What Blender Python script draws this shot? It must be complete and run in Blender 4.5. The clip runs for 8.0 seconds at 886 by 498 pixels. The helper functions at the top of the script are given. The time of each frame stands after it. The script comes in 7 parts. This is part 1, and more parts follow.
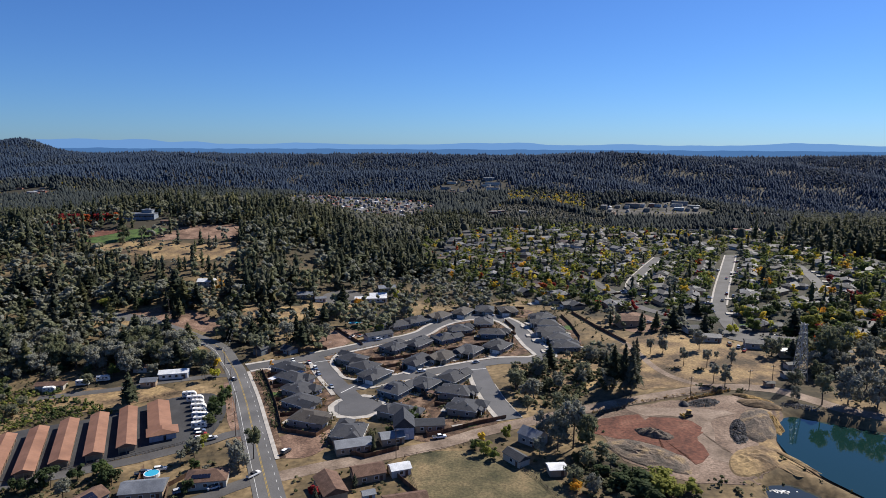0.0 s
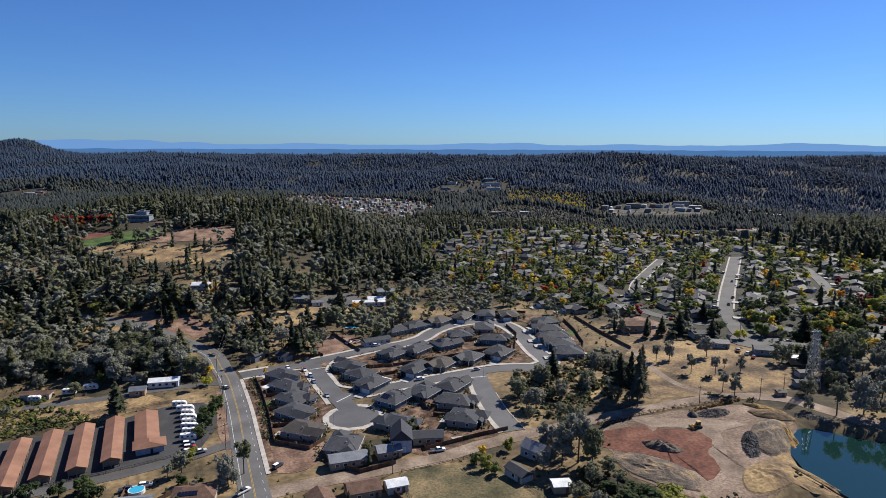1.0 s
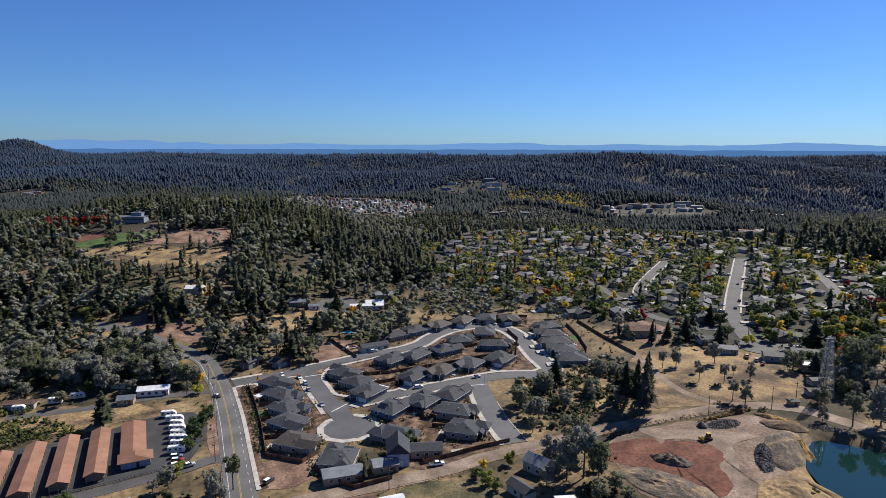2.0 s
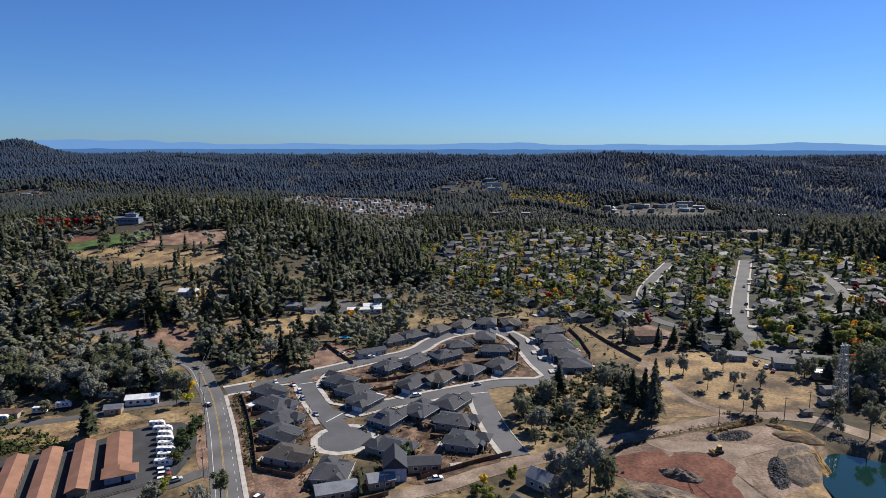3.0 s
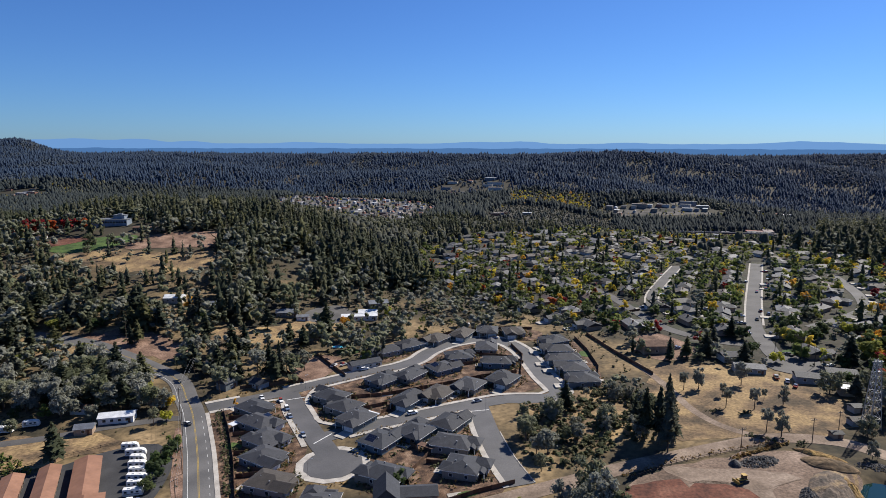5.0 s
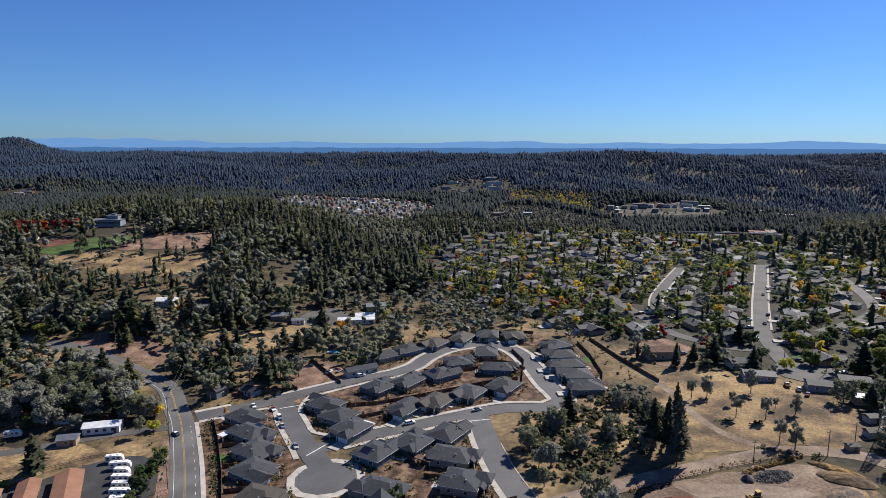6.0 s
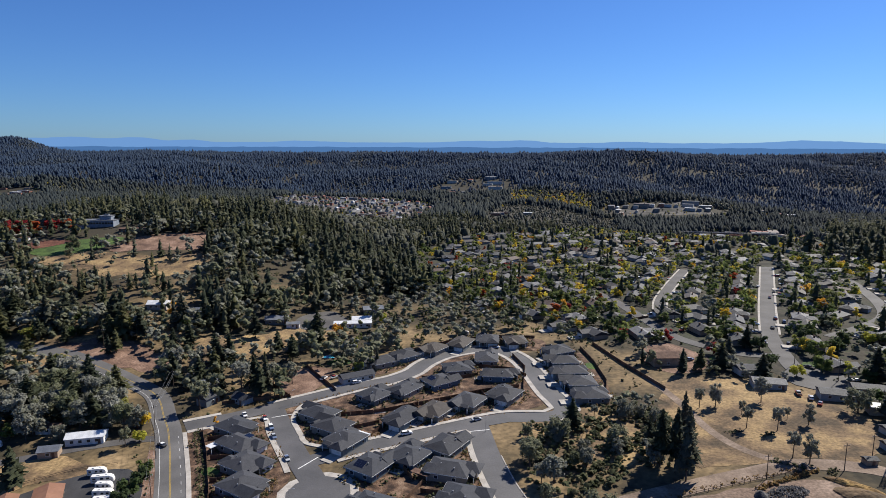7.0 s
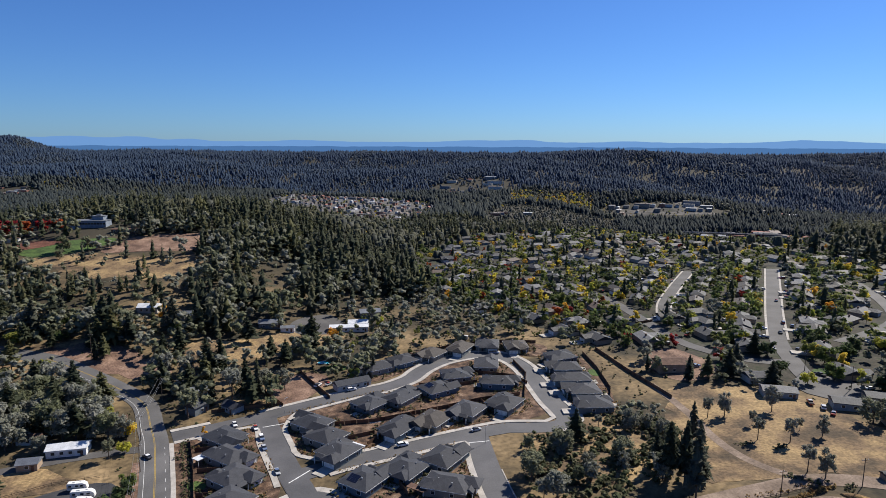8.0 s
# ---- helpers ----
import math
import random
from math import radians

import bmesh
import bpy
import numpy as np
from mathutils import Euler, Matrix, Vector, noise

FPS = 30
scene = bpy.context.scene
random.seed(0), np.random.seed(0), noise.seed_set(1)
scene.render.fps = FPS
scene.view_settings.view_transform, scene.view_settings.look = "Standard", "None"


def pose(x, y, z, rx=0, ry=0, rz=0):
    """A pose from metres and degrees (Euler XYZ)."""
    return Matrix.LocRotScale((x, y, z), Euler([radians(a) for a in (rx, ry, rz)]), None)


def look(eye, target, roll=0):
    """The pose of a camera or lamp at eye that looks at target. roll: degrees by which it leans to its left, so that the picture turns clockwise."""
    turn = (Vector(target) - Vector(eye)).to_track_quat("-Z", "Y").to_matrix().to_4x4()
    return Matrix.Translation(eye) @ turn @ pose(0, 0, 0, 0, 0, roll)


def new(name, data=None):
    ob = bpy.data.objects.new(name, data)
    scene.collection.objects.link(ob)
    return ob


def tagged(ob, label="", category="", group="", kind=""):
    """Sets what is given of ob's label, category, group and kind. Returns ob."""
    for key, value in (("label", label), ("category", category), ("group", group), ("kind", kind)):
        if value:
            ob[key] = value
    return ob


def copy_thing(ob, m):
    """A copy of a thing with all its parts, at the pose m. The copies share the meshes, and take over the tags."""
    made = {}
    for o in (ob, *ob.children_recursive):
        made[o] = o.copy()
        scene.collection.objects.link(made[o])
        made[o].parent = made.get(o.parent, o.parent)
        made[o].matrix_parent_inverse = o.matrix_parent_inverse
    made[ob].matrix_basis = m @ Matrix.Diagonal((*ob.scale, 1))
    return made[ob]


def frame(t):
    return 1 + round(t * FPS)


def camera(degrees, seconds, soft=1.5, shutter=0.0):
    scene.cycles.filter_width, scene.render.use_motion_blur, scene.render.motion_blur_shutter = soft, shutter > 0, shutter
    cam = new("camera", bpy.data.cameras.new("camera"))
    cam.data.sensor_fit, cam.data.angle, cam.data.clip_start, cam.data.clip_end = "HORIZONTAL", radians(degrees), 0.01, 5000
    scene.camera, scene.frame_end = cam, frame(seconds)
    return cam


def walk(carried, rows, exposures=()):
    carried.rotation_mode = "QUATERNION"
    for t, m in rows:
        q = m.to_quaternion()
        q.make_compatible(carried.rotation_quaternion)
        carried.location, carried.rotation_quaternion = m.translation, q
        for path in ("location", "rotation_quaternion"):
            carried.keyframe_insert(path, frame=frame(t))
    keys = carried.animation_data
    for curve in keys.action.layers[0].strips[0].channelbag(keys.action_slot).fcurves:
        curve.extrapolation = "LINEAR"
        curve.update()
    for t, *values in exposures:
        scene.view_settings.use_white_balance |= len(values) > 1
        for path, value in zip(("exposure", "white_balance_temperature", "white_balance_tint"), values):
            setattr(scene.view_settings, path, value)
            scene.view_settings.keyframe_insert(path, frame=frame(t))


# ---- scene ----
# ---------- camera: a drone gliding forward at constant height ----------
cam = camera(70.0, 8.0, soft=0.62)
PATH = []
for step in range(17):
    t = step * 0.5
    yaw = 4.565 + 0.0345 * t + 0.0036 * t * t - 0.00073 * t ** 3
    rx = 80.874 + 0.0325 * t - 0.0131 * t * t + 0.0007 * t ** 3
    roll = 0.264 - 0.072 * t + 0.0086 * t * t
    PATH.append((t, pose(1.12 - 0.245 * t, 0.51 + 10.871 * t, 119.87 + 0.07 * t - 0.0202 * t * t, rx, 0, yaw) @ pose(0, 0, 0, 0, 0, roll)))
walk(cam, PATH, exposures=((0.0, 0.63), (8.0, 0.63)))

# ---------- sky and sun ----------
SUN_AZ, SUN_EL = radians(42), radians(42)      # from +y towards +x
world = bpy.data.worlds.new("sky")
scene.world = world
world.use_nodes = True
wn = world.node_tree
sky = wn.nodes.new("ShaderNodeTexSky")
sky.sky_type, sky.sun_disc = "NISHITA", False
sky.sun_elevation, sky.sun_rotation = SUN_EL, SUN_AZ
sky.altitude, sky.air_density, sky.dust_density, sky.ozone_density = 800, 1.0, 0.35, 5.0
wn.nodes["Background"].inputs["Strength"].default_value = 0.058
clear = wn.nodes.new("ShaderNodeMix")       # a clear, dry autumn air: deeper blue
clear.data_type, clear.blend_type = "RGBA", "MULTIPLY"
clear.inputs["Factor"].default_value, clear.inputs["B"].default_value = 1.0, (0.48, 0.76, 1.2, 1)
wn.links.new(sky.outputs[0], clear.inputs["A"])
wn.links.new(clear.outputs["Result"], wn.nodes["Background"].inputs[0])
sun = new("sun", bpy.data.lights.new("sun", "SUN"))
sun.data.energy, sun.data.angle, sun.data.color = 5.0, radians(0.5), (1.0, 0.94, 0.85)
sx, sy, sz = math.sin(SUN_AZ) * math.cos(SUN_EL), math.cos(SUN_AZ) * math.cos(SUN_EL), math.sin(SUN_EL)
sun.matrix_world = look((400 * sx, 400 * sy, 400 * sz), (0, 0, 0))


# ---------- materials ----------
def material(name, colours, scale=0.5, rough=0.85, bump=0.0, by="noise", metal=0.0, fine=8.0, spec=0.3, grain=0.3):
    """Principled surface whose colours vary with noise at two scales; by 'object' also from thing to thing, by 'tint' from tree to tree in a wood."""
    m = bpy.data.materials.new(name)
    m.use_nodes = True
    n, l = m.node_tree.nodes, m.node_tree.links
    p = n["Principled BSDF"]
    p.inputs["Roughness"].default_value, p.inputs["Metallic"].default_value = rough, metal
    p.inputs["Specular IOR Level"].default_value = spec
    geo = n.new("ShaderNodeNewGeometry")
    big, small = n.new("ShaderNodeTexNoise"), n.new("ShaderNodeTexNoise")
    big.inputs["Scale"].default_value, big.inputs["Detail"].default_value = scale, 5
    small.inputs["Scale"].default_value, small.inputs["Detail"].default_value = scale * fine, 3
    for node in (big, small):
        l.new(geo.outputs["Position"], node.inputs["Vector"])
    ramp = n.new("ShaderNodeValToRGB")
    while len(ramp.color_ramp.elements) < len(colours):
        ramp.color_ramp.elements.new(0.5)
    lo, hi = (0.0, 1.0) if by != "noise" else (0.32, 0.68)
    for k, c in enumerate(colours):
        e = ramp.color_ramp.elements[k]
        e.position, e.color = lo + (hi - lo) * k / max(1, len(colours) - 1), (*c, 1)
    if by == "object":      # one colour to a thing
        ramp.color_ramp.interpolation = "CONSTANT"
        for k, e in enumerate(ramp.color_ramp.elements):
            e.position = k / len(colours)
    if by == "noise":
        l.new(big.outputs["Fac"], ramp.inputs["Fac"])
    elif by == "object":
        info = n.new("ShaderNodeObjectInfo")
        l.new(info.outputs["Random"], ramp.inputs["Fac"])
    else:
        info = n.new("ShaderNodeAttribute")
        info.attribute_name = "tint"
        l.new(info.outputs["Fac"], ramp.inputs["Fac"])
    mul = n.new("ShaderNodeMath")
    mul.operation, mul.inputs[1].default_value, mul.inputs[2].default_value = "MULTIPLY_ADD", 1.9 * grain, 1 - 0.95 * grain
    l.new(small.outputs["Fac"], mul.inputs[0])
    mul2 = n.new("ShaderNodeMath")
    mul2.operation, mul2.inputs[1].default_value, mul2.inputs[2].default_value = "MULTIPLY_ADD", 1.1 * min(1, 0.2 + grain), 1 - 0.55 * min(1, 0.2 + grain)
    l.new(big.outputs["Fac"], mul2.inputs[0])
    both = n.new("ShaderNodeMath")
    both.operation = "MULTIPLY"
    l.new(mul.outputs[0], both.inputs[0])
    l.new(mul2.outputs[0], both.inputs[1])
    mix = n.new("ShaderNodeMix")
    mix.data_type, mix.blend_type = "RGBA", "MULTIPLY"
    mix.inputs["Factor"].default_value = 1.0
    l.new(ramp.outputs["Color"], mix.inputs["A"])
    l.new(both.outputs[0], mix.inputs["B"])
    l.new(mix.outputs["Result"], p.inputs["Base Color"])
    if bump:
        b = n.new("ShaderNodeBump")
        b.inputs["Strength"].default_value, b.inputs["Distance"].default_value = bump, 0.3
        l.new(small.outputs["Fac"], b.inputs["Height"])
        l.new(b.outputs["Normal"], p.inputs["Normal"])
    return m


def plain(name, rgb, rough=0.6, metal=0.0, glow=0.0):
    m = bpy.data.materials.new(name)
    m.use_nodes = True
    p = m.node_tree.nodes["Principled BSDF"]
    p.inputs["Base Color"].default_value, p.inputs["Roughness"].default_value, p.inputs["Metallic"].default_value = (*rgb, 1), rough, metal
    if glow:
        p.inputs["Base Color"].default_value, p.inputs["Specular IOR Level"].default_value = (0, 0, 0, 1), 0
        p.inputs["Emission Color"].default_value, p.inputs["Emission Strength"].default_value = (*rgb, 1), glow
    return m


def foliage(name, colours, by, rough=0.8, thin=0.35, grain=0.7):
    """Leaves; thin: the share of light that shines through them."""
    m = material(name, colours, 0.35, rough, 0, by, 0.0, 5.0, 0.15, grain)
    n, l = m.node_tree.nodes, m.node_tree.links
    p = n["Principled BSDF"]
    tr, mx = n.new("ShaderNodeBsdfTranslucent"), n.new("ShaderNodeMixShader")
    mx.inputs[0].default_value = thin
    l.new(p.inputs["Base Color"].links[0].from_socket, tr.inputs["Color"])
    l.new(p.outputs[0], mx.inputs[1])
    l.new(tr.outputs[0], mx.inputs[2])
    l.new(mx.outputs[0], n["Material Output"].inputs["Surface"])
    return m


M = {}
M["ground"] = material("dry_ground", [(0.0235, 0.0215, 0.0121), (0.0672, 0.0504, 0.0269), (0.134, 0.094, 0.047), (0.201, 0.141, 0.0739)], 0.03, 0.95, 0.6, fine=14, grain=1.0)
gn, gl = M["ground"].node_tree.nodes, M["ground"].node_tree.links
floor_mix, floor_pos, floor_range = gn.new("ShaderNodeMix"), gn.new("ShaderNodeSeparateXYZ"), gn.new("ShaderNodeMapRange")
floor_mix.data_type, floor_mix.inputs["B"].default_value = "RGBA", (0.03, 0.026, 0.016, 1)      # darker brown ground, blended in with growing y
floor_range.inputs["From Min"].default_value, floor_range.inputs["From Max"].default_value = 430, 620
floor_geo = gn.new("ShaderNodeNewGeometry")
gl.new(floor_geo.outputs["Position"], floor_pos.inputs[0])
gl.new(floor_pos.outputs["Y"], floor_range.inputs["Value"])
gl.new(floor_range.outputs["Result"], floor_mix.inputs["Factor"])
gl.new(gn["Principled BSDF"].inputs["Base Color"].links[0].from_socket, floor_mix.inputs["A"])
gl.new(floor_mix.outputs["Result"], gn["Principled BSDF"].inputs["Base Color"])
M["dry_grass"] = material("dry_grass", [(0.0814, 0.0577, 0.034), (0.149, 0.0988, 0.0544), (0.224, 0.153, 0.0747), (0.245, 0.17, 0.0814)], 0.075, 0.95, 0.5, fine=12, grain=1.0)
M["gold_bank"] = material("golden_grass", [(0.142, 0.0853, 0.0391), (0.235, 0.149, 0.0533), (0.313, 0.206, 0.0711)], 0.25, 0.95, 0.6, fine=12, grain=1.0)
M["spoil"] = material("spoil_heap", [(0.0806, 0.0672, 0.0537), (0.115, 0.0877, 0.0672), (0.188, 0.134, 0.0739)], 0.2, 0.95, 0.6, grain=1.0)
M["pasture"] = material("grazed_pasture", [(0.0533, 0.0504, 0.0237), (0.101, 0.0829, 0.0415), (0.154, 0.113, 0.0592)], 0.09, 0.95, 0.5, fine=12, grain=1.0)
M["tan_dirt"] = material("tan_dirt", [(0.103, 0.0592, 0.0411), (0.158, 0.0964, 0.0672), (0.213, 0.138, 0.0988)], 0.11, 0.95, 0.6, fine=10, grain=1.0)
M["red_dirt"] = material("red_dirt", [(0.0713, 0.0272, 0.0182), (0.11, 0.0415, 0.0259), (0.142, 0.0648, 0.0421)], 0.08, 0.95, 0.5, fine=10, grain=1.0)
M["gravel"] = material("gravel_road", [(0.142, 0.103, 0.0751), (0.186, 0.138, 0.104), (0.221, 0.17, 0.13)], 0.12, 0.95, 0.3, fine=10, grain=0.6)
M["asphalt"] = material("asphalt", [(0.0626, 0.0615, 0.0626), (0.0798, 0.0768, 0.0785)], 0.09, 0.7, 0.15, fine=20, spec=0.5)
M["road_asphalt"] = material("sun_bleached_asphalt", [(0.0798, 0.0768, 0.0739), (0.108, 0.103, 0.098)], 0.07, 0.7, 0.15, fine=25, spec=0.5)
M["yard_asphalt"] = material("yard_asphalt", [(0.0308, 0.0308, 0.0332), (0.0474, 0.0474, 0.0498)], 0.1, 0.9, 0.15, fine=20)
M["old_asphalt"] = material("old_asphalt", [(0.0627, 0.0588, 0.0568), (0.0824, 0.0785, 0.0765)], 0.08, 0.8, 0.15, fine=20, spec=0.3)
M["concrete"] = material("concrete", [(0.324, 0.298, 0.265), (0.376, 0.35, 0.318)], 0.3, 0.9, 0.1)
M["lot_earth"] = material("graded_earth", [(0.105, 0.07, 0.05), (0.15, 0.104, 0.076), (0.19, 0.138, 0.104)], 0.07, 0.95, 0.6, fine=14, grain=1.0)
M["lawn"] = material("lawn", [(0.0355, 0.0672, 0.0158), (0.0632, 0.103, 0.0237)], 0.2, 0.95, 0.3, grain=1.0)
M["mulch"] = material("bark_mulch", [(0.0355, 0.0205, 0.0134), (0.0711, 0.0411, 0.0261), (0.118, 0.0711, 0.0442), (0.166, 0.111, 0.0751)], 0.3, 0.95, 0.5, grain=1.0)
M["white_line"] = material("white_line", [(0.51, 0.51, 0.493), (0.595, 0.595, 0.578)], 1.0, 0.7)
M["yellow_line"] = material("yellow_line", [(0.336, 0.222, 0.0403), (0.389, 0.269, 0.0604)], 1.0, 0.7)
M["new_roof"] = material("new_shingle", [(0.0308, 0.0326, 0.0394), (0.0419, 0.0438, 0.0511), (0.0524, 0.0456, 0.0407), (0.0339, 0.037, 0.0456)], 0.6, 0.8, 0.4, "object", grain=0.55, spec=0.3)
M["old_roof"] = material("old_shingle", [(0.0248, 0.0259, 0.0302), (0.0461, 0.0461, 0.0496), (0.0532, 0.0426, 0.0372), (0.0302, 0.0319, 0.039), (0.12, 0.12, 0.124), (0.0672, 0.0443, 0.0355), (0.039, 0.0408, 0.0461), (0.0779, 0.0779, 0.0819), (0.0355, 0.0319, 0.0302)], 0.5, 0.72, 0.4, "object", grain=0.55, spec=0.35)
M["gardens"] = material("garden_ground", [(0.0112, 0.0123, 0.00673), (0.0223, 0.0212, 0.0123), (0.0424, 0.0357, 0.0246), (0.0201, 0.0257, 0.01), (0.0582, 0.0514, 0.0424)], 0.075, 0.95, 0.4, fine=9, grain=0.9)
M["town_floor"] = material("town_ground", [(0.0284, 0.0308, 0.0237), (0.0664, 0.0616, 0.0569), (0.104, 0.0948, 0.0853), (0.0427, 0.0379, 0.0284)], 0.03, 0.95, 0.2, fine=8, grain=0.8)
M["town_wall"] = material("town_wall", [(0.356, 0.34, 0.316), (0.221, 0.19, 0.158), (0.395, 0.395, 0.387), (0.158, 0.174, 0.198), (0.237, 0.111, 0.079)], 0.5, 0.8, 0.1, "object")
M["town_roof"] = material("town_roof", [(0.0553, 0.0553, 0.0592), (0.111, 0.0869, 0.079), (0.0869, 0.0909, 0.0988), (0.205, 0.079, 0.0553), (0.0711, 0.0711, 0.079), (0.395, 0.403, 0.419), (0.158, 0.126, 0.111), (0.0948, 0.0948, 0.111)], 0.3, 0.8, 0.2, "object")
M["new_wall"] = material("painted_siding", [(0.0877, 0.128, 0.161), (0.201, 0.188, 0.161), (0.134, 0.155, 0.167), (0.242, 0.215, 0.182), (0.107, 0.134, 0.148)], 0.8, 0.8, 0.1, "object")
M["old_wall"] = material("house_siding", [(0.356, 0.332, 0.292), (0.237, 0.205, 0.166), (0.435, 0.419, 0.395), (0.221, 0.253, 0.269), (0.3, 0.221, 0.158)], 0.8, 0.8, 0.1, "object")
M["white_wall"] = material("white_siding", [(0.55, 0.55, 0.53), (0.66, 0.65, 0.63)], 0.6, 0.75)
M["blue_wall"] = material("pale_blue_siding", [(0.276, 0.316, 0.395), (0.332, 0.371, 0.442)], 0.6, 0.75)
M["orange_roof"] = material("orange_metal_roof", [(0.188, 0.094, 0.057), (0.227, 0.117, 0.0725)], 0.15, 0.6, 0.1, fine=6, grain=0.2)
M["brown_roof"] = material("brown_shingle", [(0.0948, 0.0537, 0.0379), (0.126, 0.0758, 0.0537)], 0.5, 0.9, 0.3, grain=0.55)
M["grey_metal"] = material("grey_metal_roof", [(0.149, 0.16, 0.178), (0.195, 0.207, 0.225)], 0.3, 0.5, 0.1, metal=0.3)
M["white_roof"] = material("white_metal_roof", [(0.527, 0.544, 0.561), (0.612, 0.62, 0.637)], 0.4, 0.5)
M["beige"] = material("beige_stucco", [(0.253, 0.202, 0.145), (0.303, 0.246, 0.183)], 0.5, 0.85)
M["trim"] = material("white_trim", [(0.6, 0.6, 0.58), (0.7, 0.7, 0.68)], 1.0, 0.6)
M["glass"] = plain("window_glass", (0.02, 0.025, 0.03), 0.06)
M["solar"] = plain("solar_cell", (0.008, 0.01, 0.022), 0.12)
M["fence"] = material("fence_wood", [(0.079, 0.0411, 0.0237), (0.15, 0.079, 0.0458), (0.111, 0.0672, 0.0435)], 0.5, 0.9, 0.2, "object")
M["chain"] = material("dark_fence", [(0.0395, 0.0395, 0.0395), (0.0632, 0.0632, 0.0632)], 0.5, 0.8)
M["pole"] = material("weathered_pole", [(0.079, 0.0553, 0.0395), (0.118, 0.0869, 0.0632)], 0.6, 0.9)
M["steel"] = material("galvanised_steel", [(0.316, 0.324, 0.332), (0.395, 0.403, 0.411)], 0.6, 0.45, metal=0.6)
M["tyre"] = plain("tyre_rubber", (0.02, 0.02, 0.02), 0.9)
M["car"] = material("car_paint", [(0.7, 0.7, 0.7), (0.05, 0.05, 0.055), (0.4, 0.41, 0.42), (0.75, 0.75, 0.74), (0.12, 0.16, 0.25), (0.3, 0.04, 0.03)], 0.5, 0.3, 0, "object", spec=0.5)
M["rv"] = material("rv_shell", [(0.595, 0.586, 0.561), (0.663, 0.654, 0.637)], 0.5, 0.4)
M["machine"] = material("machine_yellow", [(0.316, 0.198, 0.0395), (0.379, 0.237, 0.0474)], 0.8, 0.6)
M["rock"] = material("dark_rock", [(0.0395, 0.0395, 0.0395), (0.0869, 0.0829, 0.079), (0.126, 0.118, 0.111)], 0.4, 0.95, 0.6, grain=1.0)
M["pool"] = plain("pool_water", (0.0395, 0.316, 0.474), 0.08)
M["bark"] = material("bark", [(0.0553, 0.0395, 0.0316), (0.0948, 0.0711, 0.0553)], 0.8, 0.95)
PINE = [(0.0412, 0.051, 0.0315), (0.06, 0.069, 0.039), (0.0861, 0.0901, 0.0638), (0.105, 0.105, 0.0465), (0.0495, 0.0585, 0.0375)]
OAK = [(0.2, 0.202, 0.155), (0.24, 0.242, 0.2), (0.135, 0.145, 0.08), (0.185, 0.19, 0.118), (0.215, 0.218, 0.172)]
GREEN = [(0.0711, 0.103, 0.0355), (0.142, 0.174, 0.0474), (0.0592, 0.0829, 0.0355), (0.237, 0.245, 0.0553), (0.103, 0.126, 0.0474)]
GOLD = [(0.634, 0.458, 0.0528), (0.44, 0.422, 0.0616), (0.634, 0.352, 0.044), (0.37, 0.378, 0.0528), (0.669, 0.51, 0.0704)]
RED = [(0.317, 0.0308, 0.0308), (0.44, 0.106, 0.0308), (0.246, 0.0264, 0.0308)]
for key, cols in (("pine", PINE), ("oak", OAK), ("green", GREEN), ("gold", GOLD), ("red", RED)):
    thin, grain = (0.55, 0.45) if key in ("green", "gold", "red") else (0.42, 0.6)
    M[key] = foliage(key + "_foliage", cols, "object", 0.8, thin, grain)
    M[key + "_wood"] = foliage(key + "_wood_foliage", cols, "tint", 0.8, thin, grain)
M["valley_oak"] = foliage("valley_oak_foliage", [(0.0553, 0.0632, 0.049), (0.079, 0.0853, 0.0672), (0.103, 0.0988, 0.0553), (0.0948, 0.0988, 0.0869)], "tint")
# blue lifted part way towards the hill pines, a weaker painted haze
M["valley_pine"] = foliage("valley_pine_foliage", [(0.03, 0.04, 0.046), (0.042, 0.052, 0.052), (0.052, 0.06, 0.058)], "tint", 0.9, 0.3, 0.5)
# distance haze is put into these two colour sets as extra blue
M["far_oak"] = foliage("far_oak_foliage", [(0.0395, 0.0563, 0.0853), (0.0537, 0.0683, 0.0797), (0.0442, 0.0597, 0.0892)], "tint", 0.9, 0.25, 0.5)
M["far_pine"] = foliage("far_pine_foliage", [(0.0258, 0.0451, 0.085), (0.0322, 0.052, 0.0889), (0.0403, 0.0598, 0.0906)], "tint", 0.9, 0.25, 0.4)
M["straw"] = foliage("straw_grass", [(0.237, 0.142, 0.0474), (0.3, 0.205, 0.079), (0.19, 0.103, 0.0395)], "tint")
M["shrub"] = foliage("shrub_foliage", [(0.0592, 0.0695, 0.0316), (0.0869, 0.0948, 0.0435), (0.118, 0.111, 0.0592), (0.079, 0.079, 0.0395)], "tint")


def water(name, rgb):
    m = plain(name, rgb, 0.04)
    n, l = m.node_tree.nodes, m.node_tree.links
    w, b = n.new("ShaderNodeTexNoise"), n.new("ShaderNodeBump")
    w.inputs["Scale"].default_value, w.inputs["Detail"].default_value = 1.2, 4
    b.inputs["Strength"].default_value, b.inputs["Distance"].default_value = 0.05, 0.1
    geo = n.new("ShaderNodeNewGeometry")
    l.new(geo.outputs["Position"], w.inputs["Vector"])
    l.new(w.outputs["Fac"], b.inputs["Height"])
    l.new(b.outputs["Normal"], n["Principled BSDF"].inputs["Normal"])
    return m


M["water"] = water("pond_water", (0.00632, 0.0237, 0.0205))
M["dark_water"] = water("dark_pond_water", (0.0237, 0.0277, 0.0237))


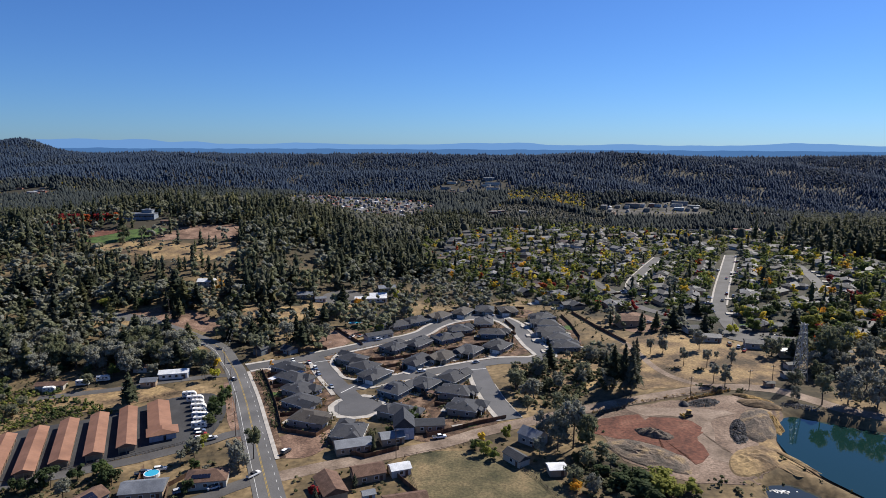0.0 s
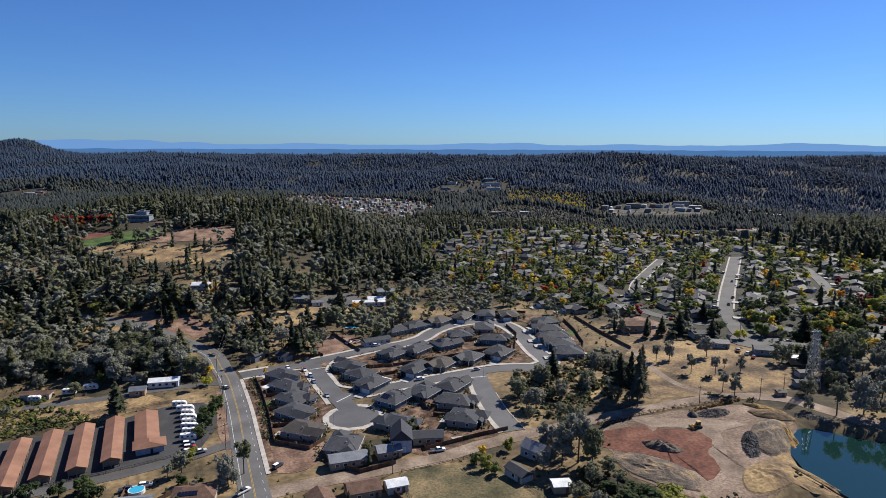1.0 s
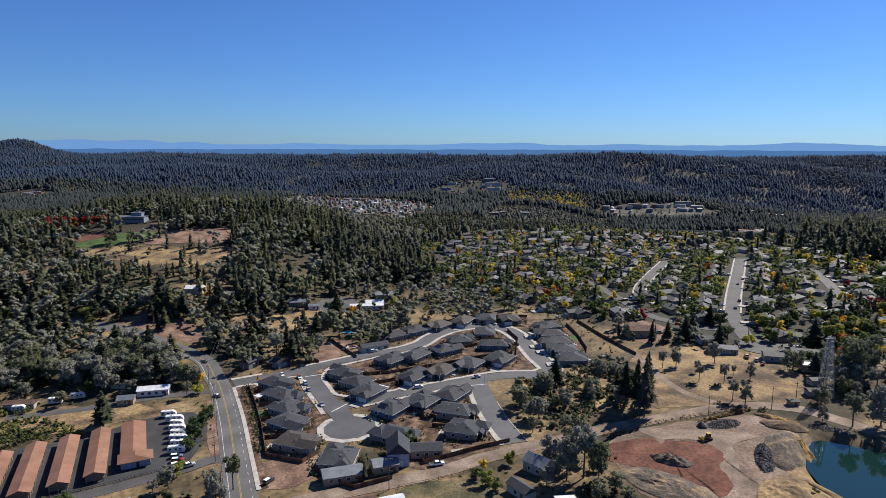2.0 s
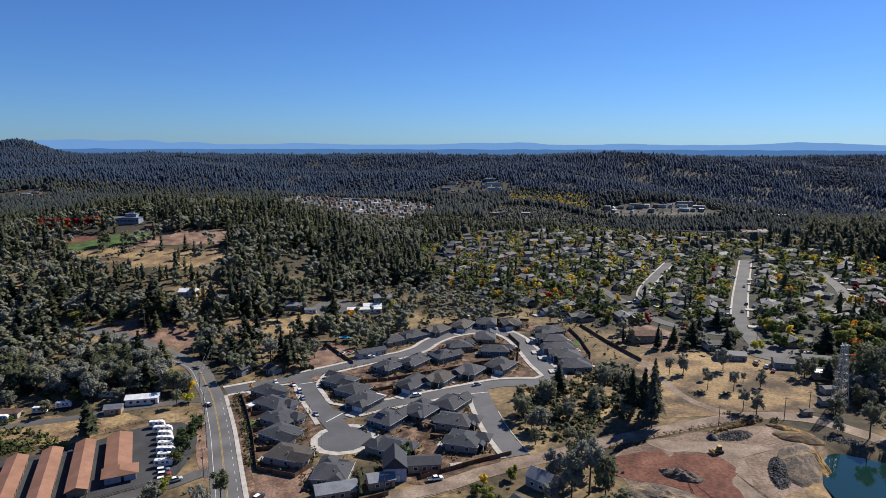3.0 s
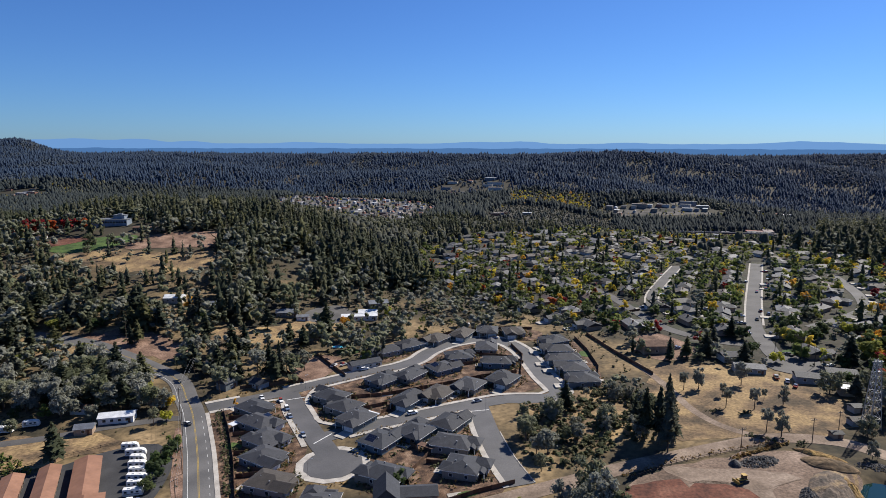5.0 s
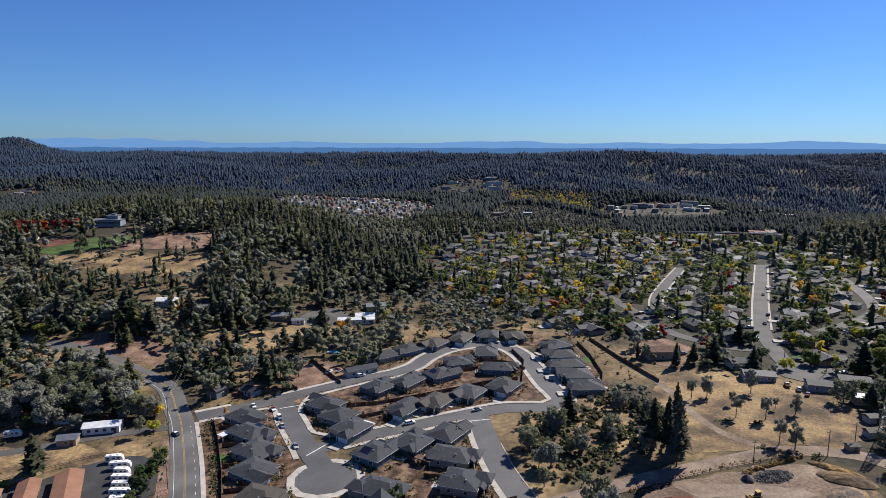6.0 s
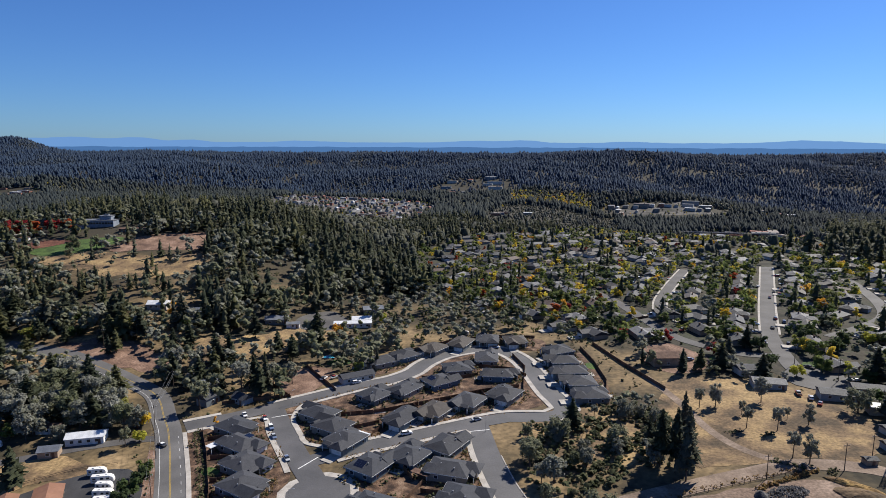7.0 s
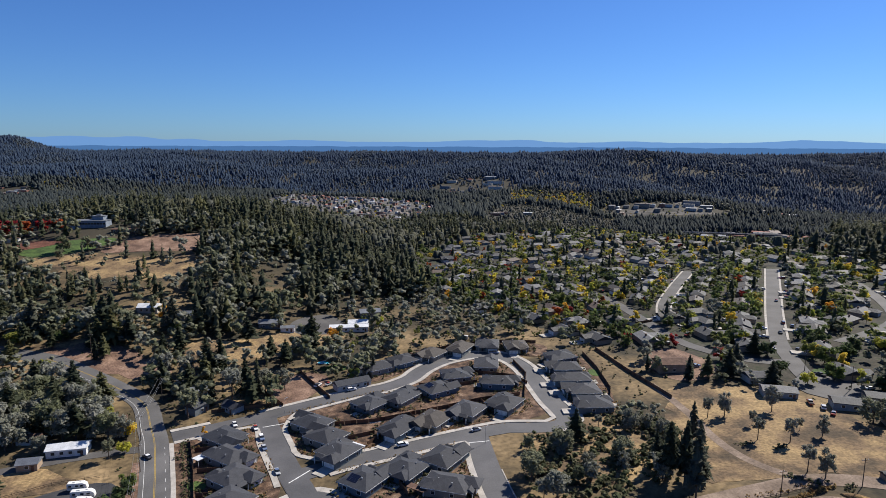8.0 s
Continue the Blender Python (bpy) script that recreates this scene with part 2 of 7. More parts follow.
# ---------- mesh helpers ----------
class Geo:
    """Collects vertices and faces of one mesh."""

    def __init__(self):
        self.v, self.f = [], []

    def add(self, verts, faces):
        k = len(self.v)
        self.v += [tuple(p) for p in verts]
        self.f += [tuple(i + k for i in f) for f in faces]
        return self

    def box(self, x, y, z, sx, sy, sz, rz=0.0):
        """A box whose underside is centred on x, y, z."""
        c, s = math.cos(radians(rz)), math.sin(radians(rz))
        vs = [(x + c * a * sx / 2 - s * b * sy / 2, y + s * a * sx / 2 + c * b * sy / 2, z + h * sz)
              for h in (0, 1) for a, b in ((-1, -1), (1, -1), (1, 1), (-1, 1))]
        return self.add(vs, [(3, 2, 1, 0), (4, 5, 6, 7), (0, 1, 5, 4), (1, 2, 6, 5), (2, 3, 7, 6), (3, 0, 4, 7)])

    def rod(self, a, b, r, n=5, r2=None):
        a, b = Vector(a), Vector(b)
        d = (b - a).normalized()
        u = d.orthogonal().normalized()
        w = d.cross(u)
        r2 = r if r2 is None else r2
        vs = [p + (u * math.cos(6.2832 * i / n) + w * math.sin(6.2832 * i / n)) * q for p, q in ((a, r), (b, r2)) for i in range(n)]
        fs = [(i, (i + 1) % n, n + (i + 1) % n, n + i) for i in range(n)] + [tuple(range(n - 1, -1, -1)), tuple(range(n, 2 * n))]
        return self.add(vs, fs)

    def hip(self, x, y, z, sx, sy, rise, inset, thick=0.18, rz=0.0):
        """A roof over sx by sy with its ridge along x; inset 0 makes gables, more makes hips."""
        r = sx / 2 - inset
        vs = [(-sx / 2, -sy / 2, 0), (sx / 2, -sy / 2, 0), (sx / 2, sy / 2, 0), (-sx / 2, sy / 2, 0)]
        vs += [(p[0], p[1], thick) for p in vs] + [(-r, 0, rise + thick), (r, 0, rise + thick)]
        c, s = math.cos(radians(rz)), math.sin(radians(rz))
        vs = [(x + c * p[0] - s * p[1], y + s * p[0] + c * p[1], z + p[2]) for p in vs]
        return self.add(vs, [(3, 2, 1, 0), (0, 1, 5, 4), (1, 2, 6, 5), (2, 3, 7, 6), (3, 0, 4, 7), (4, 5, 9, 8), (6, 7, 8, 9), (5, 6, 9), (7, 4, 8)])

    def mesh(self, name, mat):
        me = bpy.data.meshes.new(name)
        me.from_pydata(self.v, [], self.f)
        me.materials.append(mat)
        me.update()
        return me


def part(name, geo, mat, parent=None, label="", at=None):
    ob = new(name, geo.mesh(name, mat) if isinstance(geo, Geo) else geo)
    ob.parent = parent
    if at is not None:
        ob.matrix_basis = at
    if label:
        ob["label"] = label
    return ob


def thing(name, label, category, group="", at=None):
    e = new(name)
    if at is not None:
        e.matrix_basis = at
    return tagged(e, label, category, group)


def soft(a, b, v):
    v = np.clip((np.asarray(v, float) - a) / (b - a), 0, 1)
    return v * v * (3 - 2 * v)


def inside(px, py, poly):
    """Which points lie in a polygon."""
    px, py = np.asarray(px, float), np.asarray(py, float)
    ins = np.zeros(px.shape, bool)
    for (x0, y0), (x1, y1) in zip(poly, poly[1:] + poly[:1]):
        if y0 != y1:
            cross = ((y0 > py) != (y1 > py)) & (px < (x1 - x0) * (py - y0) / (y1 - y0) + x0)
            ins ^= cross
    return ins


def to_line(px, py, pts, closed=False):
    """The distance of points from a polyline."""
    px, py = np.asarray(px, float), np.asarray(py, float)
    best = np.full(px.shape, 1e9)
    for (x0, y0), (x1, y1) in zip(pts, pts[1:] + (pts[:1] if closed else [])):
        dx, dy = x1 - x0, y1 - y0
        k = np.clip(((px - x0) * dx + (py - y0) * dy) / (dx * dx + dy * dy + 1e-9), 0, 1)
        best = np.minimum(best, np.hypot(px - x0 - k * dx, py - y0 - k * dy))
    return best


def smooth_line(pts, step=3.0, closed=False):
    """Catmull-Rom through a few points, resampled."""
    p = [pts[-1], *pts, pts[0], pts[1]] if closed else [pts[0], *pts, pts[-1]]
    out = []
    for i in range(1, len(p) - 2):
        a, b, c, d = (np.array(q, float) for q in p[i - 1:i + 3])
        n = max(1, int(np.linalg.norm(c - b) / step))
        for k in range(n):
            u = k / n
            out.append(tuple(0.5 * (2 * b + (c - a) * u + (2 * a - 5 * b + 4 * c - d) * u * u + (3 * b - a - 3 * c + d) * u ** 3)))
    if not closed:
        out.append(tuple(map(float, pts[-1])))
    return out


# ---------- terrain ----------
SUBURB = [(-60, 585), (-88, 665), (-81, 804), (-18, 915), (130, 960), (236, 823), (312, 690), (360, 600), (330, 480), (255, 395), (180, 335), (160, 340), (135, 385), (100, 425), (56, 440), (8, 500)]
TOWN_AREA = [(-545, 1480), (-570, 1850), (-393, 1850), (-159, 1600), (-110, 1250), (-150, 1060), (-230, 1000), (-380, 1200)]
STRIP_AREA = [(300, 1715), (305, 1790), (570, 1820), (560, 1715)]
CREEK_AREA = [(400, 1330), (395, 1440), (600, 1460), (610, 1350)]
POND = [(127, 263), (115, 248), (111, 230), (116, 212), (128, 191), (150, 160), (205, 165), (215, 222), (180, 243), (150, 253)]
LOWER_POND = [(95, 208), (104, 210), (111, 202), (117, 188), (104, 180), (92, 190)]
PIT = [(46, 256), (58, 268), (93, 280), (115, 280), (124, 265), (109, 229), (90, 207), (62, 210), (48, 230)]
WATER_Z, LOWER_Z = 8.6, 6.6


def base_height(x, y):
    x, y = np.asarray(x, float), np.asarray(y, float)
    z = 5 + 0.04 * np.clip(x, -250, 300) * (1 - soft(900, 1600, y))
    z = z + 55 * np.exp(-(((x + 340) / 180) ** 2 + ((y - 690) / 190) ** 2) / 2) * soft(-60, -230, x)
    z = z - 25 * soft(750, 1500, y)
    z = z + 90 * soft(1550, 3000, y) * (1 + 0.03 * np.sin(x / 420 + 1) + 0.03 * np.sin(x / 170 + y / 300))
    z = z + soft(1500, 1900, y) * (1 - 0.6 * soft(2400, 3000, y)) * (9 * np.sin(x / 210 + 1.3 * np.sin(y / 310)) + 8 * np.sin(y / 150 + x / 380 + 2) + 5 * np.sin(x / 95 + y / 120) + 9 * np.sin(y / 105 + 1.6 * np.sin(x / 280)))
    z = z - 46 * soft(740, 1160, y) * soft(60, 340, x) * (1 - soft(1600, 2500, y))        # the creek valley
    z = z + soft(1600, 2100, y) * (1 - soft(2350, 2900, y)) * (26 * np.sin(x / 300 + 0.8 * np.sin(y / 240)) + 20 * np.sin(y / 170 - x / 450))
    return z + 78 * np.exp(-((x + 2480) / 175) ** 2 - ((y - 3150) / 190) ** 2) - 30 * soft(3150, 4200, y)


def heights(x, y):
    x, y = np.asarray(x, float), np.asarray(y, float)
    z = base_height(x, y)
    for poly, level in ((POND, WATER_Z), (LOWER_POND, LOWER_Z)):
        d = to_line(x, y, poly, True) * np.where(inside(x, y, poly), -1, 1)
        z = z + (level - 2.5 - z) * soft(5, -4, d)
    return z


def height(x, y):
    return float(heights(np.array([x]), np.array([y]))[0])


def axis_steps(lo, hi, fine, out_lo, out_hi, grow=1.09):
    mid = list(np.arange(lo, hi, fine))
    a, s = [lo], fine
    while a[-1] > out_lo:
        s = min(s * grow, 120)
        a.append(a[-1] - s)
    b, s = [mid[-1]], fine
    while b[-1] < out_hi:
        s = min(s * grow, 120)
        b.append(b[-1] + s)
    return np.array(a[:0:-1] + mid + b[1:])


gx, gy = axis_steps(-230, 250, 3.0, -6000, 6000), axis_steps(150, 480, 3.0, -900, 4950, 1.05)
XX, YY = np.meshgrid(gx, gy)
ZZ = heights(XX, YY)
rough = np.array([noise.noise((float(a) * 0.06, float(b) * 0.06, 0)) for a, b in zip(XX.ravel(), YY.ravel())]).reshape(XX.shape)
nx = len(gx)
quads = [(j * nx + i, j * nx + i + 1, (j + 1) * nx + i + 1, (j + 1) * nx + i) for j in range(len(gy) - 1) for i in range(nx - 1)]
gm = bpy.data.meshes.new("ground")
gm.from_pydata(np.stack([XX, YY, ZZ + 0.04 * rough - 0.04], -1).reshape(-1, 3).tolist(), [], quads)
for key in ("ground", "gardens", "town_floor"):
    gm.materials.append(M[key])
mx, my = (XX[1:, 1:] + XX[:-1, :-1]) / 2, (YY[1:, 1:] + YY[:-1, :-1]) / 2
zone = np.where(inside(mx, my, SUBURB), 1, 0)
for area in (TOWN_AREA, STRIP_AREA, CREEK_AREA):
    zone = np.where(inside(mx, my, area), 2, zone)
gm.polygons.foreach_set("material_index", zone.ravel().astype(np.int32))
gm.shade_smooth()
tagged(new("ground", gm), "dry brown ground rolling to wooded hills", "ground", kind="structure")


def ribbon(name, pts, off0, off1, lift, mat, label, category="road", thick=0.5, step=3.0, kind="structure", cols=2):
    """A strip laid along a line over the ground, between two sideways offsets, with real edges."""
    line = np.array(smooth_line(pts, step))
    d = np.gradient(line, axis=0)
    nrm = np.stack([d[:, 1], -d[:, 0]], 1) / (np.linalg.norm(d, axis=1)[:, None] + 1e-9)
    g, rows = Geo(), []
    offs = np.linspace(off0, off1, cols + 1)
    for o in offs:
        p = line + nrm * o
        rows.append(np.c_[p, heights(p[:, 0], p[:, 1]) + lift])
    low = [rows[0] - (0, 0, thick), rows[-1] - (0, 0, thick)]
    n = len(line)
    allrows = [low[0], *rows, low[1]]
    vs = [tuple(q) for r in allrows for q in r]
    fs = [(a * n + i, a * n + i + 1, (a + 1) * n + i + 1, (a + 1) * n + i) for a in range(len(allrows) - 1) for i in range(n - 1)]
    ob = part(name, g.add(vs, [f[::-1] for f in fs]), mat)
    return tagged(ob, label, category, kind=kind)


def patch(name, pts, lift, mat, label, category, kind="structure", closed_step=4.0, wobble=0.0, thick=0.4, fade=5):
    """A plot of ground with an uneven outline, lying on the terrain."""
    out = np.array(smooth_line(pts, closed_step, True))
    c = out.mean(0)
    if wobble:
        out = out + np.array([[noise.noise((float(p[0]) * 0.13, float(p[1]) * 0.13, k)) * wobble for k in (1.5, 7.5)] for p in out])
    size = np.linalg.norm(out - c, axis=1).max()
    rings = max(3, int(size / 4))
    n, g = len(out), Geo()
    vs = []
    for k in range(rings):
        p = c + (out - c) * (1 - k / rings)
        vs += np.c_[p, heights(p[:, 0], p[:, 1]) + lift].tolist()
    vs.append((c[0], c[1], height(*c) + lift))
    edge = np.c_[out, heights(out[:, 0], out[:, 1]) + lift - thick].tolist()
    fs = [(k * n + i, k * n + (i + 1) % n, (k + 1) * n + (i + 1) % n, (k + 1) * n + i) for k in range(rings - 1) for i in range(n)]
    fs += [((rings - 1) * n + i, (rings - 1) * n + (i + 1) % n, rings * n) for i in range(n)]
    e = len(vs)
    fs += [(e + i, e + (i + 1) % n, (i + 1) % n, i) for i in range(n)]
    return tagged(part(name, g.add(vs + edge, fs), mat), label, category, kind=kind)


# ---------- roads ----------
MAIN = [(-46, 140), (-62, 172), (-74, 196), (-85, 218), (-100, 248), (-115, 278), (-133, 311), (-143, 326), (-159, 348), (-182, 362), (-202, 372), (-232, 385), (-270, 392)]
GRAVEL = [(-134, 309), (-146, 305), (-163, 297), (-185, 284), (-215, 272)]
DRIVE = [(-93, 243), (-106, 242), (-113, 235), (-125, 226), (-138, 217), (-158, 206), (-178, 196)]
LOWER = [(-115, 178), (-98, 191), (-89, 200), (-78, 210)]
DIRT = [(-78, 206), (-63, 214), (-47, 221), (-35, 226), (-18, 234), (-3, 244), (12, 252), (24, 258), (46, 269), (67, 278), (87, 286), (108, 293), (130, 290), (142, 278), (152, 266), (175, 253), (210, 240)]
A = [(-130, 319), (-117, 328), (-100, 341), (-84, 354), (-66, 368), (-52, 376), (-42, 387), (-37, 400), (-27, 414), (-10, 423.5), (4, 421), (14, 406), (20, 386), (25.5, 361), (31, 341), (24, 333), (5, 332)]
B = [(-73, 290), (-53, 303), (-32, 314), (-11, 325), (6, 332)]
STEM = [(-99, 340), (-87, 318), (-74, 296), (-63, 279)]
D = [(-7, 327), (-1.5, 297), (3.5, 277), (10.5, 257)]
FIELD = [(74, 380), (81, 350), (85, 322), (91, 306), (100, 296), (106, 292)]
R1 = [(238, 645), (206, 565), (180, 500), (160, 447), (152, 412), (148, 385), (152, 366), (168, 352), (195, 345)]
R1L = [(152, 408), (132, 412), (115, 428), (104, 448), (96, 485), (84, 540), (60, 600)]
R2 = [(167, 641), (140, 582), (120, 534), (112, 505)]
R3 = [(276, 590), (270, 560), (258, 515), (243, 482), (222, 462), (190, 440)]
SCHOOL = [(-470, 560), (-440, 590), (-425, 612)]
ROADS = [(MAIN, 12), (GRAVEL, 7), (DRIVE, 8), (LOWER, 8), (DIRT, 10), (A, 13), (B, 13), (STEM, 13), (D, 12), (FIELD, 7), (R1, 14), (R1L, 11), (R2, 11), (R3, 11)]


def marked_strip(name, pts, a, b, lift, mat, label, first=0.0, dash=0.0, gap=0.0):
    if not dash:
        return ribbon(name, pts, a, b, lift, mat, label, "marking", 0.02, 3.0, cols=1)
    line, g = smooth_line(pts, 1.0), Geo()
    n = int(dash + gap)
    for k in range(int(first), len(line) - int(dash) - 1, n):
        p, q = np.array(line[k]), np.array(line[k + int(dash)])
        d = (q - p) / np.linalg.norm(q - p)
        s = np.array([d[1], -d[0]])
        vs = [(*w, height(*w) + lift) for w in (p + s * a, p + s * b, q + s * b, q + s * a)]
        g.add(vs, [(0, 1, 2, 3)])
    return tagged(part(name, g, mat), label, "marking", kind="structure")


ribbon("road_1", MAIN, -5.2, 5.2, 0.10, M["road_asphalt"], "two-lane grey asphalt road curving into the trees")
YELLOW = MAIN[:-1]
marked_strip("road_marking_1", YELLOW, -0.26, -0.12, 0.125, M["yellow_line"], "double yellow centre line on the road")
marked_strip("road_marking_2", YELLOW, 0.12, 0.26, 0.125, M["yellow_line"], "double yellow centre line on the road")
marked_strip("road_marking_3", YELLOW, -3.7, -3.56, 0.125, M["white_line"], "white edge line on the road")
marked_strip("road_marking_4", MAIN[:7], 3.5, 3.64, 0.125, M["white_line"], "dashed white bike lane line", 2, 2, 4)
ribbon("pavement_1", MAIN[3:7], 5.2, 6.9, 0.24, M["concrete"], "pale concrete pavement with kerb beside the road", "pavement")
ribbon("verge_1", MAIN[3:7], 6.9, 9.4, 0.08, M["mulch"], "brown bark planting strip beside the pavement", "verge")
ribbon("road_2", GRAVEL, -2.6, 2.6, 0.07, M["old_asphalt"], "narrow worn grey lane past cottages")
ribbon("road_3", DRIVE, -3.2, 3.2, 0.07, M["old_asphalt"], "worn asphalt drive beside the storage yard")
ribbon("road_4", LOWER, -3.4, 3.4, 0.07, M["old_asphalt"], "short worn asphalt side street")
ribbon("road_5", DIRT, -3.9, 3.9, 0.07, M["gravel"], "pale tan unpaved road between lots")
for k, (pts, lab) in enumerate(((A, "curving grey residential street"), (B, "straight grey residential street"), (STEM, "grey street leading to the turning circle"), (D, "grey street stub ending at the dirt road"))):
    ribbon("road_%d" % (6 + k), pts, -4.6, 4.6, 0.10 + 0.012 * k, M["asphalt"], lab)
# the kerbs and pavements stop where the streets meet
BLOCK = [(-91, 348)] + A[3:] + [(-11, 325), (-32, 314), (-52, 303.5), (-60, 299)]


def beside(pts, off):
    """A line laid alongside another, to its right."""
    p = np.array(pts, float)
    d = np.gradient(p, axis=0)
    return [tuple(q) for q in p + off * np.stack([d[:, 1], -d[:, 0]], 1) / np.linalg.norm(d, axis=1)[:, None]]


INNER_LOOP = beside(BLOCK, 4.6) + beside([(-78.5, 304), (-83, 311), (-87, 318), (-92, 328)], 4.6)
WEST_LINE = beside(A[:2] + [(-113, 331)], 4.6) + beside([(-95, 333), (-87, 318), (-74, 296), (-69, 287)], 4.6)
SOUTH_LINE = beside([(-61, 298), (-53, 303), (-32, 314), (-13, 324)], 4.6) + beside([(-4.5, 313), (-1.5, 297), (3.5, 277), (10.5, 257)], 4.6)
for k, (pts, a, b) in enumerate(((A[:2], -6.9, -4.6), (A[2:16], -6.9, -4.6), (INNER_LOOP + INNER_LOOP[:2], 0.0, 2.2), (WEST_LINE, 0.0, 2.2), (SOUTH_LINE, 0.0, 2.2))):
    ribbon("pavement_%d" % (k + 2), pts, a, b, 0.25, M["concrete"], "pale concrete pavement with raised kerb", "pavement", cols=1)
ribbon("kerb_1", D[1:], -5.0, -4.6, 0.25, M["concrete"], "pale concrete kerb along the street stub", "kerb", cols=1)


def circle(cx, cy, r, n=12):
    return [(cx + r * math.cos(6.2832 * k / n), cy + r * math.sin(6.2832 * k / n)) for k in range(n)]


patch("pavement_12", circle(-59, 271, 14.2), 0.09, M["concrete"], "pale concrete ring round the turning circle", "pavement")
patch("road_10", circle(-59, 271, 11.2), 0.15, M["asphalt"], "round grey asphalt turning circle", "road")
ribbon("road_11", [(-76, 299), (-66, 284), (-60, 274)], -4.6, 4.6, 0.155, M["asphalt"], "grey street leading to the turning circle")
for k, (pts, w) in enumerate(((R1, 4.5), (R1L, 3.8), (R2, 4.0), (R3, 4.0))):
    ribbon("road_%d" % (12 + k), pts, -w, w, 0.14 + 0.015 * k, M["old_asphalt"], "wide sun-bleached residential street")
    for s, nm in ((1, 20), (-1, 30)):
        if k in (0, 2):
            ribbon("pavement_%d" % (nm + k), pts[:4] if k == 0 else pts, s * w if s > 0 else -w - 1.3, w + 1.3 if s > 0 else -w, 0.28, M["concrete"], "concrete pavement along the street", "pavement", cols=1)
patch("road_16", circle(152, 375, 15), 0.2, M["old_asphalt"], "broad asphalt bend of the residential street", "road")
ribbon("road_17", FIELD, -1.9, 1.9, 0.07, M["gravel"], "gravel track across the dry field")
ribbon("road_18", SCHOOL, -4, 4, 0.2, M["concrete"], "pale school access road")
# stop bars
for k, (x0, y0, x1, y1) in enumerate(((-96.5, 330.5, -88.5, 334.5), (-71, 287, -66, 296), (-10.5, 318, -1.5, 320))):
    ribbon("stop_bar_%d" % (k + 1), [(x0, y0), (x1, y1)], -0.25, 0.25, 0.19, M["white_line"], "painted white stop line on the street", "marking", 0.02, 2, cols=1)

# ---------- plots of ground ----------
patch("dry_field_1", [(84, 378), (128, 366), (150, 330), (148, 312), (134, 296), (108, 297), (86, 291), (68, 292), (70, 330)], 0.04, M["dry_grass"], "dry golden grass field with bare patches", "field", wobble=5)
patch("dry_field_2", [(-185, 412), (-150, 432), (-120, 462), (-95, 478), (-92, 460), (-112, 432), (-138, 404), (-160, 388)], 0.05, M["dry_grass"], "strip of dry pale grass on the slope", "field", wobble=5)
patch("dry_field_3", [(-352, 525), (-332, 538), (-312, 547), (-291, 546), (-266, 549), (-232, 560), (-222, 528), (-240, 506), (-268, 500), (-305, 506)], 0.05, M["dry_grass"], "dry golden grass slope with scattered trees", "field", wobble=7)
patch("dry_field_4", [(-300, 340), (-275, 362), (-255, 395), (-228, 410), (-208, 400), (-215, 372), (-250, 350), (-275, 332)], 0.05, M["dry_grass"], "dry grass clearing among oaks", "field", wobble=7)
patch("dry_field_5", [(-210, 277), (-172, 291), (-150, 286), (-150, 280), (-175, 262), (-205, 262)], 0.04, M["dry_grass"], "dry yellow grass beside the storage yard", "field", wobble=5)
patch("dry_field_6", [(-30, 223), (-8, 228), (8, 222), (24, 208), (28, 188), (-6, 170), (-20, 190)], 0.04, M["pasture"], "fenced dry grass paddock beside the dirt road", "field", wobble=0.6)
patch("tan_field", [(-306, 549), (-302, 587), (-290, 600), (-249, 622), (-236, 605), (-236, 578), (-275, 557)], 0.15, M["tan_dirt"], "bare brown graded field on the hill", "field", wobble=1)
patch("sports_field", [(-371, 544), (-354, 562), (-347, 573), (-316, 584), (-311, 569), (-321, 547), (-346, 531)], 0.15, M["lawn"], "green mown school sports field", "field")
patch("running_track", [(-392, 560), (-376, 572), (-350, 576), (-352, 562), (-372, 548)], 0.25, M["red_dirt"], "rust-red infield beside the sports field", "field")
patch("graded_lot", PIT, 0.05, M["lot_earth"], "graded tan and brown bare earth lot", "lot", wobble=3)
patch("red_earth", [(44, 250), (62, 261), (80, 256), (84, 240), (84, 226), (72, 220), (65, 232), (56, 238), (46, 240)], 0.1, M["red_dirt"], "freshly spread red earth on the graded lot", "lot", wobble=7)
patch("storage_yard", [(-206, 234), (-171, 256), (-151, 277), (-134, 284), (-120, 268), (-115, 238), (-126, 230), (-140, 220), (-176, 201), (-200, 205)], 0.06, M["yard_asphalt"], "dark asphalt yard round the storage buildings", "yard", closed_step=6)
patch("verge_2", [(-128, 300), (-118, 280), (-108, 258), (-98, 240), (-102, 238), (-114, 256), (-126, 280), (-134, 298)], 0.05, M["tan_dirt"], "bare tan road verge", "verge", wobble=1)
patch("bare_lot_1", [(-92, 226), (-82, 243), (-66, 247), (-62, 236), (-70, 222)], 0.06, M["tan_dirt"], "bare tan earth building plot", "lot", wobble=0.6)
patch("bare_lot_2", [(-95, 352), (-84, 366), (-84, 388), (-99, 394), (-108, 372)], 0.06, M["tan_dirt"], "bare earth and gravel yard beside the street", "lot", wobble=2.5)
patch("bare_lot_3", [(-120, 343), (-100, 352), (-104, 372), (-122, 362)], 0.05, M["dry_grass"], "dry grass house plot", "lot", wobble=2.5)
patch("bare_lot_4", [(88, 384), (78, 402), (84, 424), (98, 432), (110, 412), (108, 392)], 0.06, M["tan_dirt"], "bare gravel yard beside the barn", "lot", wobble=2.5)
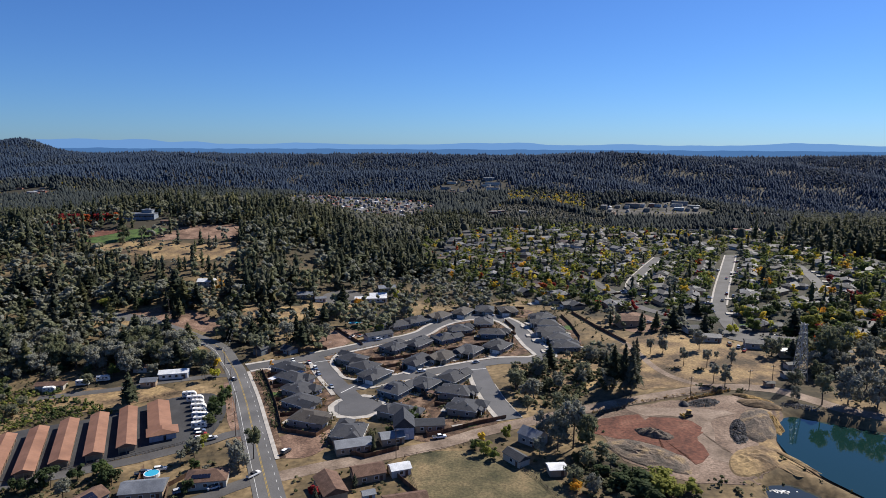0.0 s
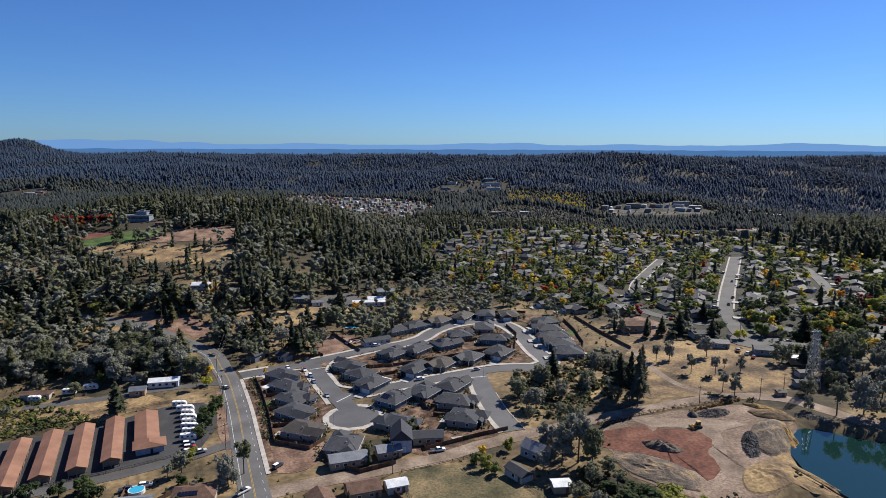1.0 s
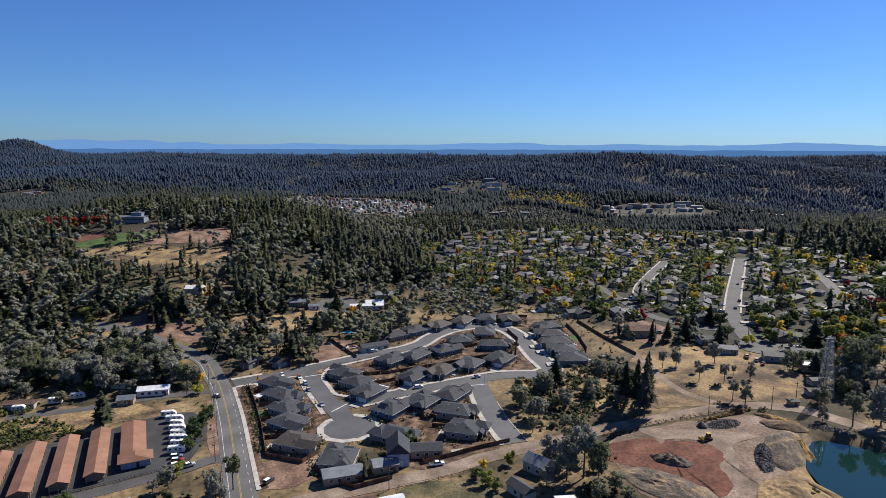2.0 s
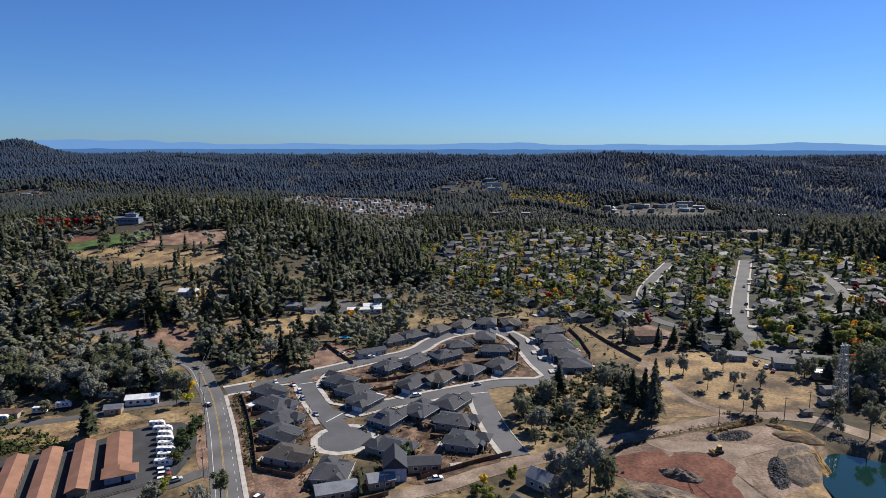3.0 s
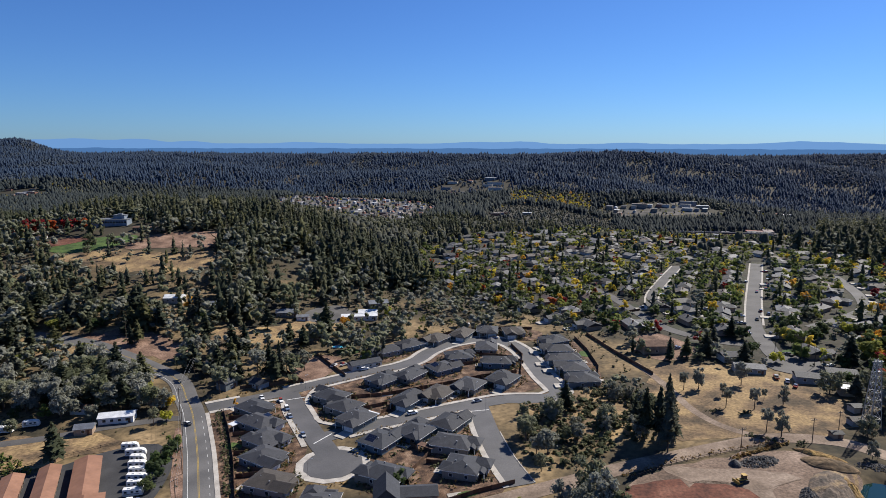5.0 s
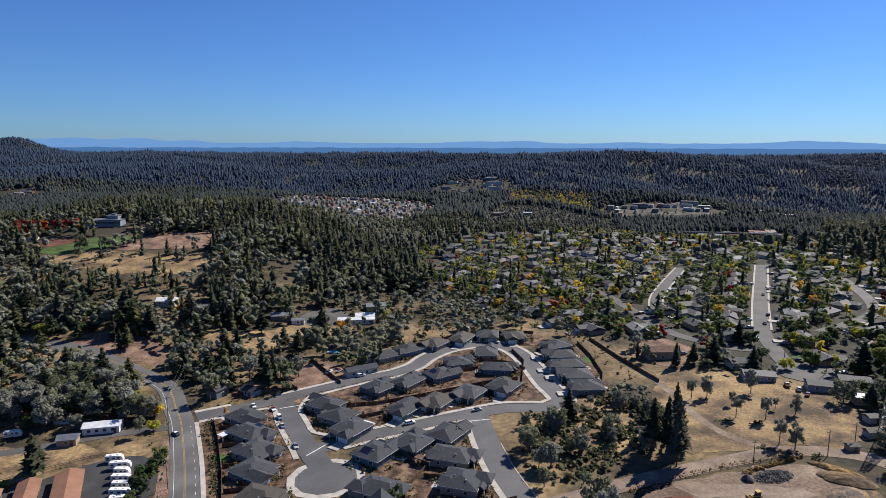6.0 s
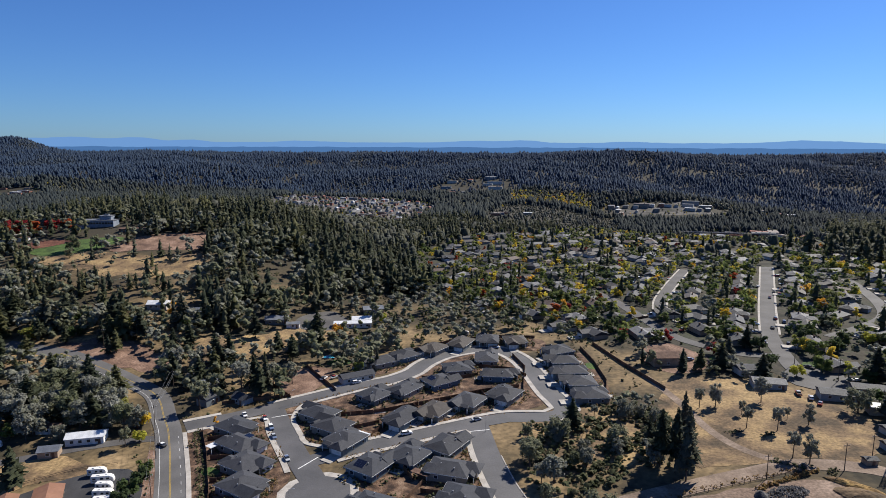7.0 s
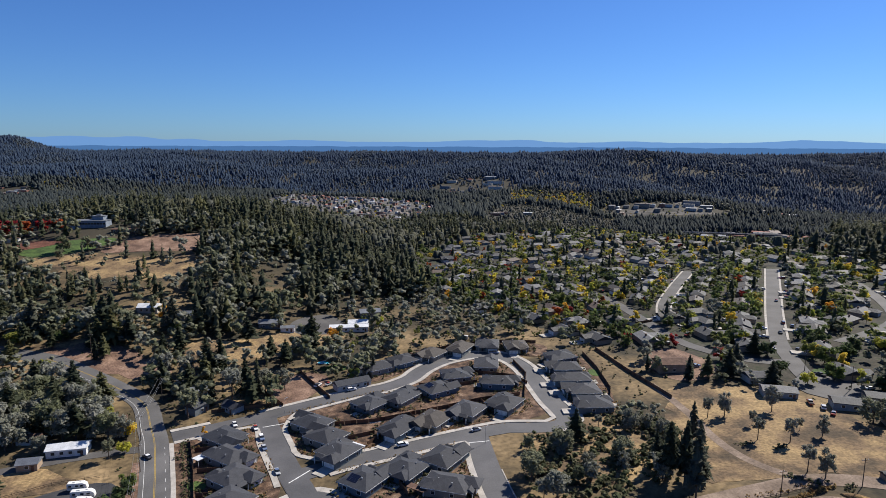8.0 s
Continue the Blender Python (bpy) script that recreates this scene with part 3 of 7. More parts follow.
patch("bare_lot_5", [(14, 330), (30, 350), (52, 346), (62, 320), (52, 296), (30, 290), (16, 305)], 0.04, M["dry_grass"], "rough dry grass below the oaks", "lot", wobble=7)
patch("bare_lot_6", [(-240, 395), (-215, 408), (-190, 398), (-165, 380), (-180, 370), (-205, 378)], 0.06, M["tan_dirt"], "reddish tan bare clearing beside the road", "lot", wobble=5)
patch("clearing", [(-127, 486), (-112, 500), (-98, 482), (-95, 466), (-118, 455), (-130, 468)], 0.08, M["old_asphalt"], "grey gravel turning area among trees", "lot")
for k, plot in enumerate(([(-124, 318), (-110, 329), (-96, 327), (-78, 296), (-72, 280), (-72, 264), (-66, 250), (-80, 243), (-88, 246), (-104, 278)],
                          [(-92, 342), (-66, 362), (-48, 374), (-34, 392), (-22, 412), (-6, 418), (8, 416), (16, 400), (18, 370), (22, 346), (-10, 330), (-34, 320), (-62, 303), (-80, 318)],
                          [(-48, 262), (-48, 292), (-30, 306), (-8, 320), (-2, 298), (6, 258), (-6, 248), (-26, 236)],
                          [(-62, 384), (-50, 392), (-46, 404), (-32, 420), (-8, 430), (14, 428), (26, 420), (28, 440), (0, 448), (-30, 440), (-62, 412)],
                          [(28, 418), (26, 392), (30, 362), (34, 344), (50, 346), (54, 372), (50, 400), (44, 424)])):
    patch("planting_bed_%d" % (k + 1), plot, 0.04, M["mulch"], "brown bark and bare soil gardens between the new houses", "garden")
patch("dry_bank", [(125, 270), (117, 252), (111, 238), (108, 226), (113, 210), (106, 212), (101, 224), (106, 244), (112, 262), (118, 274)], 0.07, M["dry_grass"], "golden dry grass bank beside the pond", "bank", wobble=1.5)
patch("track_1", [(60, 270), (80, 268), (100, 268), (104, 262), (92, 256), (88, 236), (92, 222), (84, 222), (78, 240), (82, 258), (64, 263)], 0.085, M["gravel"], "pale wheel-packed track across the graded lot", "track", wobble=3)
water_top = patch("water", POND, 0, M["water"], "still blue-green pond water", "pond", wobble=0.8)
for vtx in water_top.data.vertices:
    vtx.co.z = WATER_Z
low_top = patch("water_2", LOWER_POND, 0, M["dark_water"], "dark lower pond water", "pond", wobble=0.5)
for vtx in low_top.data.vertices:
    vtx.co.z = LOWER_Z


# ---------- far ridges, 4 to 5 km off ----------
# upright sheets that glow; the blue of air haze is their emission colour
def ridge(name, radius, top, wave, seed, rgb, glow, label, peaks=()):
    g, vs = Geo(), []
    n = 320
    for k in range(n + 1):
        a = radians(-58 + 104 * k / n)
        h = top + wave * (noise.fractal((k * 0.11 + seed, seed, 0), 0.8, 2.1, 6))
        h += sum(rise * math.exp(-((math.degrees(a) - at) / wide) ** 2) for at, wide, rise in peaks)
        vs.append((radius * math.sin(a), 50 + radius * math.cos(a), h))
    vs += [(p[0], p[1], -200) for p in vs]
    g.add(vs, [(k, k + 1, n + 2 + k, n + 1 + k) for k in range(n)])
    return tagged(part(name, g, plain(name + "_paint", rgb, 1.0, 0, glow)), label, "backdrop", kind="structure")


PEAKS = ((-35, 4, 26), (-29.9, 2, 20), (-26, 1.2, 12), (-16.6, 2.2, 10), (-2.2, 2.5, 13), (2.4, 1.8, 18), (11.3, 2, 8), (23, 2, 8), (25.8, 2.4, 14))
ridge("backdrop_1", 4780, 140, 7, 3.0, (0.103, 0.213, 0.419), 1.0, "mountains on the horizon, glowing in a painted pale blue haze", PEAKS)
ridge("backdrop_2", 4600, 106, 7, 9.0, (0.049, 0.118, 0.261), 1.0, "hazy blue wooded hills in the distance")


# ---------- houses ----------
HOUSES = []          # centre and radius of all that stands, kept clear of trees


def add_window(house, x, y, z, w, h, face, frame_mat, panes=1):
    """A window with frame and pane on a wall; face: the way it looks, in degrees from -y."""
    m = pose(x, y, z, 0, 0, face)
    f = Geo().box(0, -0.03, 0, w + 0.24, 0.1, h + 0.24)
    win = part("window", f, frame_mat, house, "", m)
    for k in range(panes):
        part("pane", Geo().box(0, -0.1, 0.12, w / panes - 0.06, 0.06, h), M["glass"], win, "", pose((k + 0.5) * w / panes - w / 2, 0, 0))


def new_house(kind):
    """A single-storey tract house that fronts -y: hipped main roof, a garage wing with a gabled or hipped front, a porch."""
    h = new("house")
    w, d = ((11.5, 13.5), (12.5, 12.5), (11.0, 14.5), (12.0, 13.0))[kind]
    wall = Geo().box(0, 0, -1.2, w, d, 4.1)
    gx = (-1, 1, 1, -1)[kind] * (w / 2 - 3.2)
    wall.box(gx, -d / 2 - 1.2, -1.2, 6.2, 2.6, 4.1)
    rise = 2.2
    roof = Geo()
    if kind % 2 == 0:
        roof.hip(0, 0, 2.9, d + 1, w + 1, rise, w * 0.42, rz=90)
    else:
        roof.hip(0, 0, 2.9, w + 1, d + 1, rise, d * 0.42)
    roof.hip(gx, -d / 2 - 0.2, 2.9, 7.4, 7.2, 1.9, 0.0 if kind in (0, 3) else 2.6, rz=90)
    if kind in (1, 2):
        roof.hip(-gx * 0.9, d / 2 - 1.5, 2.9, 6.4, 6.5, 1.6, 2.2, rz=90)
    roof.hip(-gx * 0.8, -d / 2 - 0.9, 2.6, 4.6, 3.2, 0.8, 0.6)
    if kind in (0, 3):
        z0, y0 = 2.9, -d / 2 - 2.5
        wall.add([(gx - 3.1, y0, z0), (gx + 3.1, y0, z0), (gx, y0, z0 + 1.75), (gx - 3.1, y0 + 2, z0), (gx + 3.1, y0 + 2, z0), (gx, y0 + 2, z0 + 1.75)], [(0, 1, 2), (4, 3, 5), (1, 4, 5, 2), (3, 0, 2, 5)])
    part("wall", wall, M["new_wall"], h)
    part("roof", roof, M["new_roof"], h)
    trim = Geo()
    for a, b, c, e in ((0, d / 2 + 0.52, w + 1.1, 0.06), (0, -d / 2 - 0.52, w + 1.1, 0.06), (w / 2 + 0.52, 0, 0.06, d + 1.0), (-w / 2 - 0.52, 0, 0.06, d + 1.0)):
        trim.box(a, b, 2.84, c, e, 0.2)
    part("fascia", trim, M["trim"], h, "white eaves trim")
    part("garage_door", Geo().box(0, 0, 0, 4.9, 0.12, 2.2).box(0, -0.05, 0.5, 4.7, 0.08, 0.05).box(0, -0.05, 1.05, 4.7, 0.08, 0.05).box(0, -0.05, 1.6, 4.7, 0.08, 0.05), M["trim"], h, "white panelled garage door", pose(gx, -d / 2 - 2.55, 0.05))
    part("front_door", Geo().box(0, 0, 0, 1.0, 0.1, 2.1), M["brown_roof"], h, "dark brown front door", pose(-gx * 0.8, -d / 2 - 0.06, 0.1))
    for s in (-2, 2):
        part("porch_post", Geo().box(0, 0, -0.6, 0.28, 0.28, 3.25), M["trim"], h, "white porch post", pose(-gx * 0.8 + s, -d / 2 - 2.2, 0))
    add_window(h, -gx * 0.25, -d / 2, 0.9, 1.5, 1.2, 0, M["trim"])
    for x in (-w / 4, w / 4):
        add_window(h, x, d / 2, 0.9, 1.6, 1.2, 180, M["trim"])
    for y in (-d / 5, d / 4):
        add_window(h, w / 2, y, 0.9, 1.2, 1.1, 90, M["trim"])
        add_window(h, -w / 2, y, 0.9, 1.2, 1.1, -90, M["trim"])
    for k in range(2):
        vx, vy = -w * 0.28 + k * w * 0.17, (0.2 if k % 2 else -0.16) * d
        part("roof_vent", Geo().box(0, 0, 0, 0.4, 0.4, 0.5), M["steel"], h, "small grey roof vent", pose(vx, vy, 3.6 + rise * 0.35))
    return h


def old_house(kind, near=True):
    """An older ranch house with a low gabled or hipped roof, a garage wing and a chimney."""
    h = new("house")
    w, d, wing, hipped = ((15, 9, 1, 0), (13, 9, -1, 1), (17, 9, 1, 1), (12, 10, -1, 0))[kind]
    wall = Geo().box(0, 0, -1.6, w, d, 4.3)
    gx = wing * (w / 2 - 3.3)
    wall.box(gx, -d / 2 - 2, -1.6, 6.4, 4.2, 4.3)
    rise = 1.9
    if not hipped:
        for s in (-1, 1):
            wall.add([(s * w / 2, -d / 2, 2.7), (s * w / 2, d / 2, 2.7), (s * w / 2, 0, 2.7 + rise * 0.9)], [(0, 1, 2), (2, 1, 0)])
        y0 = -d / 2 - 4.1
        wall.add([(gx - 3.2, y0, 2.7), (gx + 3.2, y0, 2.7), (gx, y0, 4.1)], [(0, 1, 2), (2, 1, 0)])
    roof = Geo().hip(0, 0, 2.7, w + 1.2, d + 1.2, rise, 3.6 if hipped else 0.0)
    roof.hip(gx, -d / 2 - 0.4, 2.7, 8.6, 7.4, 1.5, 2.4 if hipped else 0.0, rz=90)
    part("wall", wall, M["old_wall"], h)
    part("roof", roof, M["old_roof"], h)
    part("garage_door", Geo().box(0, 0, 0, 4.8, 0.12, 2.1), M["trim"], h, "white garage door", pose(gx, -d / 2 - 4.15, 0.05))
    if not near:
        return h
    part("driveway", Geo().box(0, 0, -1.2, 5.2, 7.0, 1.36), M["concrete"], h, "concrete driveway", pose(gx, -d / 2 - 7.6, 0))
    part("chimney", Geo().box(0, 0, 2.5, 0.9, 0.7, 3.0).box(0, 0, 5.5, 1.1, 0.9, 0.15), M["brown_roof"], h, "brick chimney", pose(-gx * 0.4, 1.2, 0))
    for x in (-w * 0.25,):
        add_window(h, x * wing, -d / 2, 0.9, 1.8, 1.2, 0, M["trim"], 1)
    return h


NEW = [new_house(k) for k in range(4)]
OLD = [old_house(k) for k in range(4)]
OLD_FAR = [old_house(k, False) for k in range(4)]
USED = set()


def solar(house, x, y, z, tilt, turn, cols=4, rows=2):
    grp = part("solar_array", Geo().box(0, 0, -0.05, cols * 1.05, rows * 1.7, 0.04), M["steel"], house, "dark rooftop solar array", pose(x, y, z, 0, 0, turn) @ pose(0, 0, 0, tilt, 0, 0))
    cell = Geo().box(0, 0, 0, 1.0, 1.62, 0.05).mesh("solar_panel", M["solar"])
    for i in range(cols):
        for j in range(rows):
            part("solar_panel", cell, None, grp, "", pose((i - (cols - 1) / 2) * 1.05, (j - (rows - 1) / 2) * 1.7, 0))


def place(protos, kind, x, y, turn, label, group, lift=0.0, grow=1.0):
    m = pose(x, y, height(x, y) + lift, 0, 0, turn) @ Matrix.Diagonal((grow, grow, 1 + (grow - 1) / 2, 1))
    key = protos[kind].name
    if key not in USED:
        USED.add(key)
        ob = protos[kind]
        ob.matrix_basis = m
    else:
        ob = copy_thing(protos[kind], m)
        ob.matrix_basis = m
    tagged(ob, label, "house", group)
    HOUSES.append((x, y, 9.0))
    return ob


NEW_LABEL = "new single-storey house with a dark grey shingle roof"
SUBDIVISION = "new houses round the turning circle"
# x, y, turn (0: the front looks to -y), kind: row by row
WEST = [(-107, 317, 62, 0), (-99, 302, 62, 2), (-91, 287, 62, 1), (-86, 272, 62, 3), (-77, 254, 75, 0)]
SOUTH = [(-56, 240, 180, 1), (-37, 260, -110, 2)]
EAST = [(-44, 286, 152, 3), (-31, 294, 152, 1), (-18, 302, 152, 0), (-15, 284, 78, 2), (-10, 266, 78, 1)]
INNER = [(-75, 331, -118, 0), (-66, 319, -118, 3), (-58, 307, -28, 1), (-38, 328, -28, 2), (-25, 335, -28, 0), (-11, 345, -28, 3), (5, 353, -28, 1)]
INNER_NORTH = [(-55, 352, 145, 1), (-42, 359, 150, 2), (-27, 369, 130, 3), (-19, 387, 110, 1), (-4, 402, 180, 0), (2, 378, 90, 2)]
NORTH = [(-60, 399, -50, 0), (-49, 409, -45, 1), (-34, 420, -30, 0), (-19, 430, -20, 2), (-4, 436, 0, 1), (12, 433, 10, 3)]
EAST_ROW = [(35, 414, -60, 1), (36, 397, -82, 0), (38, 382, -82, 2), (41, 367, -82, 3), (44, 352, -82, 1)]
for row in (WEST, SOUTH, EAST, INNER, INNER_NORTH, NORTH, EAST_ROW):
    for x, y, turn, kind in row:
        place(NEW, kind, x, y, turn, NEW_LABEL, SUBDIVISION, 0.0, 1.0)
for x, y, turn, kind, px, py in ((-44, 286, 152, 3, 1.5, 3.6), (-27, 369, 130, 3, 1.0, 3.4), (-99, 302, 62, 2, 3.2, -1)):
    arr = thing("solar_array", "dark solar panels on the shingle roof", "solar panels", "rooftop solar arrays", pose(x, y, height(x, y), 0, 0, turn))
    solar(arr, px, py, 4.25, -21 if py > 0 else 0, 0)

# driveways and front paths
slab = Geo().box(0, 0, -0.5, 5.0, 6.5, 0.62).mesh("driveway", M["concrete"])
GARAGE = [(-1, 11.5, 13.5), (1, 12.5, 12.5), (1, 11.0, 14.5), (-1, 12.0, 13.0)]
for row in (WEST, EAST, INNER, INNER_NORTH, NORTH, EAST_ROW):
    for x, y, turn, kind in row:
        s, w, d = GARAGE[kind]
        m = pose(x, y, height(x, y), 0, 0, turn) @ pose(s * (w / 2 - 3.2), -d / 2 - 5.6, 0.05)
        tagged(part("driveway", slab, None, None, "", m), "pale concrete driveway leading to a garage", "driveway", "concrete driveways")


# ---------- single buildings ----------
def gabled(name, x, y, turn, w, d, h, rise, wall_mat, roof_mat, label, category="house", eave=0.4, hipped=0.0, windows=2, door=True):
    """A building with its ridge along x, gable walls, a door and windows."""
    b = thing(name, label, category, "", pose(x, y, height(x, y), 0, 0, turn))
    wall = Geo().box(0, 0, -1.5, w, d, h + 1.5)
    if not hipped:
        for s in (-1, 1):
            p = [(s * w / 2, -d / 2, h), (s * w / 2, d / 2, h), (s * w / 2, 0, h + rise * 0.93)]
            q = [(a - s * 0.15, c, e) for a, c, e in p]
            wall.add(p + q, [(0, 1, 2), (2, 1, 0), (3, 4, 5), (5, 4, 3)])
    part("wall", wall, wall_mat, b)
    part("roof", Geo().hip(0, 0, h, w + 2 * eave, d + 2 * eave, rise, hipped, 0.15), roof_mat, b)
    for k in range(windows):
        xx = -w / 2 + w * (k + 0.8) / (windows + 0.6)
        add_window(b, xx, -d / 2, 0.9, 1.3, 1.1, 0, M["trim"])
        add_window(b, xx, d / 2, 0.9, 1.3, 1.1, 180, M["trim"])
    if door:
        part("door", Geo().box(0, 0, 0, 1.0, 0.1, 2.05), M["brown_roof"], b, "", pose(w / 2 - 1.6, -d / 2 - 0.06, 0.05))
    HOUSES.append((x, y, max(w, d) / 2 + 1))
    return b


# the farmhouse corner beside the dirt road
fh = gabled("house", -34, 243, 100, 11, 8, 5.2, 4.0, M["blue_wall"], M["new_roof"], "tall pale blue gabled house with a dark roof", windows=2)
part("garage_door", Geo().box(0, 0, 0, 3.6, 0.12, 2.3), M["trim"], fh, "white garage door", pose(-5.55, 0, 0.1, 0, 0, -90))
gabled("house", -24, 248, 10, 12, 7, 2.8, 1.6, M["old_wall"], M["new_roof"], "low house wing with a dark grey roof", windows=3)
gabled("house", -52, 229, 23, 14, 7, 2.8, 1.6, M["beige"], M["grey_metal"], "long beige house with a grey roof", windows=4)
gabled("house", -38, 236, 23, 9, 6.5, 2.8, 1.5, M["beige"], M["grey_metal"], "small beige house with a grey roof", windows=2)
# south of the dirt road
gabled("house", -42, 208, 25, 11, 8, 2.9, 2.0, M["beige"], M["brown_roof"], "beige cottage with a brown shingle roof", windows=2)
gabled("shed", -31, 211, 25, 7, 5, 2.6, 1.3, M["old_wall"], M["white_roof"], "small workshop with a white metal roof", "shed", windows=1)
gabled("house", -53, 198, -60, 14, 8, 2.9, 2.1, M["beige"], M["brown_roof"], "tan house with a reddish brown roof", windows=3)
gabled("house", -26, 190, 20, 14, 6, 2.7, 1.4, M["old_wall"], M["brown_roof"], "long low cottage with a brown roof", windows=3)
gabled("shed", -39, 194, 25, 4, 3, 2.2, 0.8, M["blue_wall"], M["grey_metal"], "small pale blue garden shed", "shed", windows=0)
gabled("house", 18, 236, -40, 9, 7, 3.4, 2.3, M["old_wall"], M["grey_metal"], "steep-roofed cottage with a grey metal roof", windows=2)
gabled("shed", 11, 220, -50, 9, 5, 2.6, 1.5, M["old_wall"], M["old_roof"], "dark weathered barn below the oaks", "shed", windows=1)
gabled("shed", 25, 212, 10, 6, 5, 2.5, 0.6, M["old_wall"], M["white_roof"], "open shed with a flat white roof", "shed", windows=0)
h1 = gabled("house", -99, 203, 15, 14, 9, 2.9, 2.0, M["old_wall"], M["brown_roof"], "brown hip-roofed house with rooftop solar panels", hipped=4, windows=3)
solar(h1, -1.5, -2.6, 4.15, 22, 0, 6, 1)
gabled("house", -118, 195, 15, 14, 9, 2.9, 2.0, M["old_wall"], M["grey_metal"], "grey-roofed house with a pool behind", windows=3)
h2 = gabled("house", -134, 186, 70, 13, 8, 2.9, 2.0, M["old_wall"], M["brown_roof"], "brown-roofed house with blue solar panels", windows=2)
solar(h2, 0, -2.3, 4.0, 24, 0, 5, 2)
# along the lane west of the road
gabled("house", -163, 303, 18, 14, 6.5, 2.8, 1.3, M["white_wall"], M["white_roof"], "white mobile home with a white metal roof", windows=4)
gabled("shed", -170, 291, 18, 7, 5, 2.6, 1.5, M["old_wall"], M["grey_metal"], "small grey shed beside the lane", "shed", windows=1)
gabled("house", -158, 325, 30, 9, 7, 2.8, 1.7, M["old_wall"], M["brown_roof"], "cottage with a rusty brown roof", windows=2)
gabled("shed", -183, 309, 10, 9, 5, 2.5, 1.0, M["old_wall"], M["brown_roof"], "low brown shed among oaks", "shed", windows=1)
gabled("shed", -216, 283, 12, 13, 5, 2.5, 1.2, M["old_wall"], M["brown_roof"], "long brown carport beside parked trailers", "shed", windows=1)
gabled("house", -131, 343, 70, 8, 6, 3.4, 2.6, M["new_wall"], M["new_roof"], "steep gabled blue cottage", windows=1)
gabled("house", -116, 346, -30, 8, 6, 2.6, 1.6, M["old_wall"], M["new_roof"], "dark-roofed cottage behind the pavement", windows=1)
gabled("house", -149, 372, 15, 10, 7, 2.8, 2.0, M["old_wall"], M["new_roof"], "grey hip-roofed house under oaks", hipped=3, windows=2)
gabled("house", -138, 360, 30, 8, 6, 2.8, 1.6, M["white_wall"], M["grey_metal"], "small white house under oaks", windows=1)
gabled("house", -69, 377, 35, 17, 7, 2.8, 1.4, M["old_wall"], M["new_roof"], "long ranch house with a grey roof beside the street", windows=4)
gabled("house", -92, 470, 12, 24, 7, 3.0, 1.0, M["white_wall"], M["white_roof"], "long white building with a pale metal roof", windows=6)
gabled("house", -88, 480, 12, 13, 9, 3.2, 1.4, M["white_wall"], M["white_roof"], "white-roofed workshop among trees", windows=2)
gabled("house", -86, 507, 20, 14, 9, 3.0, 1.8, M["old_wall"], M["grey_metal"], "grey house at the edge of the wood", windows=3)
gabled("house", -140, 462, 15, 14, 8, 3.0, 1.8, M["new_wall"], M["grey_metal"], "blue house beside the dry slope", windows=3)
gabled("shed", -128, 458, 15, 8, 5, 2.6, 1.0, M["white_wall"], M["grey_metal"], "row of pale garden sheds", "shed", windows=1)
gabled("house", -190, 452, 10, 16, 8, 3.0, 1.8, M["old_wall"], M["grey_metal"], "grey-roofed house under an orange tree", windows=3)
gabled("house", -215, 455, 10, 12, 8, 3.0, 1.8, M["old_wall"], M["white_roof"], "pale-roofed house among pines", windows=3)
# east of the subdivision
gabled("barn", 88, 399, 8, 15, 10, 4.2, 1.8, M["beige"], M["brown_roof"], "tan metal barn with a low pinkish brown roof", "barn", windows=1)
gabled("shed", 151, 318, 12, 5, 4, 2.4, 0.8, M["old_wall"], M["old_roof"], "small dark-roofed shed beside the mast", "shed", windows=0)
gabled("shed", 158, 336, -10, 9, 5, 3.4, 0.9, M["beige"], M["white_roof"], "white-roofed trailer shelter beside the field", "shed", windows=0)
for k, (x, y, t, w) in enumerate(((150, 352, -12, 16), (165, 358, -12, 13), (125, 384, 10, 14), (126, 366, -8, 14))):
    gabled("house", x, y, t, w, 8, 2.8, 1.3, M["old_wall"], (M["old_roof"], M["old_roof"], M["new_roof"], M["old_roof"])[k], ("low house with a patched grey roof", "long low house with a weathered shingle roof", "dark-roofed house beside the dry field", "grey-roofed house beside the dry field")[k], windows=3)
gabled("shed", 144, 305, 5, 5, 4, 2.3, 0.9, M["old_wall"], M["old_roof"], "small grey shed by the tower", "shed", windows=0)
gabled("shed", 131, 294, 5, 4, 3, 1.8, 0.7, M["old_wall"], M["old_roof"], "small pump house beside the pond", "shed", windows=0)

# the school on the hill
M["school_wall"] = material("grey_school_wall", [(0.158, 0.19, 0.237), (0.205, 0.237, 0.284)], 0.4, 0.8)
sch = thing("school_building", "grey flat-roofed school building with a raised hall", "school", "", pose(-358, 620, height(-358, 620), 0, 0, 8))
part("wall", Geo().box(0, 0, -4, 28, 12, 9.5).box(5, 3, 5.5, 10, 8, 3.5).box(-19, -5, -4, 14, 7, 7.5), M["school_wall"], sch)
part("roof", Geo().box(0, 0, 5.5, 29, 13, 0.4).box(5, 3, 9, 11, 9, 0.4).box(-19, -5, 3.5, 15, 8, 0.4).box(5, 3, 9.4, 4, 3, 1.2), M["grey_metal"], sch)
for k in range(11):
    part("window", Geo().box(-12.5 + 2.5 * k, -6.1, 2.4, 1.7, 0.2, 1.5), M["glass"], sch)
HOUSES.append((-352, 618, 20))
gabled("house", -312, 602, 8, 30, 7, 3.0, 0.8, M["brown_roof"], M["brown_roof"], "long low brown classroom block beside the field", windows=8)
gabled("house", -400, 575, 5, 12, 5, 3.0, 0.8, M["white_wall"], M["brown_roof"], "small clubhouse beside the running track", windows=2)

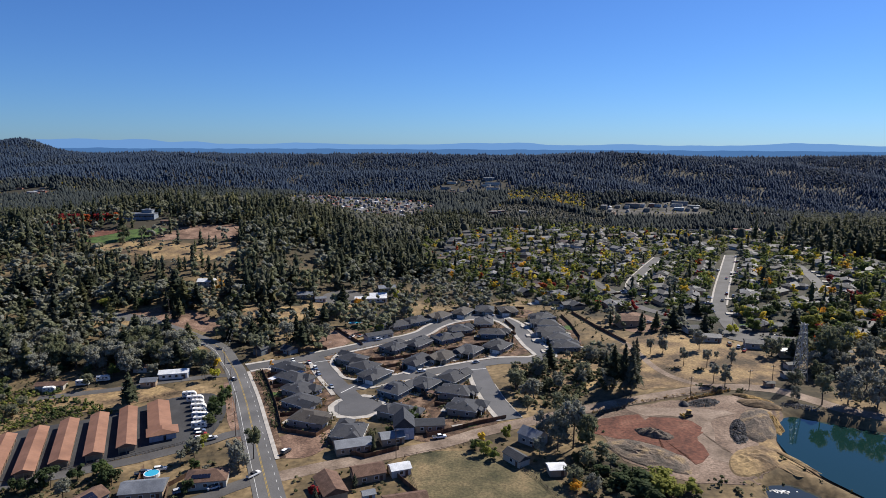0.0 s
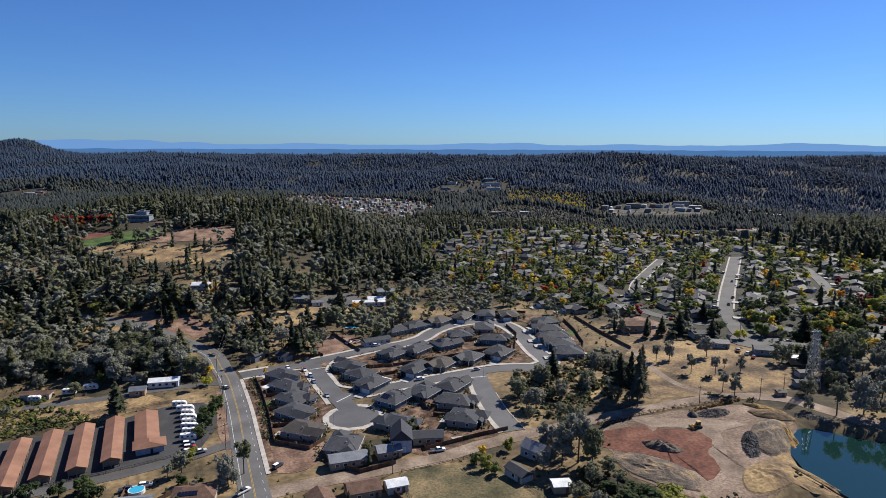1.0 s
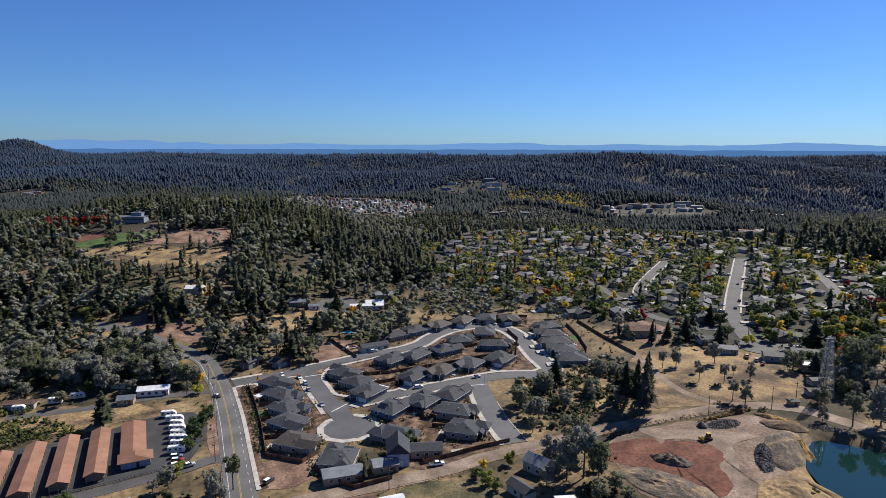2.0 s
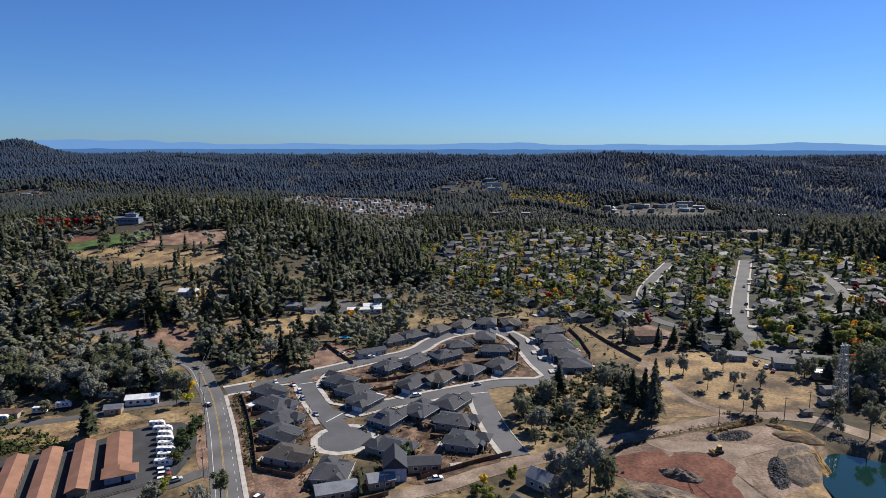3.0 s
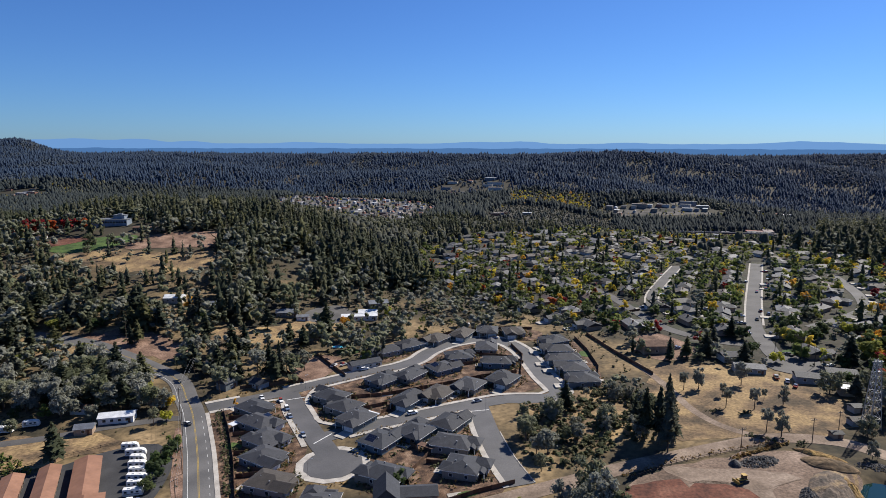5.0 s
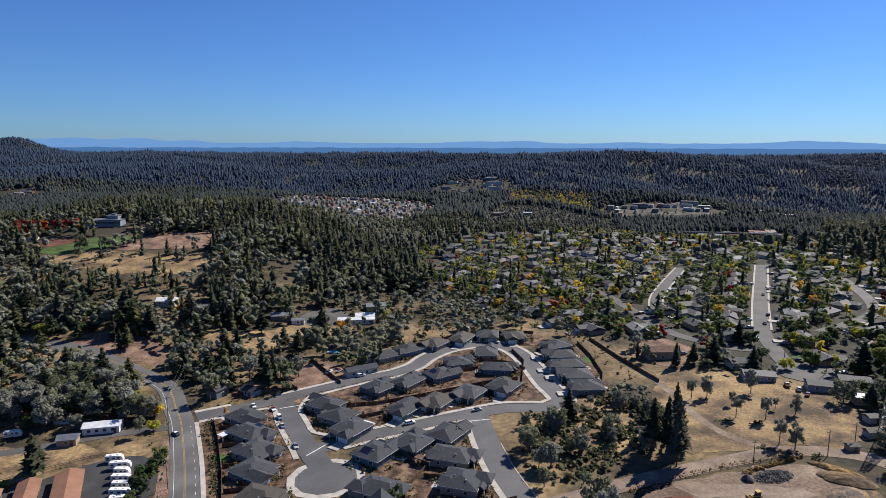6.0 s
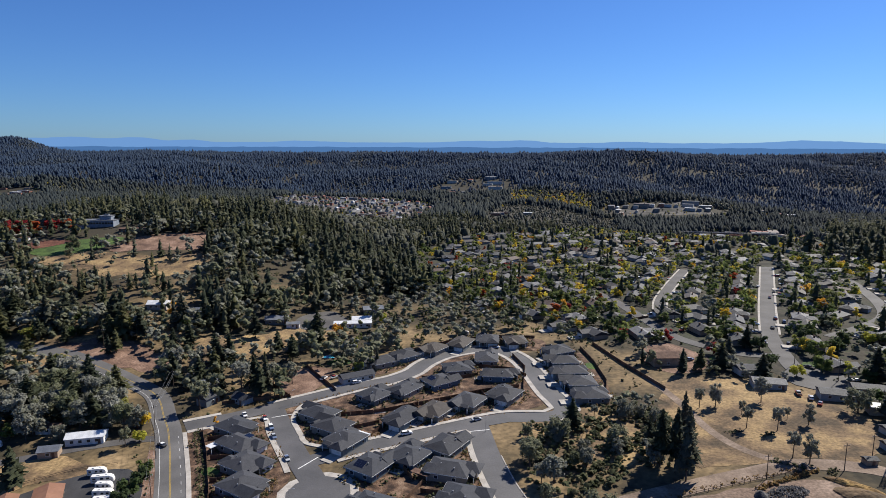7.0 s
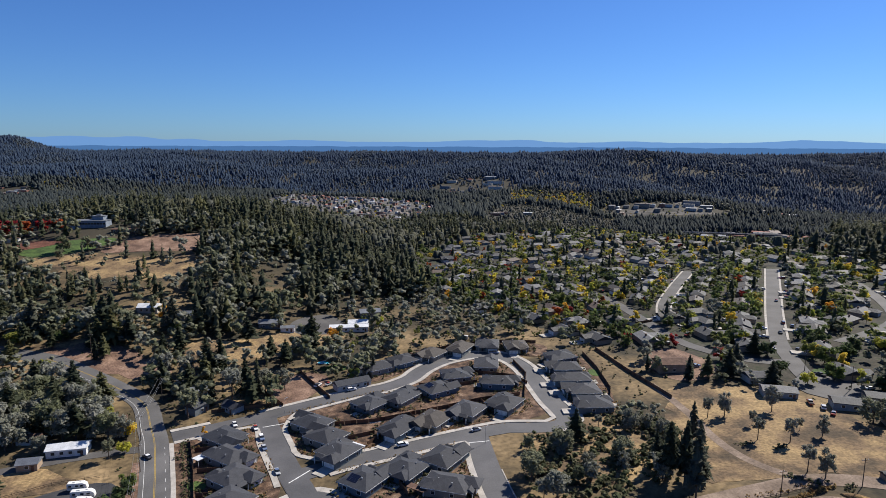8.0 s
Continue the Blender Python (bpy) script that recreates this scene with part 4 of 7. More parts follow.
# ---------- the older neighbourhood ----------
rng = random.Random(11)
OLD_LABEL = "older ranch house with a weathered shingle roof among trees"
cells = []
STREETS = [R1, R1L, R2, R3]
YARDS = [R1, R2, R1L, R3, [(60, 470), (20, 560), (40, 640)], [(-10, 540), (-20, 600), (40, 700)], [(90, 560), (60, 640), (110, 740)], [(120, 680), (150, 760), (160, 850)], [(205, 700), (215, 760)], [(320, 560), (330, 620)]]


def try_house(x, y, turn):
    if not inside([x], [y], SUBURB)[0]:
        return
    if min(float(to_line([x], [y], s)[0]) for s in STREETS) < 15:
        return
    if any((x - a) ** 2 + (y - b) ** 2 < (15.0) ** 2 for a, b in cells):
        return
    if any((x - a) ** 2 + (y - b) ** 2 < (r + 9) ** 2 for a, b, r in HOUSES[-400:] if r > 9.5 or True):
        return
    cells.append((x, y))
    place(OLD if y < 560 else OLD_FAR, rng.randrange(4), x, y, turn, OLD_LABEL, "older houses of the neighbourhood")


for s in YARDS:
    line = smooth_line(s, 17.5)
    for (x0, y0), (x1, y1) in zip(line, line[1:]):
        a = math.atan2(y1 - y0, x1 - x0)
        for side in (-1, 1):
            o = 19.0 + rng.uniform(-1, 1)
            try_house(x0 + side * o * math.sin(a), y0 - side * o * math.cos(a), math.degrees(a) + (90 if side > 0 else -90) + 90 + rng.choice((0, 0, 0, 180)) + rng.uniform(-4, 4))
for k in range(900):
    x, y = rng.uniform(-60, 360), rng.uniform(335, 915)
    try_house(x, y, rng.choice((22, 112, 202, -68)) + rng.uniform(-8, 8))


# ---------- the town in the valley ----------
def town_block(kind):
    b = new("town_building")
    w, d, h = ((16, 11, 5), (30, 16, 6), (12, 10, 7), (44, 20, 8))[kind]
    part("wall", Geo().box(0, 0, -4, w, d, h + 4), M["town_wall"], b)
    r = Geo()
    if kind % 2:
        r.box(0, 0, h, w + 0.6, d + 0.6, 0.5).box(w * 0.2, 0, h + 0.5, 3, 3, 1.2)
    else:
        r.hip(0, 0, h, w + 1, d + 1, 2.6, 2.0)
    part("roof", r, M["town_roof"], b)
    return b


TOWN = [town_block(k) for k in range(4)]
TOWN_XY = []


def town(cx, cy, rx, ry, n, kinds, size=0.0):
    for k in range(n):
        a, r = rng.uniform(0, 6.2832), math.sqrt(rng.random())
        x, y = cx + rx * r * math.cos(a), cy + ry * r * math.sin(a)
        if any((x - p) ** 2 + (y - q) ** 2 < 15 ** 2 for p, q in TOWN_XY):
            continue
        TOWN_XY.append((x, y))
        ob = place(TOWN, rng.choice(kinds), x, y, rng.uniform(-25, 25), "distant town building among trees", "town buildings in the valley", 0.0, (size or (0.62 if y > 1100 else 1.0)) * rng.uniform(0.7, 1.15))
        tagged(ob, category="building")


def town_rows(area, step, share, kinds, size):
    """Fills an area with buildings in loose rows."""
    xs, ys = [p[0] for p in area], [p[1] for p in area]
    for gx in np.arange(min(xs), max(xs), step):
        for gy in np.arange(min(ys), max(ys), step * 1.5):
            x, y = gx + rng.uniform(-0.3, 0.3) * step, gy + rng.uniform(-0.4, 0.4) * step
            edge = float(to_line([x], [y], area, True)[0]) * (1 if inside([x], [y], area)[0] else -1)
            if rng.random() < share and edge > 28 * noise.noise((x * 0.012, y * 0.012, 3.0)) + 4:
                TOWN_XY.append((x, y))
                ob = place(TOWN, rng.choice(kinds), x, y, rng.choice((-18, 72)) + rng.uniform(-6, 6), "distant town building among trees", "town buildings in the valley", 0.0, size * rng.uniform(0.75, 1.2))
                tagged(ob, category="building")


town_rows(TOWN_AREA, 21, 0.62, (0, 0, 2, 0, 2, 1), 0.62)
town_rows(STRIP_AREA, 22, 0.75, (1, 3, 1, 0), 0.8)
town_rows(CREEK_AREA, 26, 0.5, (1, 3, 0, 0), 0.85)
town(-110, 1850, 130, 90, 10, (0, 1, 2))
town(-60, 2010, 110, 110, 16, (0, 1, 3), 0.9)
town(740, 1800, 60, 30, 6, (1, 0), 0.9)
town(40, 1330, 90, 40, 5, (0, 1))
town(-1370, 1720, 100, 110, 18, (1, 3, 0))
town(-900, 1440, 80, 60, 6, (1, 0))


def overpass():
    """A long road bridge on piers across the creek valley."""
    b = thing("road_bridge", "long pale concrete road bridge across the valley", "bridge", "", pose(470, 1385, height(470, 1385), 0, 0, -7))
    part("deck", Geo().box(0, 0, 7.0, 190, 11, 1.4), M["old_asphalt"], b)
    for side in (-1, 1):
        part("parapet", Geo().box(0, side * 5.3, 8.4, 190, 0.4, 1.0), M["concrete"], b, "pale concrete parapet")
    for k in range(7):
        part("pier", Geo().box(-84 + 28 * k, 0, -8, 2.0, 7, 15.2), M["concrete"], b)


overpass()


# ---------- trees ----------
def tri_sheet(centres, along, across, bend):
    """Leaf clumps: small bent kites, two triangles each."""
    n = len(centres)
    v = np.stack([centres - along, centres - across + bend, centres + along, centres + across + bend], 1).reshape(-1, 3)
    k = np.arange(n)[:, None] * 4
    f = np.concatenate([k + (0, 1, 2), k + (0, 2, 3)], 0)
    return v, f


def unit(v):
    return v / (np.linalg.norm(v, axis=-1, keepdims=True) + 1e-9)


def joined(*sheets):
    v, f, k = [], [], 0
    for a, b in sheets:
        v.append(a)
        f.append(b + k)
        k += len(a)
    return np.concatenate(v), np.concatenate(f)


def cone_core(seed, h, r, bare, tiers=4, n=7):
    """The dense inner part of a conifer: ragged overlapping skirts."""
    g = np.random.default_rng(seed + 500)
    v, f = [], []
    for t in range(tiers):
        lo = bare + (1 - bare) * t / tiers * 0.92
        hi = min(1.0, lo + (1 - bare) * 1.55 / tiers)
        k, off = len(v), g.random() * 6
        for i in range(n):
            a = off + 6.2832 * i / n
            q = r * (1 - lo) ** 0.6 * (0.8 + 0.55 * lo) * g.uniform(0.5, 1.1)
            v.append((q * math.cos(a), q * math.sin(a), h * (lo + g.uniform(-0.05, 0.05))))
        v.append((g.uniform(-0.5, 0.5), g.uniform(-0.5, 0.5), h * hi * g.uniform(0.94, 1.0)))
        f += [(k + i, k + (i + 1) % n, k + n) for i in range(n)]
    return np.array(v), np.array(f)


def pine_crown(seed, n, h=20.0, r=3.6, size=1.0, bare=0.14):
    """Boughs in uneven tiers that droop from the stem."""
    g = np.random.default_rng(seed)
    u = bare + (1 - bare) * g.random(n) ** 1.15
    tier = 0.72 + 0.28 * np.sin(u * 46 + g.random(n) * 1.6)
    side = g.random(n) * 6.2832
    lob = 1 + 0.28 * np.sin(side * 2 + seed) + 0.15 * np.sin(side * 3 + u * 9)
    reach = r * np.minimum(1, (u - bare) * 9 + 0.35) * (1 - u) ** 0.72 * tier * lob * g.uniform(0.55, 1.1, n) + 0.15
    out = np.stack([np.cos(side), np.sin(side), np.zeros(n)], 1)
    up = np.array([0, 0, 1.0])
    cen = out * reach[:, None] * 0.62 + up * (u * h)[:, None]
    along = out * (reach * 0.42)[:, None] + up * (reach * g.normal(-0.1, 0.22, n) + 0.12)[:, None]
    acr = np.cross(out, up) * (0.35 + 0.3 * reach * g.uniform(0.6, 1.2, n))[:, None] * size + g.normal(0, 0.12, (n, 3))
    return tri_sheet(cen, along, acr, np.array([0, 0, -0.22]) * np.ones((n, 1)))


def round_crown(seed, n, h=10.0, r=4.0, base=0.25, lobes=11, size=0.55, flat=1.0, core=0.85):
    """Leaf clumps over many overlapping lobes, with gaps between."""
    g = np.random.default_rng(seed)
    a, q = g.random(lobes) * 6.2832, np.sqrt(g.random(lobes)) * 0.68 * r
    zc = h * (base + (1 - base) * g.uniform(0.08, 0.84, lobes) * (1 - 0.35 * (q / r) ** 2))
    lc = np.stack([q * np.cos(a), q * np.sin(a), zc], 1)
    lr = r * g.uniform(0.24, 0.42, lobes)
    k = g.integers(0, lobes, n)
    dirs = unit(g.normal(0, 1, (n, 3)) + (0, 0, 0.35))
    cen = lc[k] + dirs * (lr[k] * g.uniform(0.62, 1.08, n))[:, None] * (1, 1, 0.8 * flat)
    nrm = unit(dirs + (0, 0, 0.7))
    t1 = unit(np.cross(nrm, g.normal(0, 1, (n, 3))) + 0.3 * g.normal(0, 1, (n, 3)))
    t2 = unit(np.cross(nrm, t1) + 0.25 * g.normal(0, 1, (n, 3)))
    s = size * g.uniform(0.6, 1.3, n)[:, None]
    leaves = tri_sheet(cen, t1 * s, t2 * s * 0.8, dirs * -0.12)
    if not core:
        return leaves
    way = np.array([(1, 0, 0), (0, 1, 0), (-1, 0, 0), (0, -1, 0), (0, 0, 1), (0, 0, -1.0)])
    ov = (lc[:, None] + lr[:, None, None] * core * way[None] * (1, 1, 0.85) * g.uniform(0.75, 1.2, (lobes, 6, 1))).reshape(-1, 3)
    of = np.array([(0, 1, 4), (1, 2, 4), (2, 3, 4), (3, 0, 4), (1, 0, 5), (2, 1, 5), (3, 2, 5), (0, 3, 5)])
    return joined(leaves, (ov, (of[None] + 6 * np.arange(lobes)[:, None, None]).reshape(-1, 3)))


def trunk_geo(h, r, limbs, seed, lean=0.0):
    g = random.Random(seed)
    t = Geo()
    x = lean * h
    t.rod((0, 0, -1.5), (x * 0.4, 0, h * 0.5), r, 6, r * 0.72)
    t.rod((x * 0.4, 0, h * 0.5), (x, 0, h), r * 0.72, 5, r * 0.25)
    for k in range(limbs):
        a, z = g.uniform(0, 6.28), h * g.uniform(0.4, 0.75)
        l = h * g.uniform(0.18, 0.32)
        t.rod((x * z / h * 0.8, 0, z), (x + l * math.cos(a), l * math.sin(a), z + l * 0.8), r * 0.35, 4, r * 0.1)
    return t


def sheet_mesh(name, v, f, mat):
    me = bpy.data.meshes.new(name)
    me.from_pydata(v.tolist(), [], f.tolist())
    me.materials.append(mat)
    return me


def tree(name, crown, trunk, mat):
    t = new(name)
    part("trunk", trunk, M["bark"], t)
    part("crown", sheet_mesh("crown", *crown, mat), None, t)
    return t


PROTO = {"pine": [], "oak": [], "green": [], "gold": [], "red": []}
for k in range(5):
    PROTO["pine"].append(tree("pine_tree", joined(pine_crown(k, 520, 20, (6.4, 7.2, 5.6, 7.8, 6.6)[k], 0.75, (0.1, 0.2, 0.12, 0.25, 0.08)[k]), cone_core(k, 18.5, 2.3, (0.12, 0.22, 0.14, 0.27, 0.1)[k], 7, 9)), trunk_geo(19, 0.32, 0, k), M["pine"]))
    PROTO["oak"].append(tree("oak_tree", round_crown(20 + k, 760, 11, (4.0, 4.8, 3.6, 5.2, 4.4)[k], (0.2, 0.16, 0.36, 0.12, 0.24)[k], 26, 0.37, 1.0, 0.66), trunk_geo(9, 0.26, 6, k, (0.05, -0.06, 0.08, 0.0, -0.1)[k]), M["oak"]))
for k in range(3):
    PROTO["green"].append(tree("leafy_tree", round_crown(40 + k, 520, 8, (3.8, 4.3, 3.4)[k], 0.1, 15, 0.5, 1.0, 0.6), trunk_geo(6, 0.2, 4, k), M["green"]))
    PROTO["gold"].append(tree("golden_tree", round_crown(50 + k, 460, 8, (3.2, 3.6, 2.9)[k], 0.18, 11, 0.48, 1.0, 0.55), trunk_geo(6, 0.18, 4, k), M["gold"]))
    PROTO["red"].append(tree("red_maple_tree", round_crown(60 + k, 460, 7.5, (3.0, 3.4, 2.7)[k], 0.18, 11, 0.48, 1.0, 0.55), trunk_geo(6, 0.18, 4, k), M["red"]))
TREE_LABEL = {"pine": ("tall dark green pine tree with drooping boughs", "pine trees"), "oak": ("grey-green foothill oak with an open crown", "oak trees"),
              "green": ("rounded bright green leafy garden tree", "leafy garden trees"), "gold": ("garden tree in yellow autumn leaf", "yellow autumn trees"), "red": ("maple tree in red autumn leaf", "red autumn trees")}
TALL = {"pine": 20.0, "oak": 11.0, "green": 8.0, "gold": 8.0, "red": 7.5}
trng = random.Random(5)
TREES = []


def plant(kind, x, y, h, wide=1.0, which=None, label=""):
    protos = PROTO[kind]
    k = trng.randrange(len(protos)) if which is None else which
    s = h / TALL[kind]
    m = pose(x, y, height(x, y) - 0.1, 0, 0, trng.uniform(0, 360)) @ Matrix.Diagonal((s * wide, s * wide, s, 1))
    ob = protos[k]
    if ob.name in USED:
        ob = copy_thing(ob, m)
    USED.add(protos[k].name)
    ob.matrix_basis = m
    tagged(ob, label or TREE_LABEL[kind][0], "tree", TREE_LABEL[kind][1])
    TREES.append((x, y, 2.2))


# trees that stand out
for x, y, h in ((27, 229, 19), (33, 231, 21), (38, 228, 17), (32, 244, 20), (22, 240, 13)):
    plant("oak", x, y, h, 0.75)
for x, y, h in ((65, 281, 27), (63, 287, 24), (59, 291, 22), (76, 322, 16), (57, 300, 15), (69, 292, 20)):
    plant("pine", x, y, h, 0.72)
for x, y, h, k in ((107, 298, 11, 2), (111, 294, 12, 0), (100, 322, 10, 2), (111, 320, 11, 2), (125, 325, 10, 0), (88, 342, 10, 2), (95, 343, 12, 0), (116, 348, 13, 4), (119, 330, 6, 2), (103, 335, 7, 2)):
    plant("oak", x, y, h, 0.8, k)
for x, y, h in ((135, 277, 8), (144, 272, 16), (155, 273, 19), (165, 269, 20), (169, 318, 24), (175, 324, 26), (180, 308, 18), (190, 322, 18), (186, 300, 14), (172, 290, 17), (160, 300, 9), (152, 312, 9), (184, 275, 18), (196, 285, 18), (205, 300, 16)):
    plant("oak", x, y, h, 0.8)
for x, y, h in ((-91, 212, 13), (-95, 217, 11), (-89, 221, 14), (-101, 206, 6), (-117, 224, 5)):
    plant("oak", x, y, h, 0.8)
plant("green", -32, 256, 8, 1.0, 0, "round lime green tree behind the farmhouse")
for x, y, h in ((-123, 266, 10), (-121, 258, 9), (-124, 274, 9), (-126, 281, 8), (-120, 250, 6), (-113, 230, 6), (-133, 200, 7), (-148, 203, 8), (-156, 199, 8), (-165, 195, 7), (-141, 209, 5), (-103, 196, 6), (-108, 212, 6), (-40, 241, 5), (-4, 229, 5), (-1, 226, 6), (3, 222, 6), (8, 240, 6)):
    plant("green", x, y, h)
for x, y, h in ((144, 378, 9), (-74, 477, 10), (-199, 444, 11), (-97, 452, 10), (71, 554, 12), (-148, 318, 9), (-142, 305, 7), (-118, 322, 4), (30, 200, 6), (-2, 236, 5)):
    plant("gold", x, y, h)
for x, y, h in ((-57, 193, 6), (-430, 604, 15), (-418, 606, 14), (-425, 596, 12), (-405, 600, 13), (-396, 606, 12), (-386, 598, 15), (-378, 604, 13), (-440, 612, 12), (-448, 600, 12), (-66, 381, 4), (176, 345, 9)):
    plant("red", x, y, h, 1.25)
for x, y, h in ((-44, 229, 7), (-45, 200, 6), (-56, 190, 7), (-62, 396, 11), (-117, 364, 19), (-110, 361, 17), (-128, 352, 15), (-114, 371, 16), (-205, 385, 13), (96, 391, 9), (76, 396, 10)):
    plant("pine", x, y, h, 0.8)
for x, y, h in ((-121, 357, 17), (-103, 359, 14), (-109, 368, 13), (-155, 383, 13), (-163, 377, 14), (-134, 354, 11), (-161, 320, 11), (-145, 300, 9), (-179, 314, 17), (-205, 352, 17), (-205, 335, 15), (-192, 340, 15), (-188, 325, 14), (-100, 370, 13)):
    plant("oak", x, y, h, 0.95)
for x, y, h in ((50, 207, 6), (56, 201, 6), (62, 199, 5), (45, 202, 5), (52, 196, 7), (40, 210, 4), (60, 205, 4), (68, 200, 4)):
    plant("green", x, y, h * 1.25, 1.7, None, "spreading yellow-green shrub beside the lot")
for x, y, h in ((44, 214, 7), (36, 216, 9), (42, 222, 8), (30, 205, 8), (36, 200, 7), (20, 226, 8)):
    plant("oak", x, y, h, 1.1)
for x, y, h in ((-333, 545, 15), (-318, 552, 13), (-326, 530, 9)):
    plant("oak", x, y, h)

# ---------- woods and gardens, by area ----------
BARE = [POND, LOWER_POND, PIT, [(84, 385), (135, 366), (152, 330), (150, 300), (108, 288), (66, 292), (72, 330), (70, 385)],
        [(-30, 224), (-8, 230), (26, 210), (30, 186), (-6, 168), (-22, 190)], [(-210, 236), (-171, 258), (-148, 288), (-128, 286), (-112, 240), (-140, 216), (-178, 196), (-205, 205)],
        [(-126, 318), (-100, 345), (-84, 358), (-60, 380), (-64, 398), (-34, 434), (0, 448), (30, 440), (48, 420), (56, 372), (52, 342), (30, 338), (8, 330), (16, 258), (-10, 245), (-26, 230), (-60, 222), (-84, 226), (-88, 246), (-108, 280)],
        [(-95, 352), (-84, 366), (-84, 388), (-99, 394), (-108, 372)], [(88, 384), (78, 402), (84, 424), (98, 432), (110, 412), (108, 392)], [(-127, 486), (-112, 500), (-98, 482), (-95, 466), (-118, 455), (-130, 468)],
        [(-448, 588), (-300, 592), (-305, 613), (-448, 628)], [(-366, 534), (-352, 570), (-335, 592), (-300, 588), (-308, 556), (-333, 522)], [(-400, 560), (-390, 580), (-350, 584), (-352, 566), (-375, 552)], [(-303, 540), (-297, 586), (-272, 606), (-245, 617), (-232, 585), (-262, 556)]]
THIN = [[(-362, 528), (-312, 552), (-236, 562), (-222, 522), (-269, 503), (-318, 505)], [(-190, 412), (-150, 435), (-120, 466), (-95, 482), (-88, 460), (-112, 428), (-138, 400), (-160, 384)], [(-325, 490), (-312, 515), (-270, 538), (-232, 548), (-230, 520), (-245, 465), (-270, 474)],
        [(-300, 346), (-275, 358), (-255, 388), (-228, 408), (-210, 398), (-225, 378), (-250, 358), (-275, 340)], [(-212, 278), (-172, 293), (-148, 288), (-150, 278), (-175, 260), (-207, 260)], [(-245, 393), (-215, 410), (-165, 382), (-180, 366)]]
GROVE = [(16, 334), (30, 340), (52, 348), (68, 352), (80, 330), (66, 296), (40, 276), (18, 262), (10, 290)]


def keep_out(x, y, gap=0.0):
    ok = np.ones(len(x), bool)
    for pts, w in ROADS:
        ok &= to_line(x, y, smooth_line(pts, 8)) > w / 2 + 1.6 + gap
    for p in BARE:
        ok &= ~inside(x, y, p)
    for a, b, r in HOUSES:
        ok &= (x - a) ** 2 + (y - b) ** 2 > (r * 0.82 + gap) ** 2
    return ok


def scatter(seed, x0, x1, y0, y1, cell):
    g = np.random.default_rng(seed)
    px, py = np.meshgrid(np.arange(x0, x1, cell), np.arange(y0, y1, cell))
    px, py = px.ravel() + g.uniform(-0.48, 0.48, px.size) * cell, py.ravel() + g.uniform(-0.48, 0.48, py.size) * cell
    vis = (px > -0.92 * py - 10) & (px < 0.72 * py + 45)
    return px[vis], py[vis], g.random(vis.sum()), g.random(vis.sum()), g


STUFF = {k: [] for k in ("pine_hill", "pine_mid", "oak_mid", "green_mid", "gold_mid", "red_mid", "pine_far", "oak_hill", "oak_far", "shrub", "bush")}


def patchy(x, y, s, k=0.0):
    return np.array([noise.noise((float(a) * s, float(b) * s, k)) for a, b in zip(x, y)])


